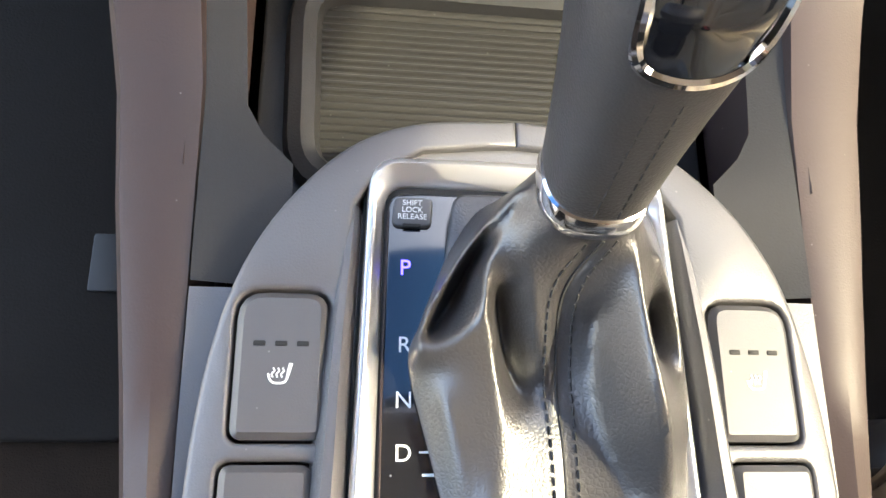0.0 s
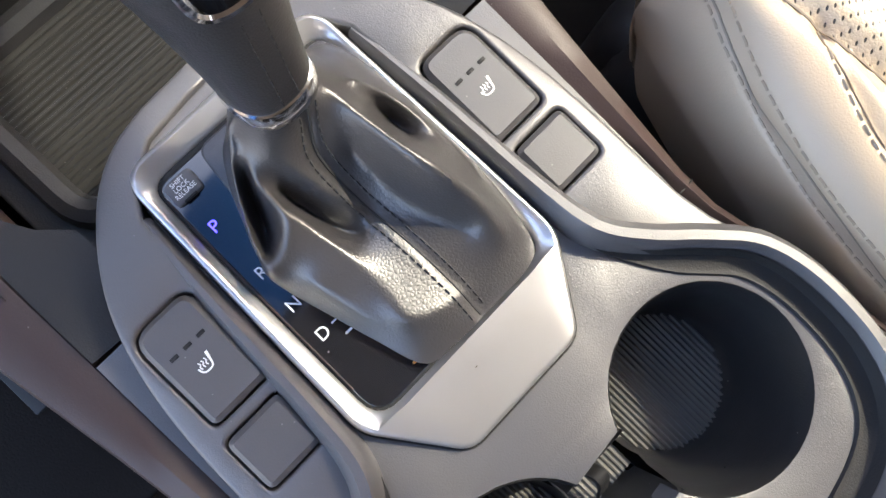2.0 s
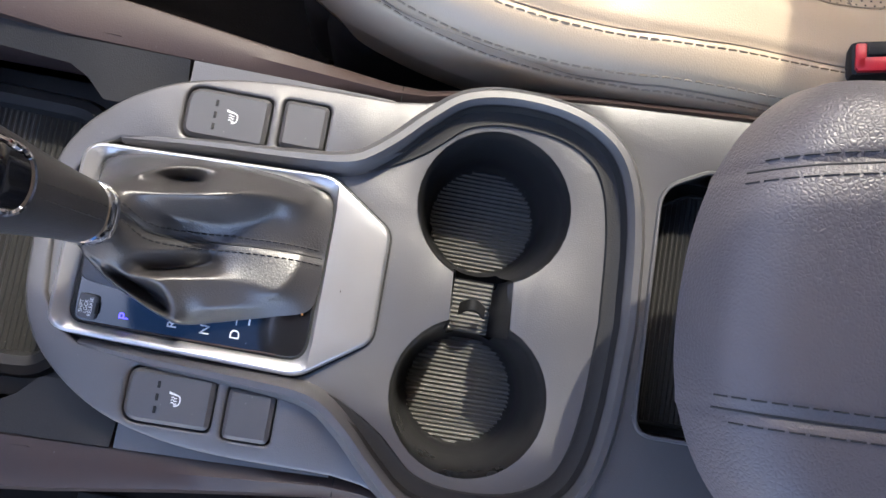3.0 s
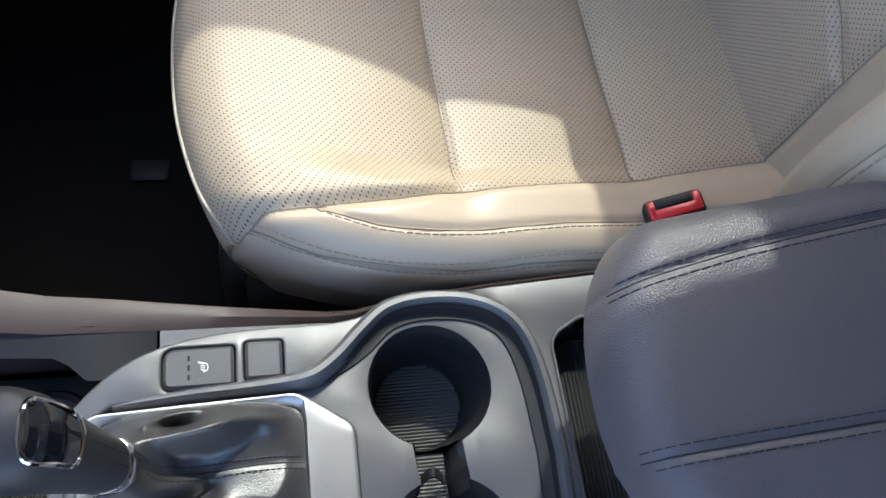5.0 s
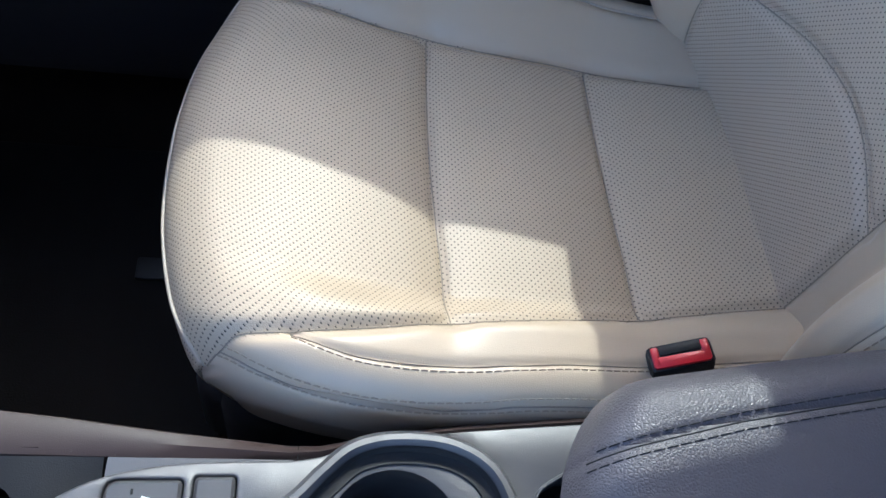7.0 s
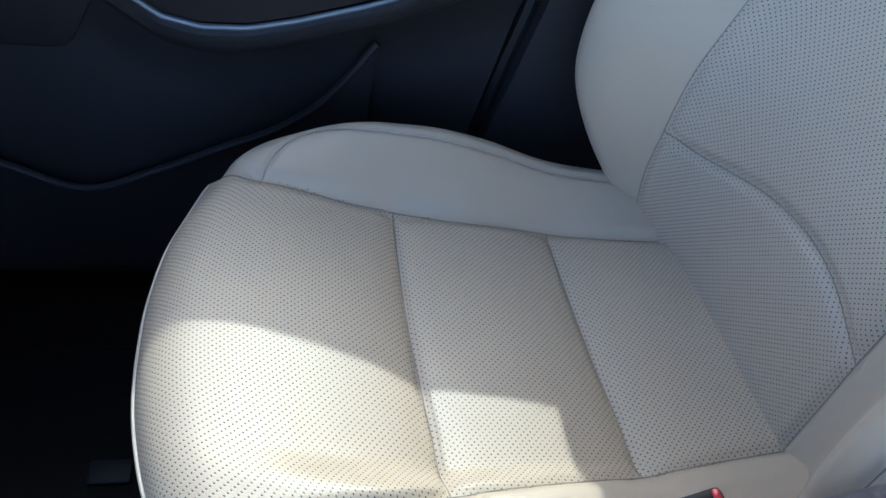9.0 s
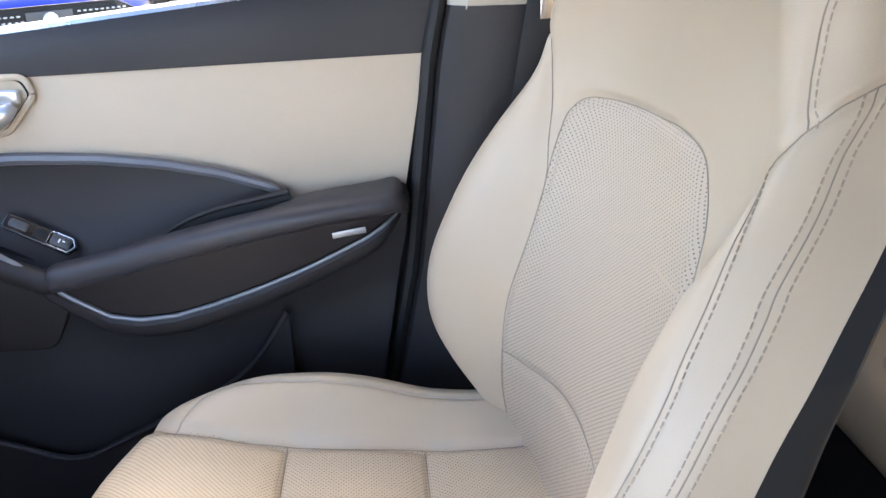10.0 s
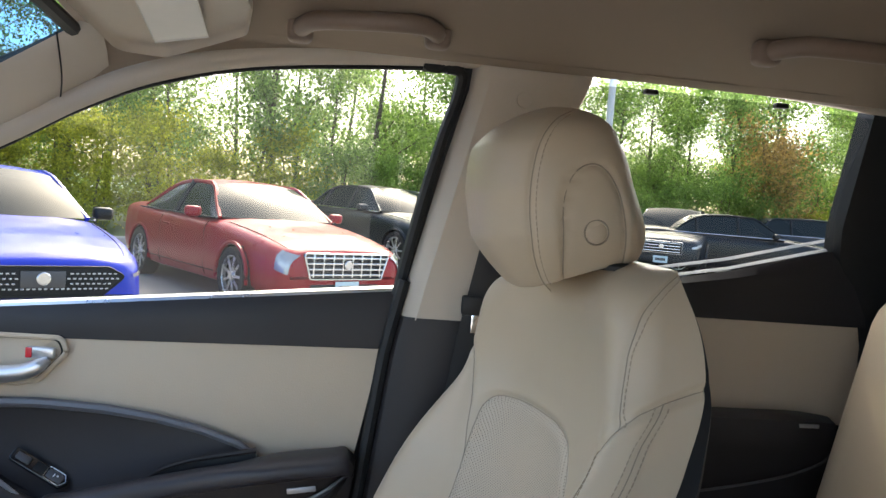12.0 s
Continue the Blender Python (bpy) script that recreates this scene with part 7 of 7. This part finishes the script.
    part("emblem", moved(turned([(0, 0.006), (0.045, 0.006), (0.052, 0.0)], 24), m), CHROME, back, "plain round emblem")
    pl = part("number_plate", block((f + 0.03, 0, 0.31), (0.01, 0.31, 0.155), 0.004), PLATE, car)
    part("plate_bar", block((f + 0.0365, 0, 0.31), (0.002, 0.22, 0.06), 0), BUTTON, pl)
    ang = math.atan2(heading[1], heading[0])
    z = float(ground_z(at[0]))
    car.matrix_basis = Matrix.Translation((at[0], at[1], z)) @ Matrix.Rotation(ang, 4, "Z")
    return car


HEADING = (-0.83, -0.555)
BLUE = paint("blue_car_paint", (0.009, 0.034, 0.46), 0.05)
REDP = paint("red_car_paint", (0.30, 0.004, 0.014), 0.1)
DARKP = paint("dark_grey_car_paint", (0.03, 0.034, 0.04))
BLACKP = paint("black_car_paint", (0.012, 0.013, 0.015))


def park(front, heading, L):
    v = Vector(heading).normalized()
    return (front[0] - v.x * L / 2, front[1] - v.y * L / 2)


make_car("bright blue sedan with a dark mesh grille", BLUE, park((5.75, 1.92), HEADING, 4.7), HEADING, 4.7, 1.85, 1.42, "sedan", "mesh", BLACKP)
make_car("metallic red coupe with a chrome barred grille", REDP, park((8.1, -0.42), HEADING, 4.78), HEADING, 4.78, 1.88, 1.42, "coupe", "bars")
make_car("dark grey sedan parked beside the red coupe", DARKP, park((12.6, -2.55), HEADING, 4.8), HEADING, 4.8, 1.85, 1.45, "sedan", "dark")
make_car("dark grey crossover with a chrome barred grille", DARKP, park((15.6, -7.35), (-0.86, 0.50), 4.6), (-0.86, 0.50), 4.6, 1.86, 1.50, "suv", "plain")
make_car("glossy black sedan parked near the trees", BLACKP, (16.6, -9.6), (-0.25, -0.97), 4.9, 1.86, 1.46, "sedan", "dark")
make_car("dark hatchback parked at the row's end", DARKP, (19.0, -13.5), (-0.3, -0.95), 4.5, 1.8, 1.5, "suv", "dark")


def make_tree(height, spread, leaf, leaves, size, seed, label, bushy=False):
    rnd = np.random.default_rng(seed)
    t = thing("tree" if not bushy else "shrub", label, "tree" if not bushy else "shrub", (0, 0, 0), "trees behind the lot")
    trunk = curve_through([(0, 0, 0), (0.05 * rnd.normal(), 0.05 * rnd.normal(), height * 0.3), (0.12 * rnd.normal(), 0.12 * rnd.normal(), height * 0.65), (0.2 * rnd.normal(), 0.2 * rnd.normal(), height * 0.97)], 6)
    geos = [tube(trunk, np.linspace(0.016 * height, 0.004, len(trunk)), 7)]
    tips = []
    for k in range(16 if not bushy else 12):
        h = rnd.uniform(0.08 if bushy else 0.22, 0.95)
        p = np.array([np.interp(h, np.linspace(0, 1, len(trunk)), trunk[:, i]) for i in range(3)])
        a = rnd.uniform(0, 2 * math.pi)
        reach = spread * (1.15 - 0.75 * h) * rnd.uniform(0.55, 1.1)
        q = p + np.array([math.cos(a) * reach, math.sin(a) * reach, height * rnd.uniform(0.08, 0.2)])
        L = curve_through([p, (p + q) / 2 + rnd.normal(0, 0.06, 3), q], 4)
        geos.append(tube(L, np.linspace(0.006 * height * (1.1 - h), 0.003, len(L)), 5))
        for s in (0.45, 0.75, 1.0):
            tips.append(p + (q - p) * s)
    part("trunk", joined(*geos), BARK, t)
    C = np.array(tips)
    own = rnd.integers(0, len(C), leaves)
    cl = rnd.normal(0, 1, (leaves, 3)) * np.array([0.23, 0.23, 0.17]) * spread * rnd.uniform(0.4, 1.3, (leaves, 1)) + C[own]
    cl[:, 2] = np.maximum(cl[:, 2], 0.03)
    d1 = rnd.normal(0, 1, (leaves, 3))
    d1 /= np.linalg.norm(d1, axis=1)[:, None]
    d2 = np.cross(d1, rnd.normal(0, 1, (leaves, 3)))
    d2 /= np.linalg.norm(d2, axis=1)[:, None]
    sz = size * rnd.uniform(0.6, 1.3, (leaves, 1))
    V = np.stack([cl - d1 * sz, cl + d2 * sz * 0.55, cl + d1 * sz, cl - d2 * sz * 0.55], 1).reshape(-1, 3)
    F = [(4 * i, 4 * i + 1, 4 * i + 2, 4 * i + 3) for i in range(leaves)]
    part("crown", (V, F, None), leaf, t, smooth=0)
    return t


def make_trees():
    kinds = [make_tree(6.5, 1.7, LEAF, 9000, 0.050, 1, "slender green tree with small leaves"),
             make_tree(5.6, 1.5, LEAF_PALE, 7500, 0.046, 2, "slender pale green tree with airy crown"),
             make_tree(7.4, 1.9, LEAF, 9000, 0.052, 3, "tall green tree with an open crown"),
             make_tree(3.4, 1.5, LEAF_BROWN, 7500, 0.046, 4, "small tree with browning leaves"),
             make_tree(2.6, 1.5, LEAF_YELLOW, 7500, 0.046, 5, "dense shrub with yellow-green autumn leaves", True),
             make_tree(2.9, 1.6, LEAF, 7500, 0.046, 6, "dense low shrub with green leaves", True)]
    rnd = random.Random(4)
    line = curve_through([(p.x, p.y) for p in TREELINE], 10)
    run = np.r_[0, np.cumsum(np.linalg.norm(np.diff(line, axis=0), axis=1))]

    def spot(s, back):
        p = np.array([np.interp(s, run, line[:, i]) for i in (0, 1)])
        q = np.array([np.interp(s + 0.5, run, line[:, i]) for i in (0, 1)])
        t = (q - p) / np.linalg.norm(q - p)
        return p + back * np.array([-t[1], t[0]])

    spots = []
    for s in np.arange(16, 72, 1.05):
        spots.append((s + rnd.uniform(-0.6, 0.6), rnd.uniform(2.0, 6.0), rnd.choice((0, 1, 2, 0, 1)), rnd.uniform(0.75, 1.1)))
    for s in np.arange(16, 72, 1.1):
        spots.append((s + rnd.uniform(-0.5, 0.5), rnd.uniform(0.9, 2.6), rnd.choice((4, 5, 5)) if s > 38 else rnd.choice((4, 4, 4, 5)), rnd.uniform(0.55, 0.95)))
    for s in np.arange(10, 80, 1.25):
        spots.append((s + rnd.uniform(-0.9, 0.9), rnd.uniform(8, 14), rnd.choice((0, 2, 5, 5)), rnd.uniform(0.9, 1.25)))
    spots.append((54.6, 1.4, 3, 1.15))
    used = set()
    for s, back, k, sc in spots:
        p = spot(s, back)
        m = Matrix.Translation((p[0], p[1], float(ground_z(p[0])) + 0.1)) @ Matrix.Rotation(rnd.uniform(0, 6.28), 4, "Z")
        if k not in used:
            used.add(k)
            kinds[k].matrix_basis = m
            kinds[k].scale = (sc, sc, sc)
        else:
            ob = copy_thing(kinds[k], m)
            ob.scale = (sc, sc, sc)


make_trees()


def make_lamp_post():
    p = thing("street_lamp", "tall pale grey lamp post by the verge", "lamp post", (18.5, -6.9, 0.0))
    z = float(ground_z(18.5))
    part("pole", tube(np.array([(18.5, -6.9, z), (18.5, -6.9, z + 4), (18.5, -6.9, z + 8)]), [0.10, 0.09, 0.07], 14), POLE, p)
    part("pole_base", turned([(0.26, 0.0), (0.26, 0.6), (0.22, 0.65), (0.0, 0.65)], 20, (18.5, -6.9, z)), KERB, p)
    part("lamp_head", block((18.1, -6.9, z + 8), (0.7, 0.3, 0.1), 0.03), POLE, p)


make_lamp_post()
